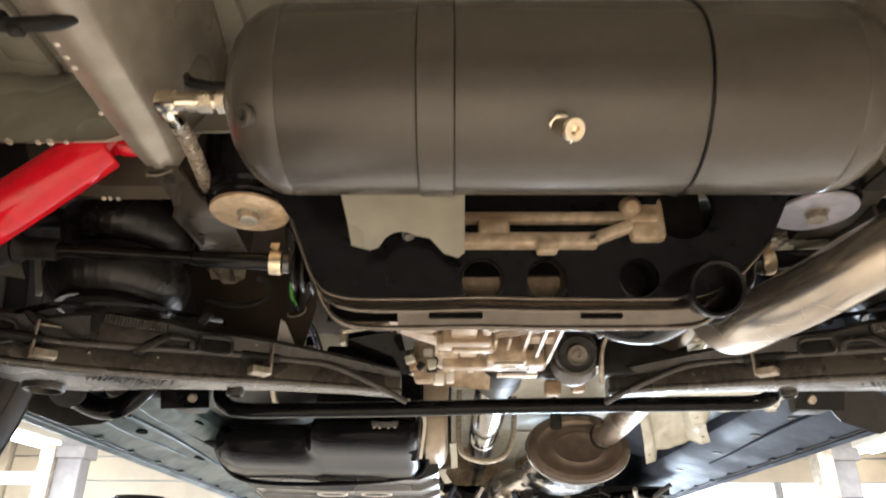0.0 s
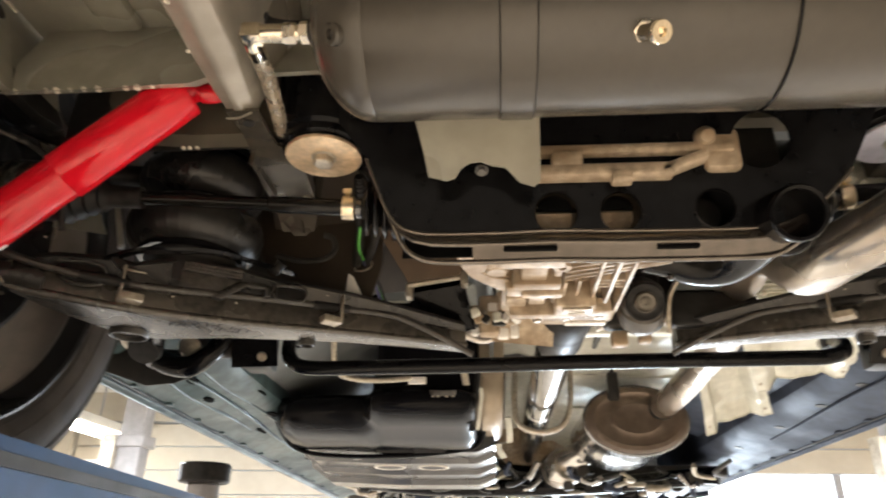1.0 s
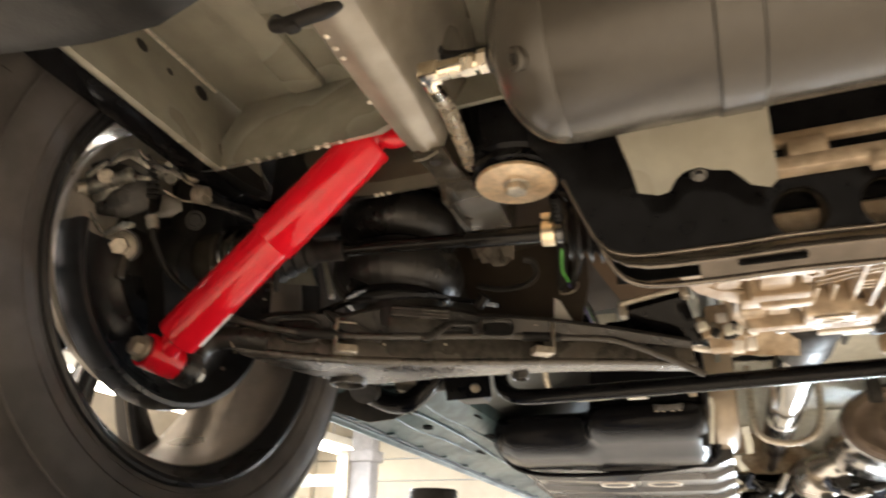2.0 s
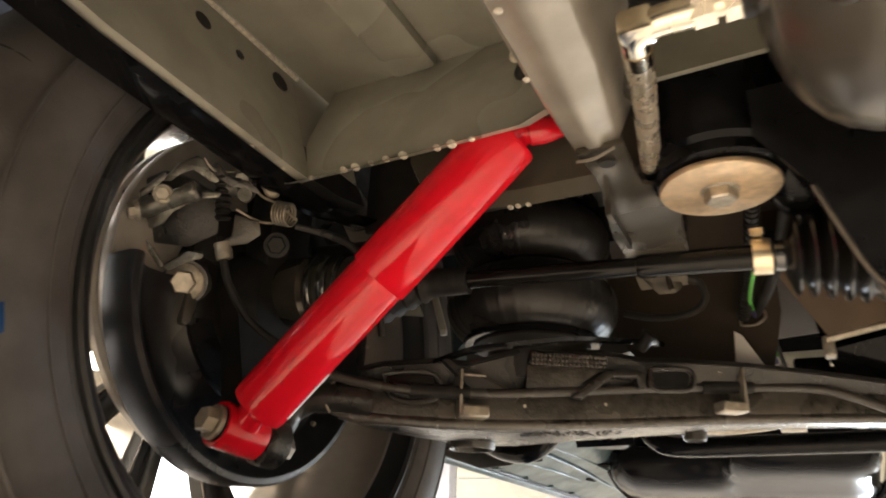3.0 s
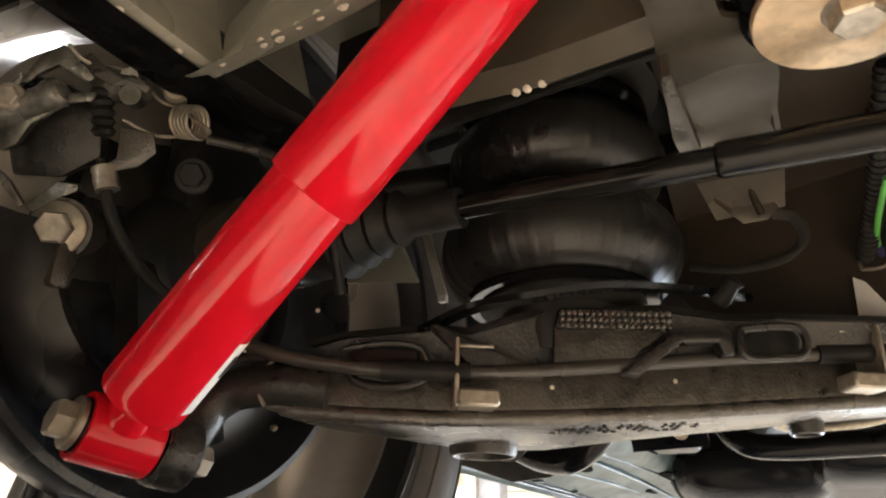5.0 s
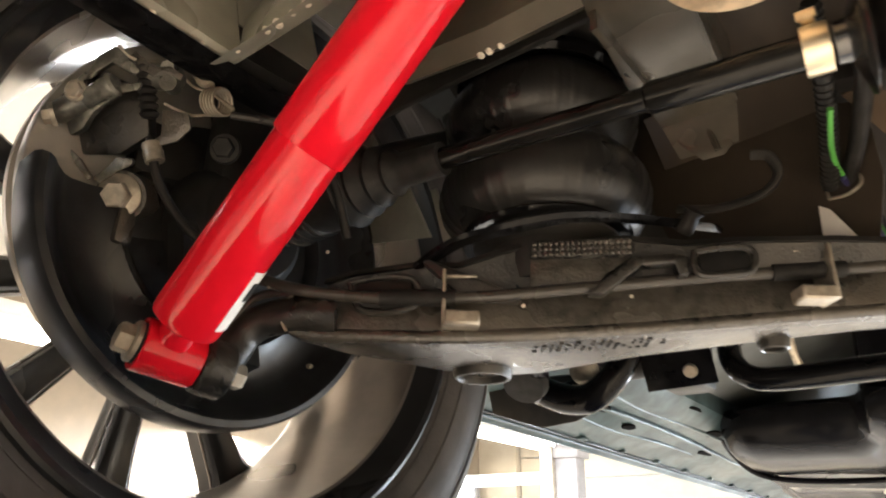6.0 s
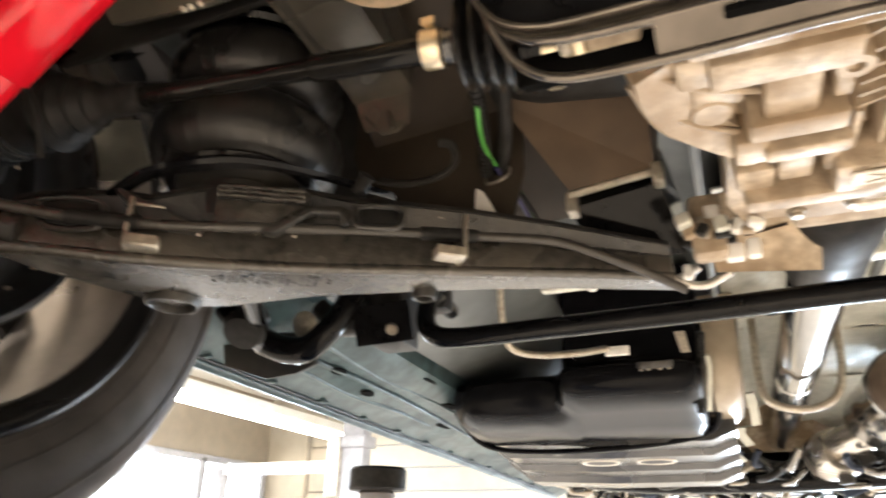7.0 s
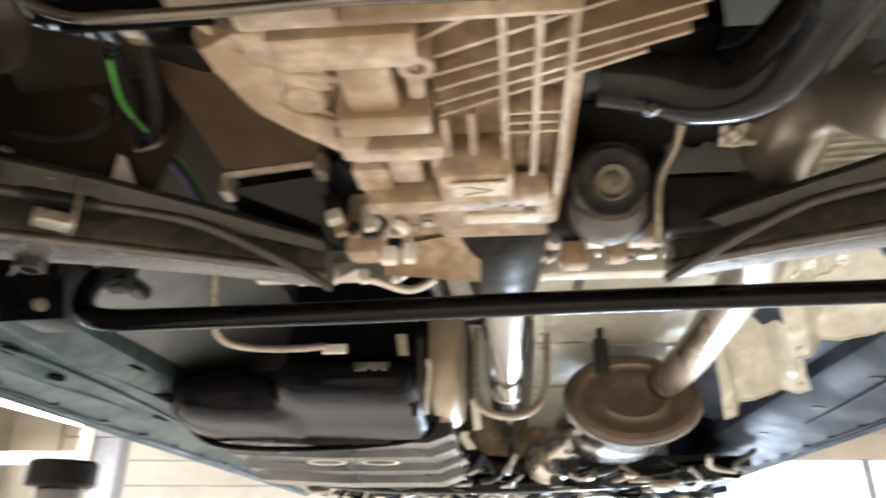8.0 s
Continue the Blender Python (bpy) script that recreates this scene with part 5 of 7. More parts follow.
def sway_bar():
    t = thing("sway_bar", (0, 1.12, 1.84), "black steel anti-roll bar", "anti-roll bar")
    L = [(-0.478, 1.30, 1.930), (-0.457, 1.20, 1.915), (-0.447, 1.150, 1.889), (-0.440, 1.128, 1.858), (-0.424, 1.121, 1.839), (-0.395, 1.120, 1.833), (-0.33, 1.120, 1.833)]
    R = [(0.34, 1.124, 1.846), (0.395, 1.125, 1.848), (0.425, 1.133, 1.858), (0.440, 1.158, 1.878), (0.455, 1.22, 1.90), (0.48, 1.30, 1.92)]
    part("bar", tube(L + [(-0.15, 1.121, 1.836), (0.0, 1.121, 1.840), (0.15, 1.122, 1.843)] + R, 0.0118, 24, 10), BLACK, t)
    part("bush_left", box((-0.460, 1.215, 1.920), (0.03, 0.03, 0.04), 0.006), RUBBER, t)
    part("bush_right", box((0.455, 1.22, 1.908), (0.03, 0.03, 0.04), 0.006), RUBBER, t)
    for s in (1, -1):
        SIDE[0] = s
        lk = thing("bar_bracket", (-0.49, 1.13, 1.86), "black folded steel bracket with a bolt hole", "bracket", "bar brackets")
        part("plate", plate([(-0.045, -0.022), (0.030, -0.020), (0.030, 0.028), (-0.045, 0.026)], 0.004, axis_m((-0.487, 1.122, 1.858), (0, -0.9, -0.42), (0, -0.42, 0.9))), BLACK, lk)
        part("bolt", lathe([(0, 0.0065), (0.006, 0.006), (0.0075, 0.004), (0.0075, 0), (0, 0)], axis_m((-0.481, 1.1215, 1.853), (0, -0.9, -0.42)), 18), BOLT, lk, "round bolt head")
        part("upright", box((-0.50, 1.16, 1.98), (0.05, 0.06, 0.28), 0.008), BLACK_DULL, lk)
    SIDE[0] = 1
    lk = thing("link_rod", (-0.62, 1.15, 1.86), "black link rod with rubber ends", "link rod")
    part("rod", tube([(-0.585, 0.98, 1.862), (-0.63, 1.06, 1.850), (-0.655, 1.11, 1.842), (-0.63, 1.165, 1.862), (-0.585, 1.20, 1.905), (-0.56, 1.22, 1.96)], 0.012, 16, 8), BLACK, lk)
    part("boot", lathe([(0, -0.028), (0.014, -0.028), (0.020, -0.018), (0.017, -0.012), (0.024, -0.004), (0.018, 0.002), (0.026, 0.010), (0.022, 0.020), (0, 0.022)], axis_m((-0.635, 1.045, 1.852), (0.1, -0.6, -0.75)), 28), RUBBER, lk, "black rubber boot")
    part("elbow", tube([(-0.72, 1.10, 1.900), (-0.690, 1.10, 1.874), (-0.655, 1.10, 1.850), (-0.620, 1.10, 1.834), (-0.588, 1.10, 1.832), (-0.560, 1.10, 1.850), (-0.540, 1.105, 1.880), (-0.53, 1.12, 1.92)], lambda k: 0.017 - 0.005 * max(0.0, k - 0.55), 20, 8), BLACK, lk, "glossy black bent tube")
    part("end_disc", lathe([(0, 0), (0.016, 0), (0.018, 0.004), (0.012, 0.008), (0, 0.008)], axis_m((-0.600, 1.115, 1.868), (0.1, -0.9, -0.4)), 28), BOLT, lk, "dull steel end disc")
    part("end_ring", lathe([(0.012, 0), (0.020, 0), (0.021, 0.006), (0.019, 0.016), (0.012, 0.016)], axis_m((-0.690, 1.095, 1.882), (0.6, 0.0, -0.7)), 28), DISC, lk, "bright crimp ring")
    part("bracket_arm", tube([(-0.60, 1.14, 1.90), (-0.57, 1.145, 1.872), (-0.53, 1.14, 1.872), (-0.51, 1.14, 1.90)], 0.013, 12, 8), BLACK_DULL, lk)
    part("connector", box((-0.545, 1.21, 1.885), (0.018, 0.014, 0.012), 0.003, Matrix.Rotation(0.6, 3, "Y")), DISC, lk, "pale plug connector")
    sh = thing("stone_guard", (0.56, 1.15, 1.88), "black plastic stone guard flap", "guard")
    part("flap", plate([(-0.09, 0.05), (0.0, 0.06), (0.11, -0.05), (0.06, -0.07), (0.0, -0.05)], 0.004, axis_m((0.54, 1.14, 1.872), (0, -0.9, -0.42), (0, -0.42, 0.9))), BLACK_DULL, sh)
    part("stay", box((0.50, 1.16, 1.97), (0.05, 0.05, 0.22), 0.008), BLACK_DULL, sh)


# ---- shock absorber and wheel ----
def shock_absorber():
    t = thing("shock_absorber", (-0.652, 0.636, 1.79), "glossy red telescopic shock absorber", "shock absorber")
    lo, hi = V(-0.6300, 0.6285, 1.8060), V(-0.4260, 0.6370, 2.0010)
    d = (hi - lo).normalized()
    L = (hi - lo).length
    m = axis_m(lo, d)
    part("body", lathe([(0, 0), (0.012, 0), (0.0205, 0.0004), (0.0224, 0.0016), (0.0231, 0.004), (0.0232, 0.008), (0.0232, 0.20), (0, 0.20)], m, 56), RED, t)
    part("dust_tube", lathe([(0.0234, 0.1375), (0.0248, 0.1370), (0.0254, 0.1378), (0.0254, L - 0.003), (0.0250, L - 0.001), (0.0244, L), (0.012, L + 0.001), (0, L + 0.001)], m, 56), RED, t)
    part("top_stem", lathe([(0, 0), (0.009, 0), (0.009, 0.010), (0, 0.010)], axis_m(hi, d), 24), RED, t)
    part("top_eye", lathe([(0, -0.004), (0.0095, -0.004), (0.0102, -0.002), (0.0102, 0.009), (0.0090, 0.010), (0.0090, 0.0115), (0.0104, 0.0125), (0.0108, 0.022), (0.0098, 0.028), (0.0070, 0.038), (0.0030, 0.046), (0, 0.047)], axis_m(hi + d * 0.008 + V(-0.004, 0.004, -0.002), (1.0, 0.28, 0.10)), 28), RED, t)
    eye = V(-0.6500, 0.6320, 1.7905)
    ax = V(0.18, 0.97, -0.16).normalized()
    part("neck", lathe([(0, -0.014), (0.0125, -0.014), (0.0115, -0.006), (0.0130, 0.001), (0, 0.001)], m, 24), RED, t)
    part("neck_weld", lathe([(0.0112, -0.004), (0.0138, -0.003), (0.0142, -0.0012), (0.0112, 0.0004)], m, 24), RED, t)
    part("lower_eye", lathe([(0.0, -0.0175), (0.0140, -0.0175), (0.0142, -0.0195), (0.0170, -0.0195), (0.0178, -0.0182), (0.0178, 0.0182), (0.0170, 0.0195), (0.0142, 0.0195), (0.0140, 0.0175), (0, 0.0175)], axis_m(eye, ax), 40), RED, t)
    part("eye_sleeve", lathe([(0, -0.0215), (0.010, -0.0215), (0.0130, -0.0205), (0.0138, -0.0175), (0, -0.0175)], axis_m(eye, ax), 28), RUBBER, t, "black rubber sleeve")
    part("bolt", hexbolt(eye - ax * 0.0235, -ax, 0.0098, 0.010, 0.0135), BOLT, t, "zinc hexagon bolt")
    # paper sticker with black marks, lying on the tube's front
    side = V(0.55, 0.75, -0.55)
    side = (side - d * side.dot(d)).normalized()
    q = d.cross(side)
    rows = []
    for k in range(7):
        a = math.radians(-26 + 52 * k / 6)
        n = side * math.cos(a) + q * math.sin(a)
        rows.append([lo + d * 0.012 + n * 0.0234, lo + d * 0.058 + n * 0.0234, lo + d * 0.058 + n * 0.0231, lo + d * 0.012 + n * 0.0231])
    st = part("sticker", loft(rows), WHITE, t, "white paper sticker")
    bars = []
    for h0, a0, h1, a1 in ((0.036, -14, 0.050, 4), (0.030, 2, 0.040, 14), (0.044, 8, 0.054, 18)):
        rr = []
        for k in range(4):
            a = math.radians(a0 + (a1 - a0) * k / 3)
            n = side * math.cos(a) + q * math.sin(a)
            rr.append([lo + d * h0 + n * 0.0237, lo + d * h1 + n * 0.0237, lo + d * h1 + n * 0.0235, lo + d * h0 + n * 0.0235])
        bars.append(loft(rr))
    part("mark_bar", merge(*bars), BLACK_DULL, st)


def wheel():
    t = thing("rear_wheel", (-0.76, 0.71, 1.573), "black tyre on a dark five-spoke alloy wheel", "wheel")
    c = (-0.76, 0.710, 1.903)
    m = axis_m(c, (-1, 0, 0))          # height grows outwards
    R = 0.330
    prof = [(0.222, -0.088), (0.232, -0.096), (0.245, -0.103), (0.265, -0.108), (0.285, -0.106), (0.303, -0.099), (0.316, -0.088), (0.326, -0.075), (R, -0.055), (R, -0.022), (R - 0.006, -0.020), (R - 0.006, -0.014), (R, -0.012),
            (R, 0.012), (R - 0.006, 0.014), (R - 0.006, 0.020), (R, 0.022), (R, 0.055), (0.326, 0.075), (0.300, 0.10), (0.265, 0.108), (0.232, 0.096), (0.222, 0.088), (0.215, 0.0)]
    tyre = part("tyre", lathe(prof + [prof[0]], m, 96), TYRE, t, "black rubber tyre")
    parts("sidewall_ring", [lathe([(r, -h), (r + 0.0015, -h - 0.0018), (r + 0.003, -h)], m, 96) for r, h in ((0.252, 0.1045), (0.290, 0.1052), (0.236, 0.098))], TYRE, tyre)
    for k in range(44):
        q = math.radians(360 * k / 44)
        e = lambda dq, r, h: m @ V(r * math.cos(q + dq), r * math.sin(q + dq), h)
        part("sipe", tube([e(0.0, 0.3015, -0.0985), e(0.012, 0.3130, -0.0895), e(0.020, 0.3215, -0.0800), e(0.024, 0.3272, -0.0700)], 0.0010, 6, 2), BLACK_DULL, tyre)
    # small blue slab added at the tyre for the tip of a lift upright
    part("blue_tip", slab([(-0.6535, 0.451, 1.842), (-0.6535, 0.452, 1.826), (-0.6535, 0.424, 1.800), (-0.6535, 0.417, 1.823)], (-0.004, 0, 0), 0.0005), LIFT_BLUE, tyre, "blue tip of the lift, set against the tyre")
    part("rim_lip", lathe([(0.2325, -0.0945), (0.2300, -0.0990), (0.2270, -0.1000), (0.2225, -0.0975), (0.2195, -0.0895), (0.2090, -0.0800), (0.2180, -0.0780), (0.2300, -0.0880), (0.2325, -0.0945)], m, 120), RIM_BLACK, t, "black rim lip")
    part("rim", lathe([(0.228, -0.088), (0.219, -0.086), (0.207, -0.078), (0.203, -0.060), (0.196, -0.02), (0.192, 0.02), (0.198, 0.06), (0.205, 0.078), (0.222, 0.095), (0.230, 0.096),
         (0.226, 0.088), (0.214, 0.07), (0.205, 0.03), (0.208, -0.03), (0.212, -0.07), (0.224, -0.086), (0.228, -0.088)], m, 96), RIM, t, "dark metallic rim barrel")
    for k in range(10):
        a = math.radians(36 * k + 21.5)
        tv = V(-math.sin(a), math.cos(a), 0)
        secs, edge = [], []
        for r, w, h, dep in ((0.050, 0.012, 0.050, 0.020), (0.080, 0.0125, 0.056, 0.024), (0.12, 0.014, 0.062, 0.028), (0.16, 0.0165, 0.066, 0.030), (0.190, 0.020, 0.066, 0.030), (0.207, 0.027, 0.062, 0.030)):
            p = V(r * math.cos(a), r * math.sin(a), h)
            secs.append([m @ (p + tv * u * w + V(0, 0, v * dep)) for u, v in ((-1, 0.25), (-0.72, 0.0), (-0.3, 0.12), (0.3, 0.12), (0.72, 0.0), (1, 0.25), (1, 0.9), (0.8, 1.0), (-0.8, 1.0), (-1, 0.9))])
            edge.append([(m @ (p + tv * u * w + V(0, 0, 0.22 * dep))) for u in (-0.99, 0.99)])
        sp = part("spoke", loft(secs), RIM_BLACK, t)
        for u in (0, 1):
            part("spoke_edge", tube([q[u] for q in edge], 0.0011, 6, 3), RIM, sp, "bright machined edge")
    part("hub", lathe([(0, 0.03), (0.075, 0.03), (0.078, 0.04), (0.070, 0.070), (0.03, 0.074), (0, 0.074)], m, 40), RIM_BLACK, t)


def brake():
    t = thing("disc_brake", (-0.72, 0.70, 1.76), "bright steel brake disc behind a black shield", "disc brake")
    c = (-0.73, 0.700, 1.915)
    m = axis_m(c, (-1, 0, 0))
    part("disc", lathe([(0.09, -0.006), (0.155, -0.008), (0.1595, -0.008), (0.1605, -0.006), (0.1605, 0.0015), (0.1555, 0.003), (0.1555, 0.011), (0.1605, 0.0125), (0.1605, 0.019), (0.1595, 0.021), (0.09, 0.021)], axis_m((-0.73, 0.700, 1.930), (-1, 0, 0)), 120), DISC, t)
    shield = lathe([(0, -0.016), (0.05, -0.018), (0.086, -0.015), (0.090, -0.021), (0.096, -0.023), (0.104, -0.018), (0.116, -0.014), (0.128, -0.013), (0.134, -0.016), (0.142, -0.025), (0.148, -0.034), (0.153, -0.038), (0.158, -0.037), (0.1605, -0.032), (0.1600, -0.006), (0.155, -0.004), (0.10, -0.008), (0, -0.010)], m, 96)
    gap = [f for f in shield.faces if 105 < math.degrees(math.atan2(f.calc_center_median().z - c[2], f.calc_center_median().y - c[1])) < 183 and (f.calc_center_median() - V(*c)).length > 0.075]
    bmesh.ops.delete(shield, geom=gap, context="FACES")
    part("dust_shield", shield, SATIN, t, "black pressed dust shield")
    for ang, r in ((222, 0.138), (208, 0.138), (250, 0.107)):
        p = m @ V(r * math.sin(math.radians(ang - 90)) * -1.0, r * math.cos(math.radians(ang - 90)) * 1.0, -0.017)
        part("shield_rivet", lathe([(0, 0.0035), (0.0028, 0.0028), (0.0042, 0.0005), (0.0042, -0.001), (0, -0.001)], axis_m(p, (1, 0, 0)), 14), BOLT, t, "small steel rivet")
    part("knuckle", lathe([(0, -0.055), (0.045, -0.055), (0.052, -0.048), (0.058, -0.03), (0.060, -0.014), (0, -0.014)], m, 40), BLACK_DULL, t)
    part("knuckle_arm", loft([[V(-0.700, 0.640 + a, 1.900), V(-0.680, 0.640 + a, 1.900), V(-0.665, 0.655 + a, 1.80), V(-0.69, 0.655 + a, 1.795)] for a in (0.0, 0.03, 0.06)]), BLACK_DULL, t)
    parts("knuckle_lug", [box((-0.722, 0.650, 1.915), (0.02, 0.07, 0.06), 0.008), box((-0.69, 0.69, 2.0), (0.035, 0.06, 0.12), 0.01), box((-0.722, 0.64, 1.965), (0.02, 0.06, 0.05), 0.008)], BLACK_DULL, t)
    kb = V(-0.708, 0.603, 1.911)
    v = V(0.62, -0.70, -0.36).normalized()
    part("bolt", hexbolt(kb, v, 0.0105, 0.008, 0.0165), BOLT, t, "zinc hexagon bolt with washer")
    part("bolt", hexbolt((-0.655, 0.650, 1.955), v, 0.0085, 0.007, 0.012), BLACK_DULL, t)
    part("bolt_boss", lathe([(0, -0.03), (0.020, -0.03), (0.019, -0.003), (0, -0.003)], axis_m(kb, v), 28), CAST, t)
    part("boss_web", box((-0.712, 0.612, 1.890), (0.016, 0.014, 0.03), 0.004), CAST, t)

    cal = thing("brake_caliper", (-0.70, 0.58, 1.98), "grey cast brake caliper with handbrake lever and spring", "brake caliper")
    W = V(-0.73, 0.48, 0.48)
    part("body", slab([(-0.748, 0.548, 1.975), (-0.729, 0.553, 1.987), (-0.706, 0.561, 1.996), (-0.685, 0.575, 1.989), (-0.668, 0.590, 1.978), (-0.674, 0.600, 1.948), (-0.698, 0.592, 1.937), (-0.724, 0.577, 1.939), (-0.753, 0.560, 1.944)], W * 0.04, 0.002), CAST_DARK, cal, "dark cast body")
    part("upper_arm", slab([(-0.700, 0.556, 1.983), (-0.684, 0.557, 1.998), (-0.671, 0.562, 2.003), (-0.663, 0.570, 1.995), (-0.657, 0.579, 1.981), (-0.665, 0.574, 1.983), (-0.676, 0.564, 1.992), (-0.688, 0.560, 1.987), (-0.694, 0.559, 1.982)], W * 0.012, 0.0015), CALIPER, cal)
    part("outer_claw", slab([(-0.738, 0.548, 1.966), (-0.728, 0.550, 1.972), (-0.716, 0.553, 1.980), (-0.700, 0.556, 1.991), (-0.700, 0.559, 1.987), (-0.715, 0.556, 1.974), (-0.729, 0.553, 1.964), (-0.739, 0.551, 1.958)], W * 0.014, 0.0015), CALIPER, cal)
    part("mid_bar", slab([(-0.713, 0.556, 1.955), (-0.701, 0.559, 1.963), (-0.678, 0.566, 1.974), (-0.672, 0.572, 1.968), (-0.693, 0.566, 1.957), (-0.702, 0.566, 1.947), (-0.712, 0.562, 1.943)], W * 0.016, 0.002), CALIPER, cal)
    part("rib", slab([(-0.672, 0.570, 1.974), (-0.655, 0.579, 1.974), (-0.658, 0.579, 1.969), (-0.671, 0.573, 1.968)], W * 0.008, 0.001), CALIPER, cal)
    part("hose_bracket", slab([(-0.660, 0.602, 1.944), (-0.655, 0.597, 1.961), (-0.638, 0.608, 1.957), (-0.638, 0.612, 1.946), (-0.650, 0.610, 1.939), (-0.669, 0.601, 1.936), (-0.673, 0.598, 1.938)], W * 0.005, 0.001), CAST, cal)
    part("lower_claw", slab([(-0.722, 0.568, 1.939), (-0.717, 0.575, 1.931), (-0.712, 0.583, 1.919), (-0.715, 0.582, 1.917), (-0.721, 0.575, 1.927), (-0.725, 0.569, 1.935)], W * 0.008, 0.001), CALIPER, cal)
    part("claw_arm", slab([(-0.716, 0.585, 1.920), (-0.705, 0.588, 1.926), (-0.695, 0.590, 1.933), (-0.684, 0.597, 1.931), (-0.685, 0.598, 1.927), (-0.697, 0.594, 1.924), (-0.712, 0.589, 1.916)], W * 0.010, 0.0015), CALIPER, cal)
    part("lever", slab([(-0.665, 0.569, 1.993), (-0.658, 0.571, 1.998), (-0.652, 0.578, 1.990), (-0.645, 0.584, 1.985), (-0.637, 0.588, 1.985), (-0.630, 0.595, 1.978), (-0.633, 0.595, 1.975), (-0.640, 0.589, 1.980), (-0.649, 0.584, 1.979), (-0.657, 0.578, 1.984)], W * 0.006, 0.001), CAST, cal, "dark curved lever")
    part("pin", lathe([(0, 0), (0.007, 0), (0.008, 0.003), (0.008, 0.010), (0.006, 0.012), (0, 0.012)], axis_m((-0.64, 0.62, 1.993), v), 20), BOLT, cal)
    part("pin", lathe([(0, 0), (0.006, 0), (0.006, 0.012), (0, 0.012)], axis_m((-0.649, 0.599, 1.979), v), 18), CALIPER, cal)
    part("cylinder", lathe([(0, -0.004), (0.007, -0.004), (0.0085, 0.0), (0.0085, 0.010), (0.0075, 0.012), (0.0075, 0.036), (0.009, 0.040), (0.009, 0.046), (0.007, 0.048), (0, 0.048)], axis_m((-0.712, 0.552, 1.958), (0.048, 0.018, 0.017)), 28), CALIPER, cal)
    parts("guide_boot", [lathe([(0, 0.0), (0.0052, 0.0), (0.0070, 0.0025), (0.0052, 0.0050), (0, 0.0052)], axis_m(V(-0.659, 0.580, 1.992) + V(-0.006, 0.014, -0.036) * (k / 7), (-0.006, 0.014, -0.036)), 18) for k in range(7)], RUBBER, cal, "ribbed rubber boot")
    part("knob", lathe([(0, 0), (0.008, 0), (0.0085, 0.003), (0.0085, 0.012), (0.006, 0.014), (0.006, 0.024), (0, 0.025)], axis_m((-0.661, 0.587, 1.985), (0.021, 0.013, -0.003)), 20), CALIPER, cal)
    part("link_pin", lathe([(0, 0), (0.0065, 0), (0.0065, 0.010), (0.005, 0.011), (0.005, 0.018), (0, 0.018)], axis_m((-0.659, 0.602, 1.998), (0.6, -0.6, -0.4)), 18), CALIPER, cal)
    part("bolt", hexbolt((-0.715, 0.548, 1.955), (-0.55, -0.75, -0.35), 0.0065, 0.006, 0.0085), BOLT, cal)
    part("bolt", hexbolt((-0.690, 0.551, 1.966), v, 0.0060, 0.005, 0.0080), BOLT, cal)
    part("bolt", hexbolt((-0.638, 0.612, 1.996), v, 0.0060, 0.005, 0.0080), BOLT, cal)
    coil = V(-0.623, 0.619, 1.966)
    cx = V(0.92, 0.20, -0.24).normalized()
    cm = axis_m(coil, cx)
    pts = [cm @ V(0.0095 * math.cos(2 * math.pi * k / 14), 0.0095 * math.sin(2 * math.pi * k / 14), -0.007 + 0.0030 * k / 14) for k in range(14 * 5 + 1)]
    sp = part("spring", tube(pts, 0.0011, 6, 1), BOLT, cal, "coiled steel spring")
    part("spring_arm", tube([pts[-1], V(-0.630, 0.616, 1.976), V(-0.641, 0.609, 1.982), V(-0.651, 0.599, 1.995), V(-0.656, 0.589, 1.998), V(-0.660, 0.572, 1.992), V(-0.661, 0.560, 1.997)], 0.0012, 8, 6), BOLT, sp)
    part("spring_arm", tube([pts[0], V(-0.633, 0.618, 1.959), V(-0.644, 0.611, 1.960), V(-0.656, 0.598, 1.967)], 0.0012, 8, 6), BOLT, sp)
    part("cable_end", tube([(-0.616, 0.628, 1.957), (-0.604, 0.639, 1.955), (-0.592, 0.648, 1.952)], 0.0026, 12, 4), CAST_DARK, cal)
    part("cable", tube([(-0.600, 0.642, 1.955), (-0.580, 0.665, 1.945), (-0.572, 0.69, 1.915), (-0.575, 0.71, 1.88)], 0.0034, 12, 8), RUBBER, cal)
    hs = thing("brake_hose", (-0.665, 0.61, 1.90), "black brake hose with a crimped steel end", "brake hose")
    part("hose", tube([(-0.671, 0.600, 1.945), (-0.669, 0.606, 1.925), (-0.669, 0.616, 1.908), (-0.664, 0.632, 1.888), (-0.655, 0.648, 1.874), (-0.640, 0.665, 1.862)], 0.0034, 14, 8), RUBBER, hs)
    part("crimp", lathe([(0, -0.007), (0.0068, -0.007), (0.0072, -0.005), (0.0066, -0.003), (0.0072, 0.0), (0.0068, 0.007), (0, 0.007)], axis_m((-0.668, 0.603, 1.933), (0.1, 0.35, -0.93)), 20), BOLT, hs, "crimped steel ferrule")


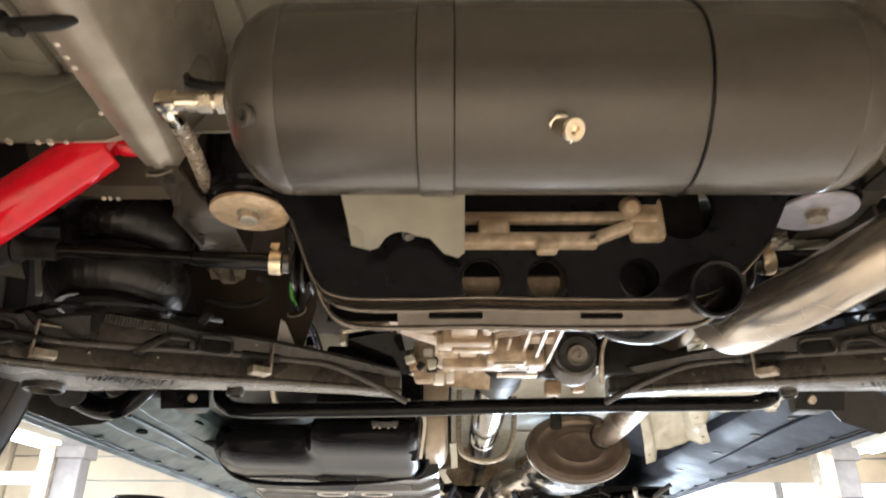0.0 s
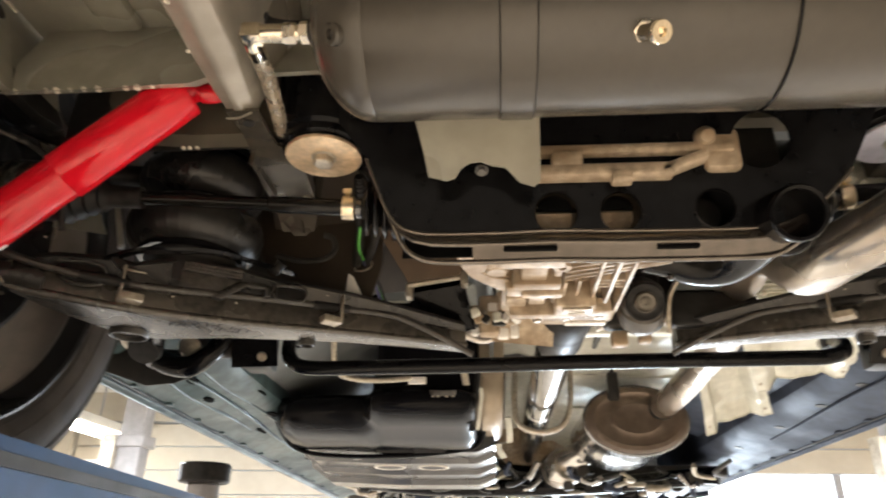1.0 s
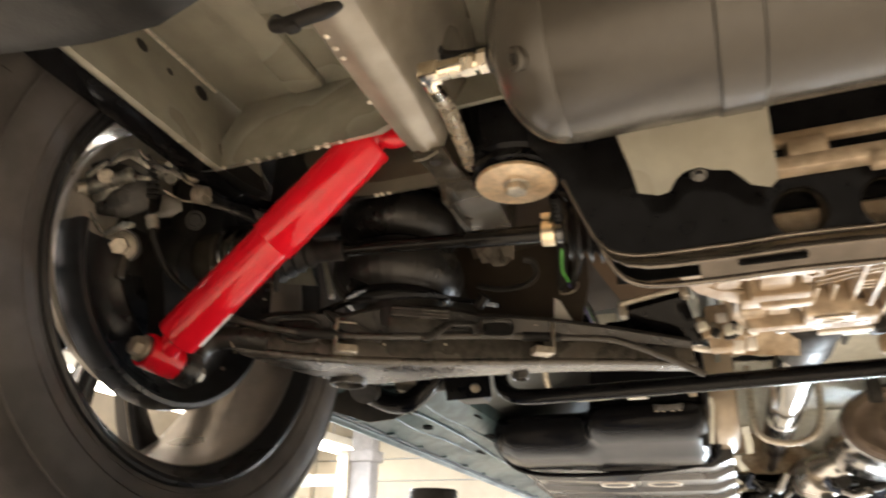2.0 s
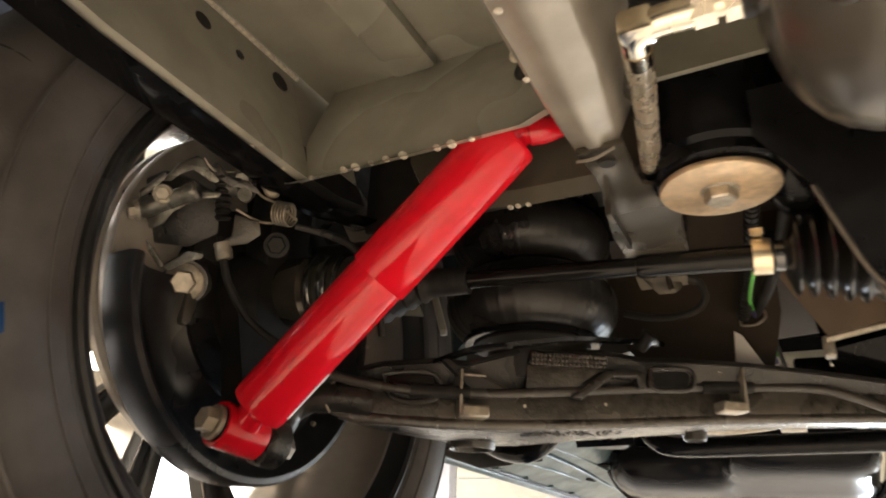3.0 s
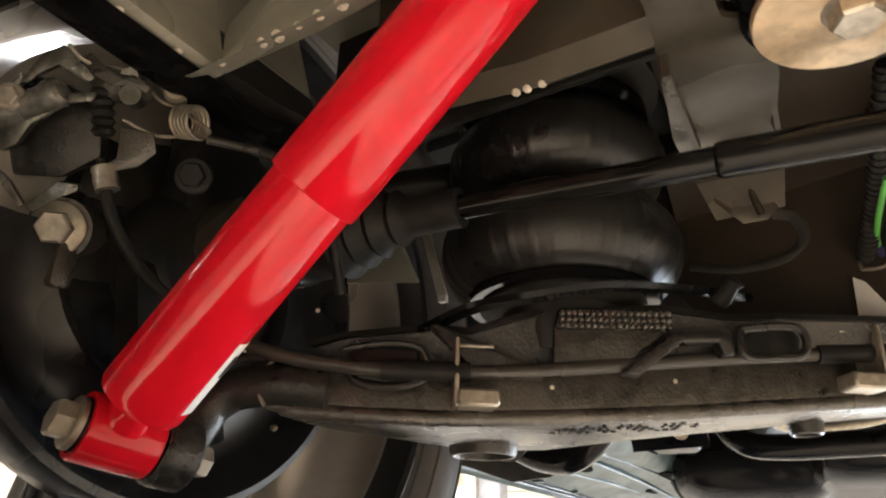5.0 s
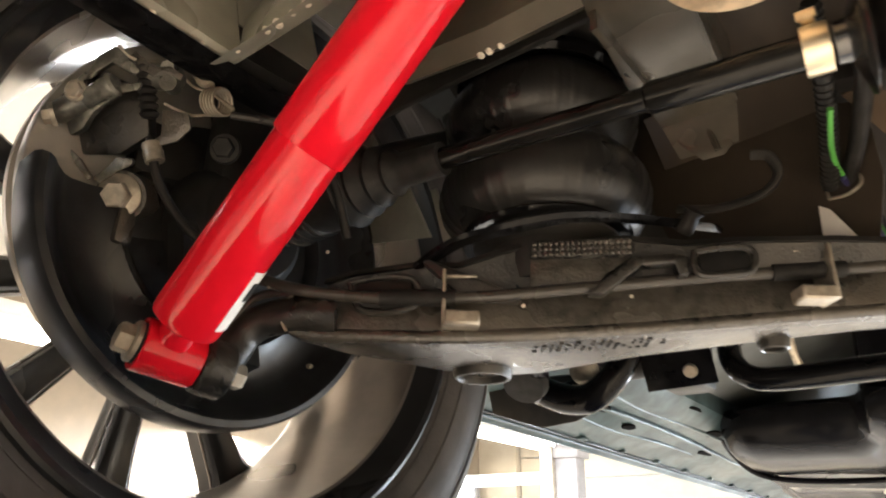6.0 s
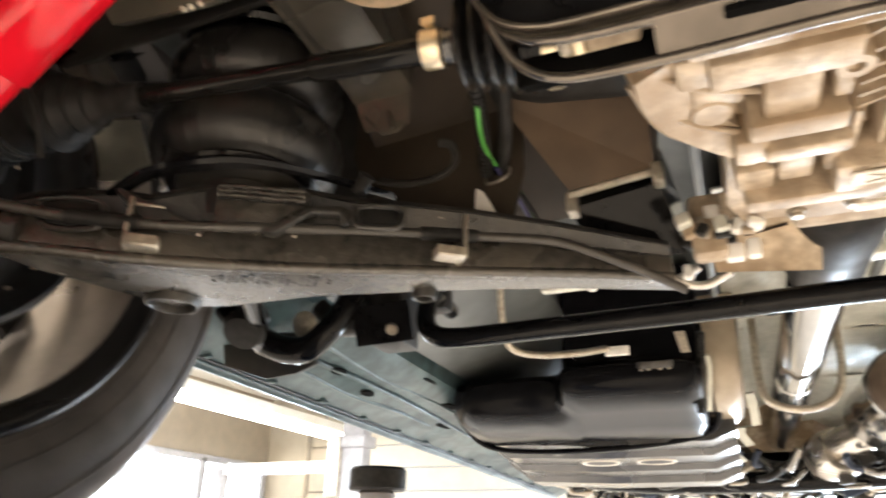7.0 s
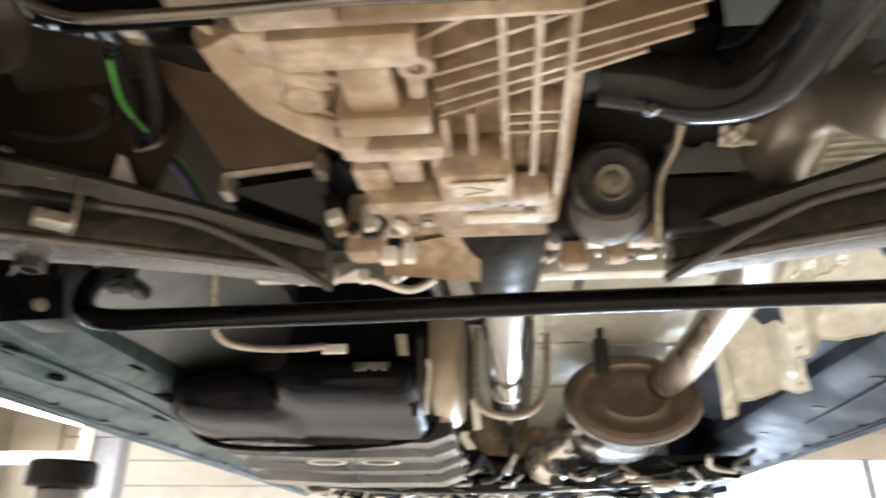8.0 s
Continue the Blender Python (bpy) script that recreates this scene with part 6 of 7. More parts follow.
# ---- wiring and boxes left of the gearbox ----
def wiring():
    t = thing("wiring_loom", (-0.27, 0.93, 1.93), "corrugated black cable conduits with a green wire", "cable loom")
    def conduit(pts, r):
        path = smooth_path(pts, 10)
        ob = part("conduit", tube(pts, r, 14, 8), RUBBER, t, "corrugated black conduit")
        part("corrugation", merge(*[lathe([(r - 0.0004, -0.0012), (r + 0.0012, -0.0006), (r + 0.0012, 0.0006), (r - 0.0004, 0.0012)], axis_m(path[k], path[k + 1] - path[k]), 14) for k in range(1, len(path) - 2)]), RUBBER, ob)
    conduit([(-0.272, 0.80, 1.992), (-0.281, 0.865, 1.970), (-0.290, 0.910, 1.953), (-0.300, 0.948, 1.936)], 0.0056)
    conduit([(-0.298, 0.962, 1.936), (-0.310, 0.995, 1.927), (-0.328, 1.030, 1.916), (-0.350, 1.052, 1.900)], 0.0056)
    part("branch", tube([(-0.245, 0.80, 1.990), (-0.258, 0.87, 1.970), (-0.276, 0.93, 1.953), (-0.292, 0.962, 1.940)], 0.0062, 14, 8), RUBBER, t)
    part("black_wire", tube([(-0.295, 0.950, 1.945), (-0.283, 0.985, 1.938), (-0.275, 1.02, 1.925), (-0.270, 1.06, 1.905)], 0.0022, 10, 8), RUBBER, t)
    part("green_wire", tube([(-0.281, 0.868, 1.955), (-0.289, 0.905, 1.944), (-0.290, 0.945, 1.943), (-0.284, 0.985, 1.942), (-0.280, 1.025, 1.935), (-0.276, 1.05, 1.92)], 0.0020, 10, 8), GREEN, t, "bright green wire")
    part("violet_wire", tube([(-0.290, 0.945, 1.940), (-0.287, 0.975, 1.936), (-0.283, 1.015, 1.929), (-0.278, 1.05, 1.912)], 0.0024, 10, 8), VIOLET, t, "dull violet wire")
    part("clamp", tube([(-0.303, 0.955, 1.930), (-0.290, 0.950, 1.928), (-0.280, 0.953, 1.936), (-0.282, 0.957, 1.948), (-0.294, 0.958, 1.952), (-0.303, 0.957, 1.944), (-0.303, 0.955, 1.930)], 0.0014, 8, 6), BOLT, t, "steel cable clamp")
    part("connector", merge(box((-0.245, 1.06, 1.905), (0.035, 0.03, 0.02), 0.004), box((-0.225, 1.075, 1.895), (0.02, 0.03, 0.025), 0.004)), BLACK, t)
    sensor = part("sensor", lathe([(0, 0), (0.0095, 0), (0.0105, 0.002), (0.0105, 0.016), (0.0075, 0.019), (0.0075, 0.030), (0, 0.031)], axis_m((-0.294, 1.075, 1.892), (0.02, 0.1, 1)), 24), DISC, t, "pale steel sensor body")
    part("sensor_cap", lathe([(0, 0.030), (0.0085, 0.030), (0.0085, 0.044), (0.006, 0.047), (0, 0.047)], axis_m((-0.294, 1.075, 1.892), (0.02, 0.1, 1)), 20), BLACK, sensor, "black plug cap")
    b = thing("control_box", (-0.2, 0.98, 1.95), "brown plastic control unit cover", "control box")
    part("cover", loft([[V(-0.275, 0.905, 1.985), V(-0.150, 0.925, 2.005), V(-0.148, 0.935, 2.04), V(-0.28, 0.91, 2.04)], [V(-0.228, 0.972, 1.917), V(-0.152, 0.990, 1.936), V(-0.145, 1.06, 2.03), V(-0.235, 1.04, 2.03)]]), BROWN, b)
    part("frame", merge(tube([(-0.230, 0.975, 1.914), (-0.152, 0.993, 1.934)], 0.004, 8), box((-0.228, 0.985, 1.908), (0.010, 0.02, 0.02), 0.002), box((-0.150, 0.995, 1.930), (0.010, 0.02, 0.02), 0.002)), BOLT, b)
    part("top_bar", box((-0.205, 0.905, 1.985), (0.15, 0.035, 0.016), 0.003, Matrix.Rotation(0.15, 3, "Y")), BLACK_DULL, b, "dark bar over the cover")
    part("lower_case", loft([[V(-0.232, 0.985, 1.905), V(-0.150, 1.00, 1.925), V(-0.150, 1.10, 2.02), V(-0.24, 1.09, 2.02)], [V(-0.215, 1.04, 1.872), V(-0.135, 1.05, 1.872), V(-0.135, 1.12, 1.96), V(-0.215, 1.12, 1.96)]]), BLACK, b)
    r = thing("rear_panel", (-0.3, 1.1, 2.0), "brownish pressed floor panel with slots", "floor panel", kind="structure")
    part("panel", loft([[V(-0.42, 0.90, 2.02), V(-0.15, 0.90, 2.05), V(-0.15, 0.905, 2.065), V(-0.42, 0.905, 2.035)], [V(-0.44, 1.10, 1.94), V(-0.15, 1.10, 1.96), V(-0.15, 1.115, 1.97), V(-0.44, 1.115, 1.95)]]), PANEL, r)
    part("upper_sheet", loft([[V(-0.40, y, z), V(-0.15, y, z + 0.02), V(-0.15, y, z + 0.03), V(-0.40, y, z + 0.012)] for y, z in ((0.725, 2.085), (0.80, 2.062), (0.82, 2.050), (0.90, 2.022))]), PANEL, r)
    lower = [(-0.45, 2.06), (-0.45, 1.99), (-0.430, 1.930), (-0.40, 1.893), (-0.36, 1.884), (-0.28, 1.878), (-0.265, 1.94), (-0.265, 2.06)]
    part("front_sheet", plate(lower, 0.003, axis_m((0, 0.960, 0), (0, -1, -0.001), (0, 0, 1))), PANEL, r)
    part("groove", tube([(-0.418, 0.955, 1.956), (-0.385, 0.955, 1.947), (-0.350, 0.955, 1.949), (-0.335, 0.955, 1.962), (-0.339, 0.955, 1.980), (-0.352, 0.955, 1.986)], 0.0062, 12, 8, flat=0.5), BODY_DARK, r, "dark pressed groove")
    part("sheet_hole", lathe([(0, 0.0012), (0.0052, 0.0012), (0.0052, 0), (0, 0)], axis_m((-0.383, 0.9565, 1.964), (0, -1, 0)), 16), BLACK_DULL, r, "dark hole")
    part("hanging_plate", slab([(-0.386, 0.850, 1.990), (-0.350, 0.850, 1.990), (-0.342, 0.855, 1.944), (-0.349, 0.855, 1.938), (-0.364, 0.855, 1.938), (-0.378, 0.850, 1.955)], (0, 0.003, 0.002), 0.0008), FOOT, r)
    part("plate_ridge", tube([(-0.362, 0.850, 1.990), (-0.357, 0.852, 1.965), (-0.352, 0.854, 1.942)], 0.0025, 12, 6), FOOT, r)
    part("seal_strip", slab([(-0.31, 0.945, 1.922), (-0.303, 0.945, 1.917), (-0.286, 0.945, 1.884), (-0.312, 0.945, 1.89)], (0, 0.002, 0.001), 0.0005), WHITE, r, "pale blue-white reflective strip")


# ---- exhaust and drive shaft ----
def exhaust():
    t = thing("exhaust", (0.25, 1.8, 1.8), "steel exhaust with an oval brown muffler", "exhaust")
    cx, cz = 0.240, 1.878

    def oval(y, w, h, n=40):
        return [V(cx + w * math.cos(2 * math.pi * k / n), y, cz + h * math.sin(2 * math.pi * k / n)) for k in range(n)]
    part("muffler_end", loft([oval(1.800, 0.030, 0.018), oval(1.796, 0.060, 0.036), oval(1.799, 0.064, 0.040), oval(1.799, 0.100, 0.060), oval(1.795, 0.106, 0.066), oval(1.797, 0.118, 0.076), oval(1.806, 0.127, 0.083), oval(1.815, 0.127, 0.083)]), MUFFLER, t, "brown heat-stained muffler end")
    part("muffler_shell", loft([oval(1.812, 0.129, 0.085), oval(1.818, 0.132, 0.088), oval(1.826, 0.130, 0.086), oval(1.98, 0.130, 0.086), oval(2.14, 0.130, 0.086), oval(2.17, 0.12, 0.075), oval(2.20, 0.07, 0.05)]), CHROME, t, "bright steel muffler shell")
    part("front_pipe", pipe([(0.18, 2.18, 1.86), (0.12, 2.32, 1.845), (0.09, 2.50, 1.84), (0.08, 2.9, 1.85)], 0.038), STEEL, t)
    part("catalyst", lathe([(0, 0), (0.045, 0), (0.060, 0.03), (0.060, 0.17), (0.045, 0.20), (0, 0.20)], axis_m((0.12, 2.32, 1.83), (-0.15, 1, 0)), 36), STEEL, t)
    part("outlet_pipe", pipe([(0.300, 1.81, 1.905), (0.316, 1.66, 1.918), (0.320, 1.52, 1.930), (0.312, 1.38, 1.930), (0.298, 1.25, 1.929), (0.265, 1.14, 1.920), (0.243, 1.06, 1.917), (0.239, 0.98, 1.930), (0.243, 0.935, 1.936), (0.252, 0.900, 1.922), (0.258, 0.872, 1.894), (0.260, 0.835, 1.874), (0.265, 0.77, 1.868), (0.291, 0.705, 1.873), (0.330, 0.64, 1.888), (0.42, 0.56, 1.920), (0.56, 0.46, 1.965)], 0.0310, seg=32, res=14), STEEL, t, "brushed steel tail pipe")
    part("pipe_collar", lathe([(0.026, -0.004), (0.032, -0.004), (0.032, 0.010), (0.026, 0.012)], axis_m((0.301, 1.80, 1.9055), (0.15, -1, 0.06)), 32), BLACK_DULL, t)
    part("hanger", merge(box((0.185, 1.785, 1.955), (0.028, 0.02, 0.07), 0.005), tube([(0.185, 1.78, 1.985), (0.185, 1.77, 2.06)], 0.006, 10)), BLACK_DULL, t, "black rubber hanger")

    d = thing("drive_shaft", (0.005, 2.0, 1.89), "bright steel propeller shaft tube", "drive shaft")
    ax = axis_m((0.006, 1.05, 1.925), (-0.002, 1, -0.016))
    part("tube", lathe([(0, 0.22), (0.034, 0.22), (0.036, 0.23), (0.036, 1.20), (0.033, 1.22), (0.033, 1.70), (0, 1.70)], ax, 40), CHROME, d)
    part("coupling", lathe([(0, 0.0), (0.034, 0.0), (0.046, 0.02), (0.046, 0.10), (0.043, 0.13), (0.043, 0.20), (0.036, 0.235), (0, 0.235)], ax, 40), RUBBER, d, "black shaft coupling")
    part("weld_ring", lathe([(0.036, 0.78), (0.0368, 0.784), (0.0368, 0.79), (0.036, 0.794)], ax, 40), STEEL, d)
    part("yoke", merge(lathe([(0, 1.70), (0.034, 1.70), (0.036, 1.74), (0, 1.76)], ax, 28), box((0.003, 2.82, 1.895), (0.09, 0.05, 0.05), 0.01)), CALIPER, d)
    part("guard_loop", tube([(-0.055, 1.80, 2.02), (-0.058, 1.80, 1.90), (-0.045, 1.80, 1.860), (0.005, 1.80, 1.845), (0.055, 1.80, 1.860), (0.078, 1.80, 1.91), (0.085, 1.80, 2.02)], 0.007, 12, 8), BOLT, d, "grey safety loop")


def heat_shields():
    def sheet(pts, name, label, bulge=0.02, n=24, corr=0.0, dimple=0.0, fold=0.0):
        a, b, c, d = [V(*p) for p in pts]
        secs = []
        bm = bmesh.new()
        grid = []
        nrm = (b - a).cross(d - a).normalized()
        for i in range(n + 1):
            row = []
            for j in range(n + 1):
                u, v = i / n, j / n
                p = a.lerp(b, u).lerp(d.lerp(c, u), v)
                p += nrm * (bulge * math.sin(math.pi * u) * math.sin(math.pi * v) + 0.004 * math.sin(9 * u + 3) * math.sin(11 * v) + 0.002 * math.sin(23 * u + 5 * v) * math.sin(17 * v + 2 * u)
                            + fold * max(0.0, min(1.0, (0.5 - abs(u - 0.5)) * 9 - 1.2)) + 0.3 * fold * max(0.0, min(1.0, (v - 0.72) * 12))
                            + corr * math.sin(2 * math.pi * 11 * v) + dimple * math.sin(2 * math.pi * 10 * u) * math.sin(2 * math.pi * 8 * v))
                row.append(bm.verts.new(p))
            grid.append(row)
        for i in range(n):
            for j in range(n):
                bm.faces.new((grid[i][j], grid[i + 1][j], grid[i + 1][j + 1], grid[i][j + 1]))
        ext = bmesh.ops.extrude_face_region(bm, geom=bm.faces[:])
        for v in [g for g in ext["geom"] if isinstance(g, bmesh.types.BMVert)]:
            v.co += nrm * 0.003
        bmesh.ops.recalc_face_normals(bm, faces=bm.faces)
        rim = [grid[i][0].co.copy() for i in range(n + 1)] + [grid[n][j].co.copy() for j in range(1, n + 1)] + [grid[i][n].co.copy() for i in range(n - 1, -1, -1)] + [grid[0][j].co.copy() for j in range(n - 1, -1, -1)]
        spots = [grid[int(n * u)][int(n * v)].co.copy() for u, v in ((0.06, 0.1), (0.94, 0.1), (0.06, 0.9), (0.94, 0.9))]
        ob = solo(name, bm, SHIELD, label, "heat shield", "heat shields")
        part("rolled_edge", tube(rim, 0.0022, 6, 1), SHIELD, ob)
        for q in spots:
            part("rivet", lathe([(0, 0.003), (0.003, 0.002), (0.005, 0), (0.005, -0.002), (0, -0.002)], axis_m(q - nrm * 0.0005, -nrm), 12), BOLT, ob, "small steel rivet")
        return ob
    sheet([(0.37, 1.70, 2.00), (0.50, 1.70, 2.03), (0.60, 1.88, 1.90), (0.43, 1.88, 1.845)], "heat_shield", "crumpled foil heat shield beside the muffler", 0.01, 40, 0.0, 0.0, 0.03)
    sheet([(0.345, 1.33, 1.985), (0.60, 1.30, 1.985), (0.64, 1.56, 1.915), (0.452, 1.57, 1.885)], "heat_shield", "crumpled foil heat shield beside the sill", 0.012, 40, 0.0, 0.0, 0.025)
    sheet([(0.365, 1.20, 1.965), (0.43, 1.19, 1.975), (0.44, 1.34, 1.955), (0.38, 1.35, 1.945)], "heat_shield", "dimpled foil heat shield above the stabiliser bar", 0.004, 60, 0.0, 0.0014)
    sheet([(0.05, 1.45, 2.04), (0.44, 1.45, 2.04), (0.40, 1.84, 1.99), (0.06, 1.84, 2.0)], "heat_shield", "cream foil heat shield above the muffler", 0.01)
    sheet([(-0.10, 1.30, 2.06), (0.12, 1.30, 2.06), (0.12, 1.9, 2.07), (-0.10, 1.9, 2.07)], "heat_shield", "foil lining in the shaft tunnel", 0.03)
    sheet([(0.06, 1.85, 2.0), (0.42, 1.85, 1.992), (0.44, 2.22, 1.988), (0.06, 2.22, 1.99)], "heat_shield", "cream foil heat shield over the muffler shell", 0.006)
    sheet([(0.06, 2.23, 1.99), (0.45, 2.23, 1.988), (0.48, 2.90, 1.91), (0.06, 2.90, 1.915)], "heat_shield", "cream foil heat shield over the front pipe", 0.012, 30)
    sheet([(-0.075, 1.91, 2.06), (0.055, 1.91, 2.05), (0.055, 2.80, 1.975), (-0.075, 2.80, 1.975)], "heat_shield", "foil lining further along the shaft tunnel", 0.010)
    sheet([(0.280, 0.805, 2.014), (0.42, 0.805, 2.018), (0.41, 0.79, 1.962), (0.285, 0.79, 1.948)], "heat_shield", "dimpled foil shield above the tail pipe", 0.006, 60, 0.0, 0.0016)
    sheet([(0.327, 1.06, 2.000), (0.45, 1.06, 2.005), (0.42, 1.10, 1.940), (0.300, 1.10, 1.935)], "heat_shield", "corrugated foil shield above the tail pipe", 0.006, 60, 0.0028)
    sheet([(0.190, 0.965, 1.952), (0.236, 0.965, 1.956), (0.230, 0.975, 1.922), (0.186, 0.975, 1.924)], "heat_shield", "dimpled foil patch beside the tail pipe", 0.003, 60, 0.0, 0.0012)


def fuel_tank():
    t = thing("fuel_tank", (-0.4, 1.85, 1.8), "glossy black plastic fuel tank with a seam", "fuel tank")
    # low lobe towards the sill, taller lobe with a shelf towards the tunnel
    low = [(1.95, 1.930), (1.76, 1.922), (1.690, 1.914), (1.672, 1.900), (1.670, 1.880), (1.678, 1.856), (1.698, 1.836), (1.745, 1.823), (1.820, 1.815), (1.870, 1.812)]
    tall = [(1.66, 2.100), (1.645, 1.950), (1.636, 1.918), (1.608, 1.910), (1.598, 1.895), (1.600, 1.872), (1.622, 1.853), (1.735, 1.846), (1.800, 1.828), (1.870, 1.813)]
    secs = []
    for x, w, dy, dz in ((-0.660, 0, 0.120, 0.030), (-0.650, 0, 0.075, 0.016), (-0.630, 0, 0.035, 0.006), (-0.590, 0, 0.012, 0.0), (-0.53, 0, 0.0, 0.0), (-0.46, 0, 0.0, 0.0), (-0.425, 0.0, 0.002, 0.0), (-0.412, 0.25, 0.010, 0.0), (-0.400, 0.75, 0.020, 0.0), (-0.388, 1, 0.012, 0.0),
                         (-0.36, 1, 0.004, 0.0), (-0.28, 1, 0.0, 0.0), (-0.21, 1, 0.004, 0.0), (-0.178, 1, 0.012, 0.002), (-0.160, 1, 0.030, 0.008), (-0.150, 1, 0.060, 0.024)):
        row = [V(x, (ya * (1 - w) + yb * w) + dy * (k > 1), (za * (1 - w) + zb * w) + dz * (k > 3)) for k, ((ya, za), (yb, zb)) in enumerate(zip(low, tall))]
        secs.append(row + [V(x, 2.05, row[-1].z + 0.02), V(x, 2.05, row[0].z)])
    part("shell", loft(secs), FUEL, t, angle=70)
    cap = part("cap_ring", lathe([(0.020, 0), (0.027, 0.0), (0.030, 0.004), (0.030, 0.012), (0.020, 0.012)], axis_m((-0.225, 1.606, 1.894), (0, -0.25, 0.97)), 36), HOSE, t, "dull ring of the sender cap")
    for k in range(8):
        q = 0.4 + math.pi * k / 4
        part("stud", lathe([(0, 0), (0.003, 0), (0.003, -0.003), (0, -0.003)], axis_m((-0.225 + 0.025 * math.cos(q), 1.606 + 0.025 * math.sin(q), 1.894 + 0.006 * math.sin(q)), (0, -0.25, 0.97)), 10), BOLT, cap)
    part("tank_label", slab([(-0.190, 1.632, 1.962), (-0.172, 1.632, 1.962), (-0.166, 1.622, 1.921), (-0.181, 1.622, 1.921)], (0, 0.003, 0.001), 0.0005), WELD, t, "pale label strip")
    ribs = [(0.0, 0.0)] + [q for k in range(27) for q in ((0.0045, 0.006 * k), (0.0075, 0.006 * k + 0.002), (0.0075, 0.006 * k + 0.004))] + [(0.0, 0.163)]
    part("ribbed_hose", lathe(ribs, axis_m((-0.146, 1.625, 1.955), (-0.02, 0.11, -0.117)), 14), BLACK_DULL, t, "ribbed black hose")
    part("seam", tube([(-0.672, 1.78, 1.905), (-0.665, 1.86, 1.850), (-0.62, 1.90, 1.812), (-0.50, 1.91, 1.800), (-0.30, 1.91, 1.805), (-0.16, 1.89, 1.825), (-0.135, 1.84, 1.87)], 0.006, 10, 8), FUEL, t)
    part("filler_hose", tube([(-0.44, 1.42, 2.02), (-0.445, 1.45, 1.945), (-0.435, 1.47, 1.912), (-0.40, 1.50, 1.906), (-0.34, 1.54, 1.914), (-0.295, 1.56, 1.923)], 0.006, 12, 8), BOLT, t, "grey breather pipe")
    part("hose_tag", box((-0.280, 1.562, 1.918), (0.040, 0.008, 0.016), 0.002), WHITE, t, "pale paper tag")
    part("strap", loft([[V(x - 0.004, y, z), V(x + 0.004, y, z), V(x + 0.004, y + 0.003, z + 0.004), V(x - 0.004, y + 0.003, z + 0.004)] for x, y, z in ((-0.142, 1.715, 1.935), (-0.140, 1.725, 1.918), (-0.147, 1.755, 1.875), (-0.152, 1.79, 1.848))]), SHIELD, t, "bright steel strap")
    c = thing("tunnel_box", (-0.115, 1.85, 1.86), "beige folded sheet cover beside the fuel tank", "cover")
    part("cover", loft([[V(-0.146, y, 2.06), V(-0.146, y, z + 0.008), V(-0.140, y, z), V(-0.108, y, z + 0.001), V(-0.092, y, z + 0.014), V(-0.086, y, z + 0.040), V(-0.084, y, 2.06)] for y, z in ((1.745, 1.945), (1.750, 1.915), (1.765, 1.888), (1.80, 1.866), (1.86, 1.853), (1.95, 1.846))]), TAN, c)
    zig = [(-0.074, 2.00, 1.915), (-0.070, 2.03, 1.890), (-0.069, 2.06, 1.857), (-0.100, 2.075, 1.856), (-0.102, 2.09, 1.842), (-0.086, 2.12, 1.822), (-0.118, 2.13, 1.820), (-0.120, 2.15, 1.806), (-0.106, 2.18, 1.795), (-0.124, 2.19, 1.790), (-0.120, 2.22, 1.772)]
    part("folded_foil", loft([[V(x - 0.008, y, z), V(x + 0.010, y, z + 0.003), V(x + 0.010, y + 0.003, z + 0.006), V(x - 0.008, y + 0.003, z + 0.004)] for x, y, z in zig]), SHIELD, c, "bright zigzag foil edge")
    p = thing("belly_panel", (-0.4, 2.05, 1.77), "smooth grey belly panel with oval recesses", "belly panel")
    secs = []
    for y, z in ((1.90, 1.808), (1.96, 1.800), (1.97, 1.788), (2.06, 1.782), (2.07, 1.770), (2.16, 1.766), (2.17, 1.752), (2.26, 1.748), (2.30, 1.78)):
        secs.append([V(-0.66, y, z + 0.05), V(-0.60, y, z + 0.008), V(-0.40, y, z), V(-0.16, y, z + 0.002), V(-0.11, y, z + 0.02), V(-0.11, y, z + 0.05), V(-0.40, y, z + 0.04)])
    part("panel", loft(secs), BELLY, p)
    for x in (-0.40, -0.28):
        part("recess", lathe([(0.034, 0.001), (0.040, 0.003), (0.043, 0.001), (0.043, -0.002), (0.034, -0.002)], axis_m((x, 2.015, 1.785), (0, -0.10, -0.99)) @ Matrix.Diagonal((1.0, 0.6, 1, 1)), 28), DISC, p)
        part("recess_floor", lathe([(0, 0.0015), (0.034, 0.0015), (0.034, 0), (0, 0)], axis_m((x, 2.015, 1.785), (0, -0.10, -0.99)) @ Matrix.Diagonal((1.0, 0.6, 1, 1)), 28), BLACK_DULL, p)


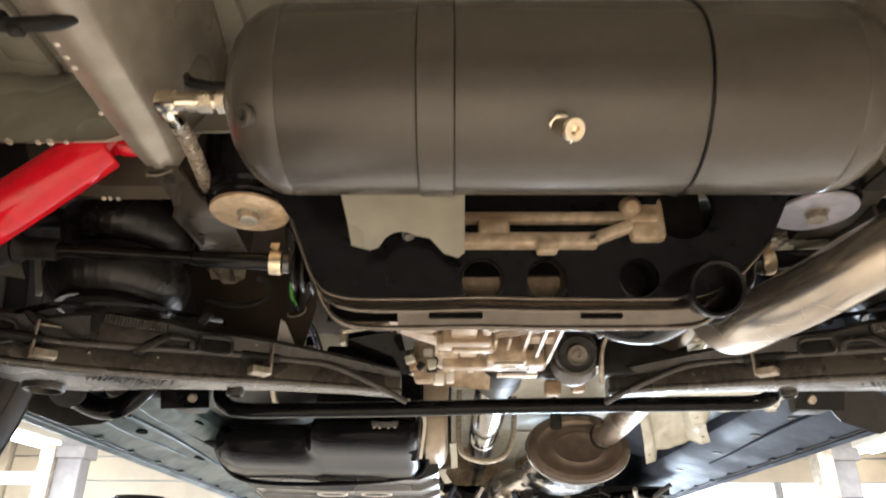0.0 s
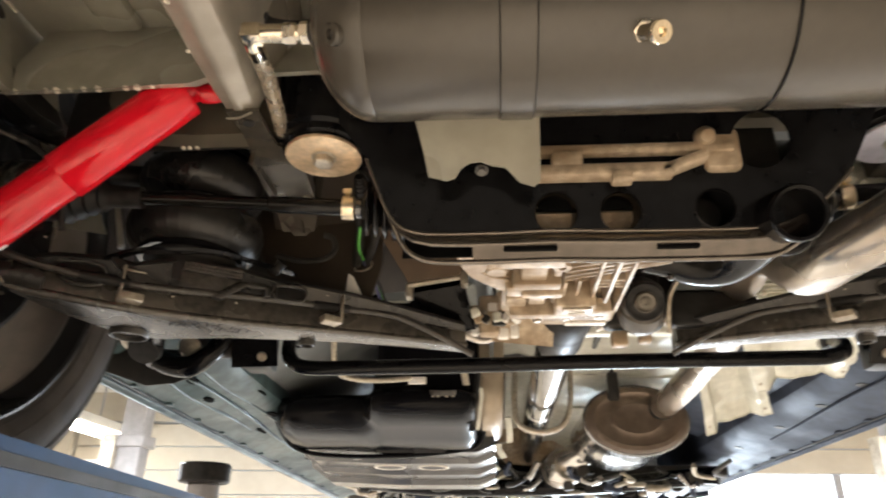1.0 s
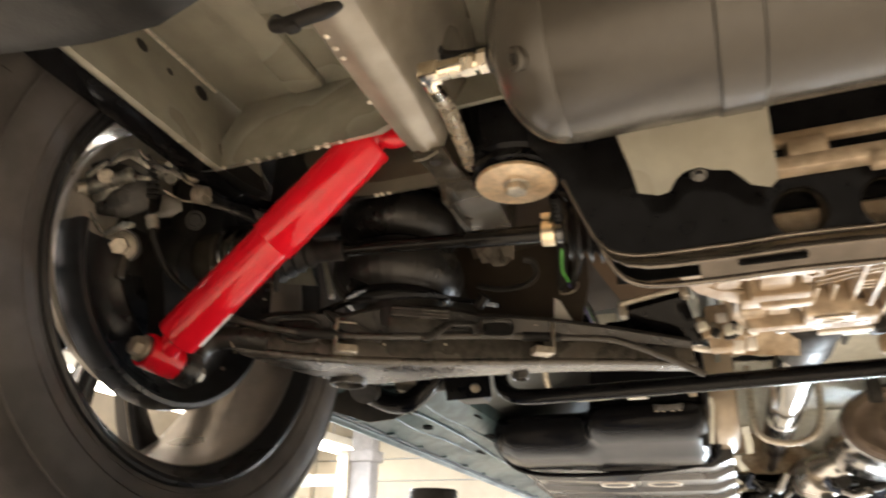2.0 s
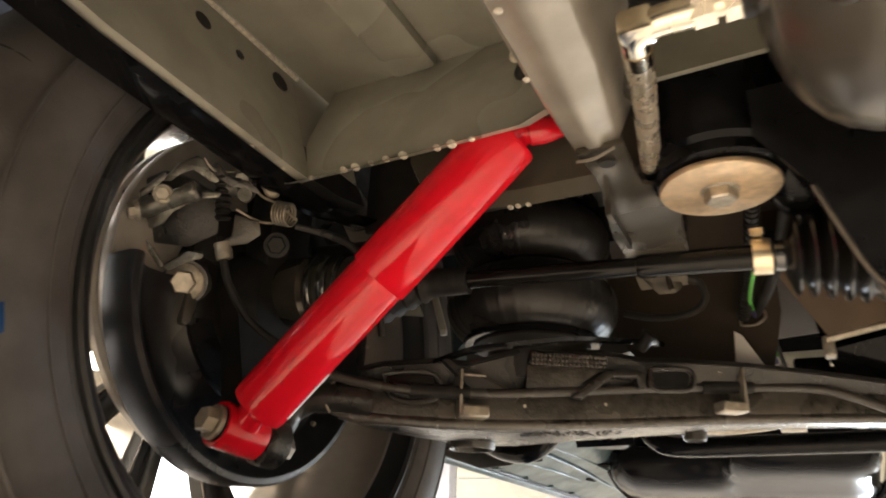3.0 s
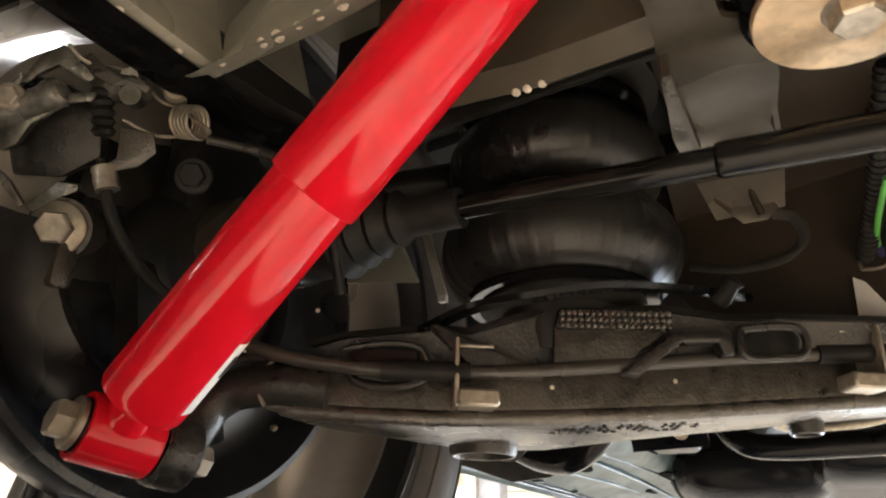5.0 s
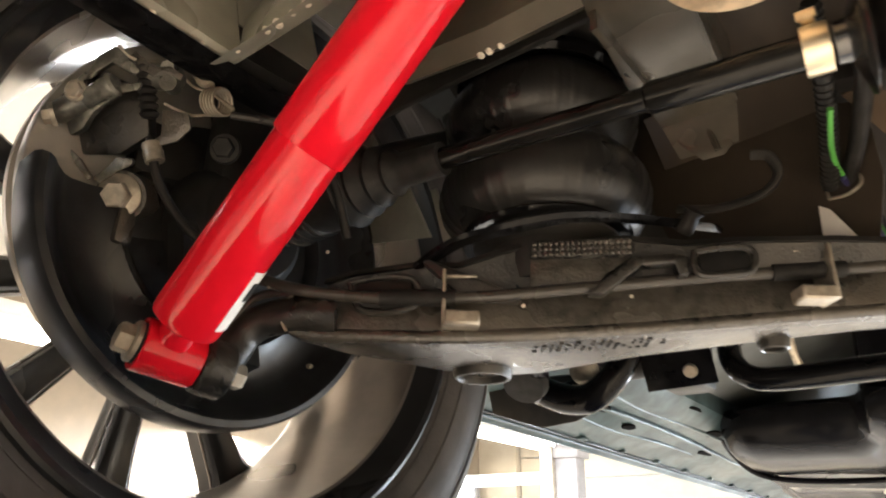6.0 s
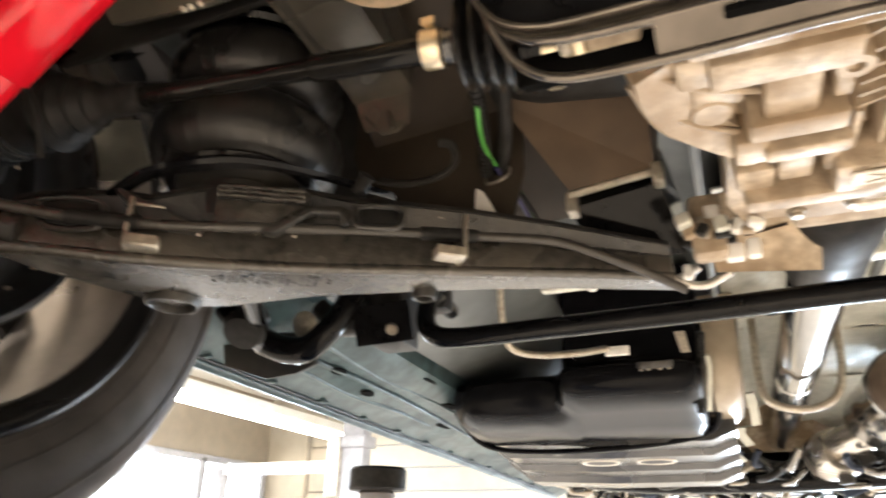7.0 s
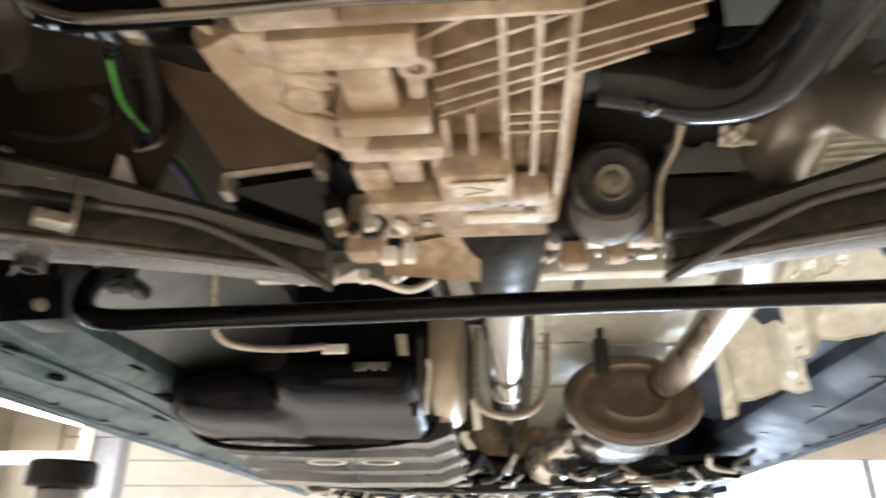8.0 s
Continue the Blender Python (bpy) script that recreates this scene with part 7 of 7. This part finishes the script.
def far_clutter():
    """Pipes, clips and castings of the engine end, far forward."""
    random.seed(21)
    e = thing("engine_underside", (0, 2.6, 1.8), "dark engine and gearbox castings with pipes", "engine")
    part("sump", box((-0.02, 2.95, 1.93), (0.42, 0.35, 0.16), 0.03), CALIPER, e)
    part("bell_housing", lathe([(0, 0), (0.10, 0), (0.16, 0.10), (0.16, 0.2), (0, 0.2)], axis_m((0.0, 2.62, 1.94), (0, 1, 0)), 32), ALU, e)
    part("cross_tube", tube([(-0.62, 2.48, 1.80), (-0.3, 2.50, 1.775), (0.2, 2.50, 1.785), (0.62, 2.48, 1.82)], 0.028, 16, 8), BLACK, e)
    part("under_tray", loft([[V(-0.70, y, z + 0.02), V(0.0, y, z), V(0.70, y, z + 0.02), V(0.70, y, z + 0.05), V(-0.70, y, z + 0.05)] for y, z in ((2.62, 1.815), (2.75, 1.79), (3.0, 1.775), (3.5, 1.80))]), BLACK_DULL, e, "black engine tray")
    for k in range(110):
        x, y = random.uniform(-0.62, 0.62), random.uniform(2.22, 2.95)
        z = 1.745 + 0.05 * random.random() + 0.05 * (2.6 - y)
        a = random.uniform(0, 6.28)
        L = random.uniform(0.03, 0.12)
        part("pipe", tube([(x, y, z), (x + L * 0.6 * math.cos(a), y + L * 0.6 * math.sin(a), z - 0.01 + 0.02 * random.random()), (x + L * math.cos(a + 0.6), y + L * math.sin(a + 0.6), z + 0.03)], random.uniform(0.005, 0.012), 10, 4), (BLACK, BODY_DARK, BOLT, SILL_BLUE, BLACK_DULL, CHROME)[k % 6], e)
    for k in range(60):
        x, y = random.uniform(-0.6, 0.6), random.uniform(2.24, 2.9)
        part("bracket", box((x, y, 1.76 + 0.04 * random.random() + 0.05 * (2.6 - y)), (random.uniform(0.02, 0.07), 0.03, random.uniform(0.01, 0.04)), 0.004, Matrix.Rotation(random.uniform(-0.6, 0.6), 3, "Y"), 1), (BLACK_DULL, BODY_DARK, SILL_BLUE, BOLT, BLACK)[k % 5], e)
    # small fittings above the anti-roll bar
    g = thing("pipe_clips", (-0.3, 1.35, 2.0), "pale pipes and clips on the floor", "pipe clips")
    for x, y, z in ((-0.24, 1.36, 1.985), (-0.17, 1.38, 1.985), (-0.13, 1.36, 1.965)):
        part("pipe", tube([(x - 0.05, y, z), (x, y + 0.02, z - 0.012), (x + 0.04, y + 0.01, z)], 0.006, 10, 6), DISC, g)
    part("rail", merge(box((-0.27, 1.42, 1.998), (0.20, 0.02, 0.03), 0.005), box((-0.33, 1.40, 2.02), (0.09, 0.05, 0.04), 0.006)), SHIELD, g)
    parts("clip", [box((-0.28 + 0.045 * k, 1.36, 1.968), (0.014, 0.014, 0.022), 0.003, seg=1) for k in range(4)], WHITE, g)
    h = thing("tunnel_bracket", (-0.05, 1.25, 1.95), "beige gearbox carrier plate with a slot", "carrier plate")
    part("plate", plate([(-0.05, -0.035), (0.045, -0.045), (0.05, 0.03), (0.03, 0.05), (-0.04, 0.045), (-0.055, 0.01)], 0.006, axis_m((-0.062, 1.10, 1.905), (0, -0.8, -0.6), (0, -0.6, 0.8)), [[(-0.02, -0.002), (0.02, 0.004), (0.02, 0.008), (-0.02, 0.003)]]), ALU, h)
    parts("arm", [box((-0.062, 1.13, 1.95), (0.06, 0.05, 0.10), 0.008), box((0.11, 1.13, 1.92), (0.12, 0.03, 0.03), 0.006), box((-0.115, 1.03, 1.885), (0.03, 0.03, 0.06), 0.006)], ALU, h)
    parts("plug", [box((-0.095, 1.04, 1.862), (0.016, 0.014, 0.016), 0.003), box((-0.078, 1.05, 1.868), (0.012, 0.014, 0.018), 0.003), box((-0.11, 1.02, 1.895), (0.014, 0.014, 0.014), 0.003)], WHITE, h, "pale plug")


def tunnel_fittings():
    """Plates and pale clips between gearbox and tail pipe."""
    t = thing("mount_plate", (0.18, 1.0, 1.95), "grey steel mounting plate with a round hole", "bracket")
    part("plate", plate([(0.145, 1.912), (0.212, 1.912), (0.219, 1.965), (0.150, 1.968)], 0.003, axis_m((0, 1.0, 0), (0, -1, 0), (0, 0, 1)), [circle_pts(0.170, 1.946, 0.0115, 18)]), PANEL_GREY, t)
    part("backing", box((0.17, 1.03, 1.94), (0.16, 0.006, 0.12), 0.002), BLACK_DULL, t, "black backing sheet")
    part("shroud", box((0.14, 0.945, 1.950), (0.16, 0.14, 0.02), 0.004), BLACK_DULL, t)
    part("skirt", box((0.20, 1.01, 1.885), (0.12, 0.02, 0.05), 0.004), BLACK_DULL, t)
    random.seed(57)
    f = thing("gearbox_fittings", (-0.09, 1.05, 1.87), "pale plugs and dark clips beside the gearbox", "fittings")
    for k in range(30):
        x, y = random.uniform(-0.135, -0.075), random.uniform(0.99, 1.09)
        part("clip", box((x, y, 1.872 + 0.35 * (y - 0.99) + random.uniform(-0.012, 0.012)), (random.uniform(0.005, 0.016), random.uniform(0.006, 0.014), random.uniform(0.005, 0.014)), 0.0015, Matrix.Rotation(random.uniform(-0.6, 0.6), 3, "Y"), 1), (SHIELD, BLACK_DULL, BOLT, WHITE, BLACK_DULL, ALU)[k % 6], f)
    random.seed(33)
    c = thing("cable_clips", (0.15, 1.28, 1.95), "pale plastic clips and foil tabs under the tunnel", "cable clips")
    for k in range(26):
        x = random.uniform(0.03, 0.31)
        part("clip", box((x, random.uniform(1.24, 1.32), random.uniform(1.938, 1.985)), (random.uniform(0.008, 0.026), random.uniform(0.006, 0.02), random.uniform(0.005, 0.018)), 0.002, Matrix.Rotation(random.uniform(-0.5, 0.5), 3, "Y"), 1), (SHIELD, WHITE, BLACK_DULL, SHIELD, BOLT)[k % 5], c)
    part("carrier", box((0.16, 1.34, 1.975), (0.34, 0.03, 0.05), 0.006), SHIELD, c)


def rear_dark():
    """Dark side plates that fill in the shade between wheel and spring."""
    t = thing("inner_liner", (-0.58, 0.86, 1.95), "dark plates filling in shade inside the wheel arch", "wheel liner")
    # these two dark plates are added where the space lies in shade
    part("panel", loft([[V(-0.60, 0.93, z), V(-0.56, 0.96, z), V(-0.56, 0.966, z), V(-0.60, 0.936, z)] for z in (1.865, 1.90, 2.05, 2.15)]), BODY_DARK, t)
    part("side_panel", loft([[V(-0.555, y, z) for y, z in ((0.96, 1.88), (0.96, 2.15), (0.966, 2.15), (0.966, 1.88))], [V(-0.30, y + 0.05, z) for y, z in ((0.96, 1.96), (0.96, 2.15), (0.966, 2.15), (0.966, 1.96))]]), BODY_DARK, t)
    part("pale_panel", slab([(-0.751, 0.85, 2.044), (-0.655, 0.85, 2.023), (-0.616, 0.85, 1.943), (-0.713, 0.85, 1.96)], (0.0, 0.004, 0.002), 0.001), SHIELD, t, "grey-green panel piece")
    part("stay", slab([(-0.605, 0.835, 1.983), (-0.598, 0.835, 1.983), (-0.578, 0.835, 1.92), (-0.587, 0.835, 1.921)], (0.0, 0.003, 0.0), 0.0006), SHIELD, t, "pale metal stay")
    part("stay_clip", box((-0.58, 0.833, 1.917), (0.007, 0.005, 0.006), 0.001), WHITE, t)
    part("upper_link", tube([(-0.70, 0.76, 1.99), (-0.62, 0.79, 2.0), (-0.52, 0.86, 2.03)], 0.014, 12), BLACK_DULL, t)


workshop()
lift_pads()
lift_beam()
underbody()
for s in (1, -1):
    hanger_channel(s)
    axle_mount(s)
    half_shaft(s)
    air_spring(s)
    lower_arm(s)
SIDE[0] = 1
air_tank()
tank_bracket()
subframe()
gearbox()
rear_damper()
sway_bar()
SIDE[0] = 1
shock_absorber()
wheel()
brake()
wiring()
exhaust()
heat_shields()
fuel_tank()
far_clutter()
rear_dark()
tunnel_fittings()
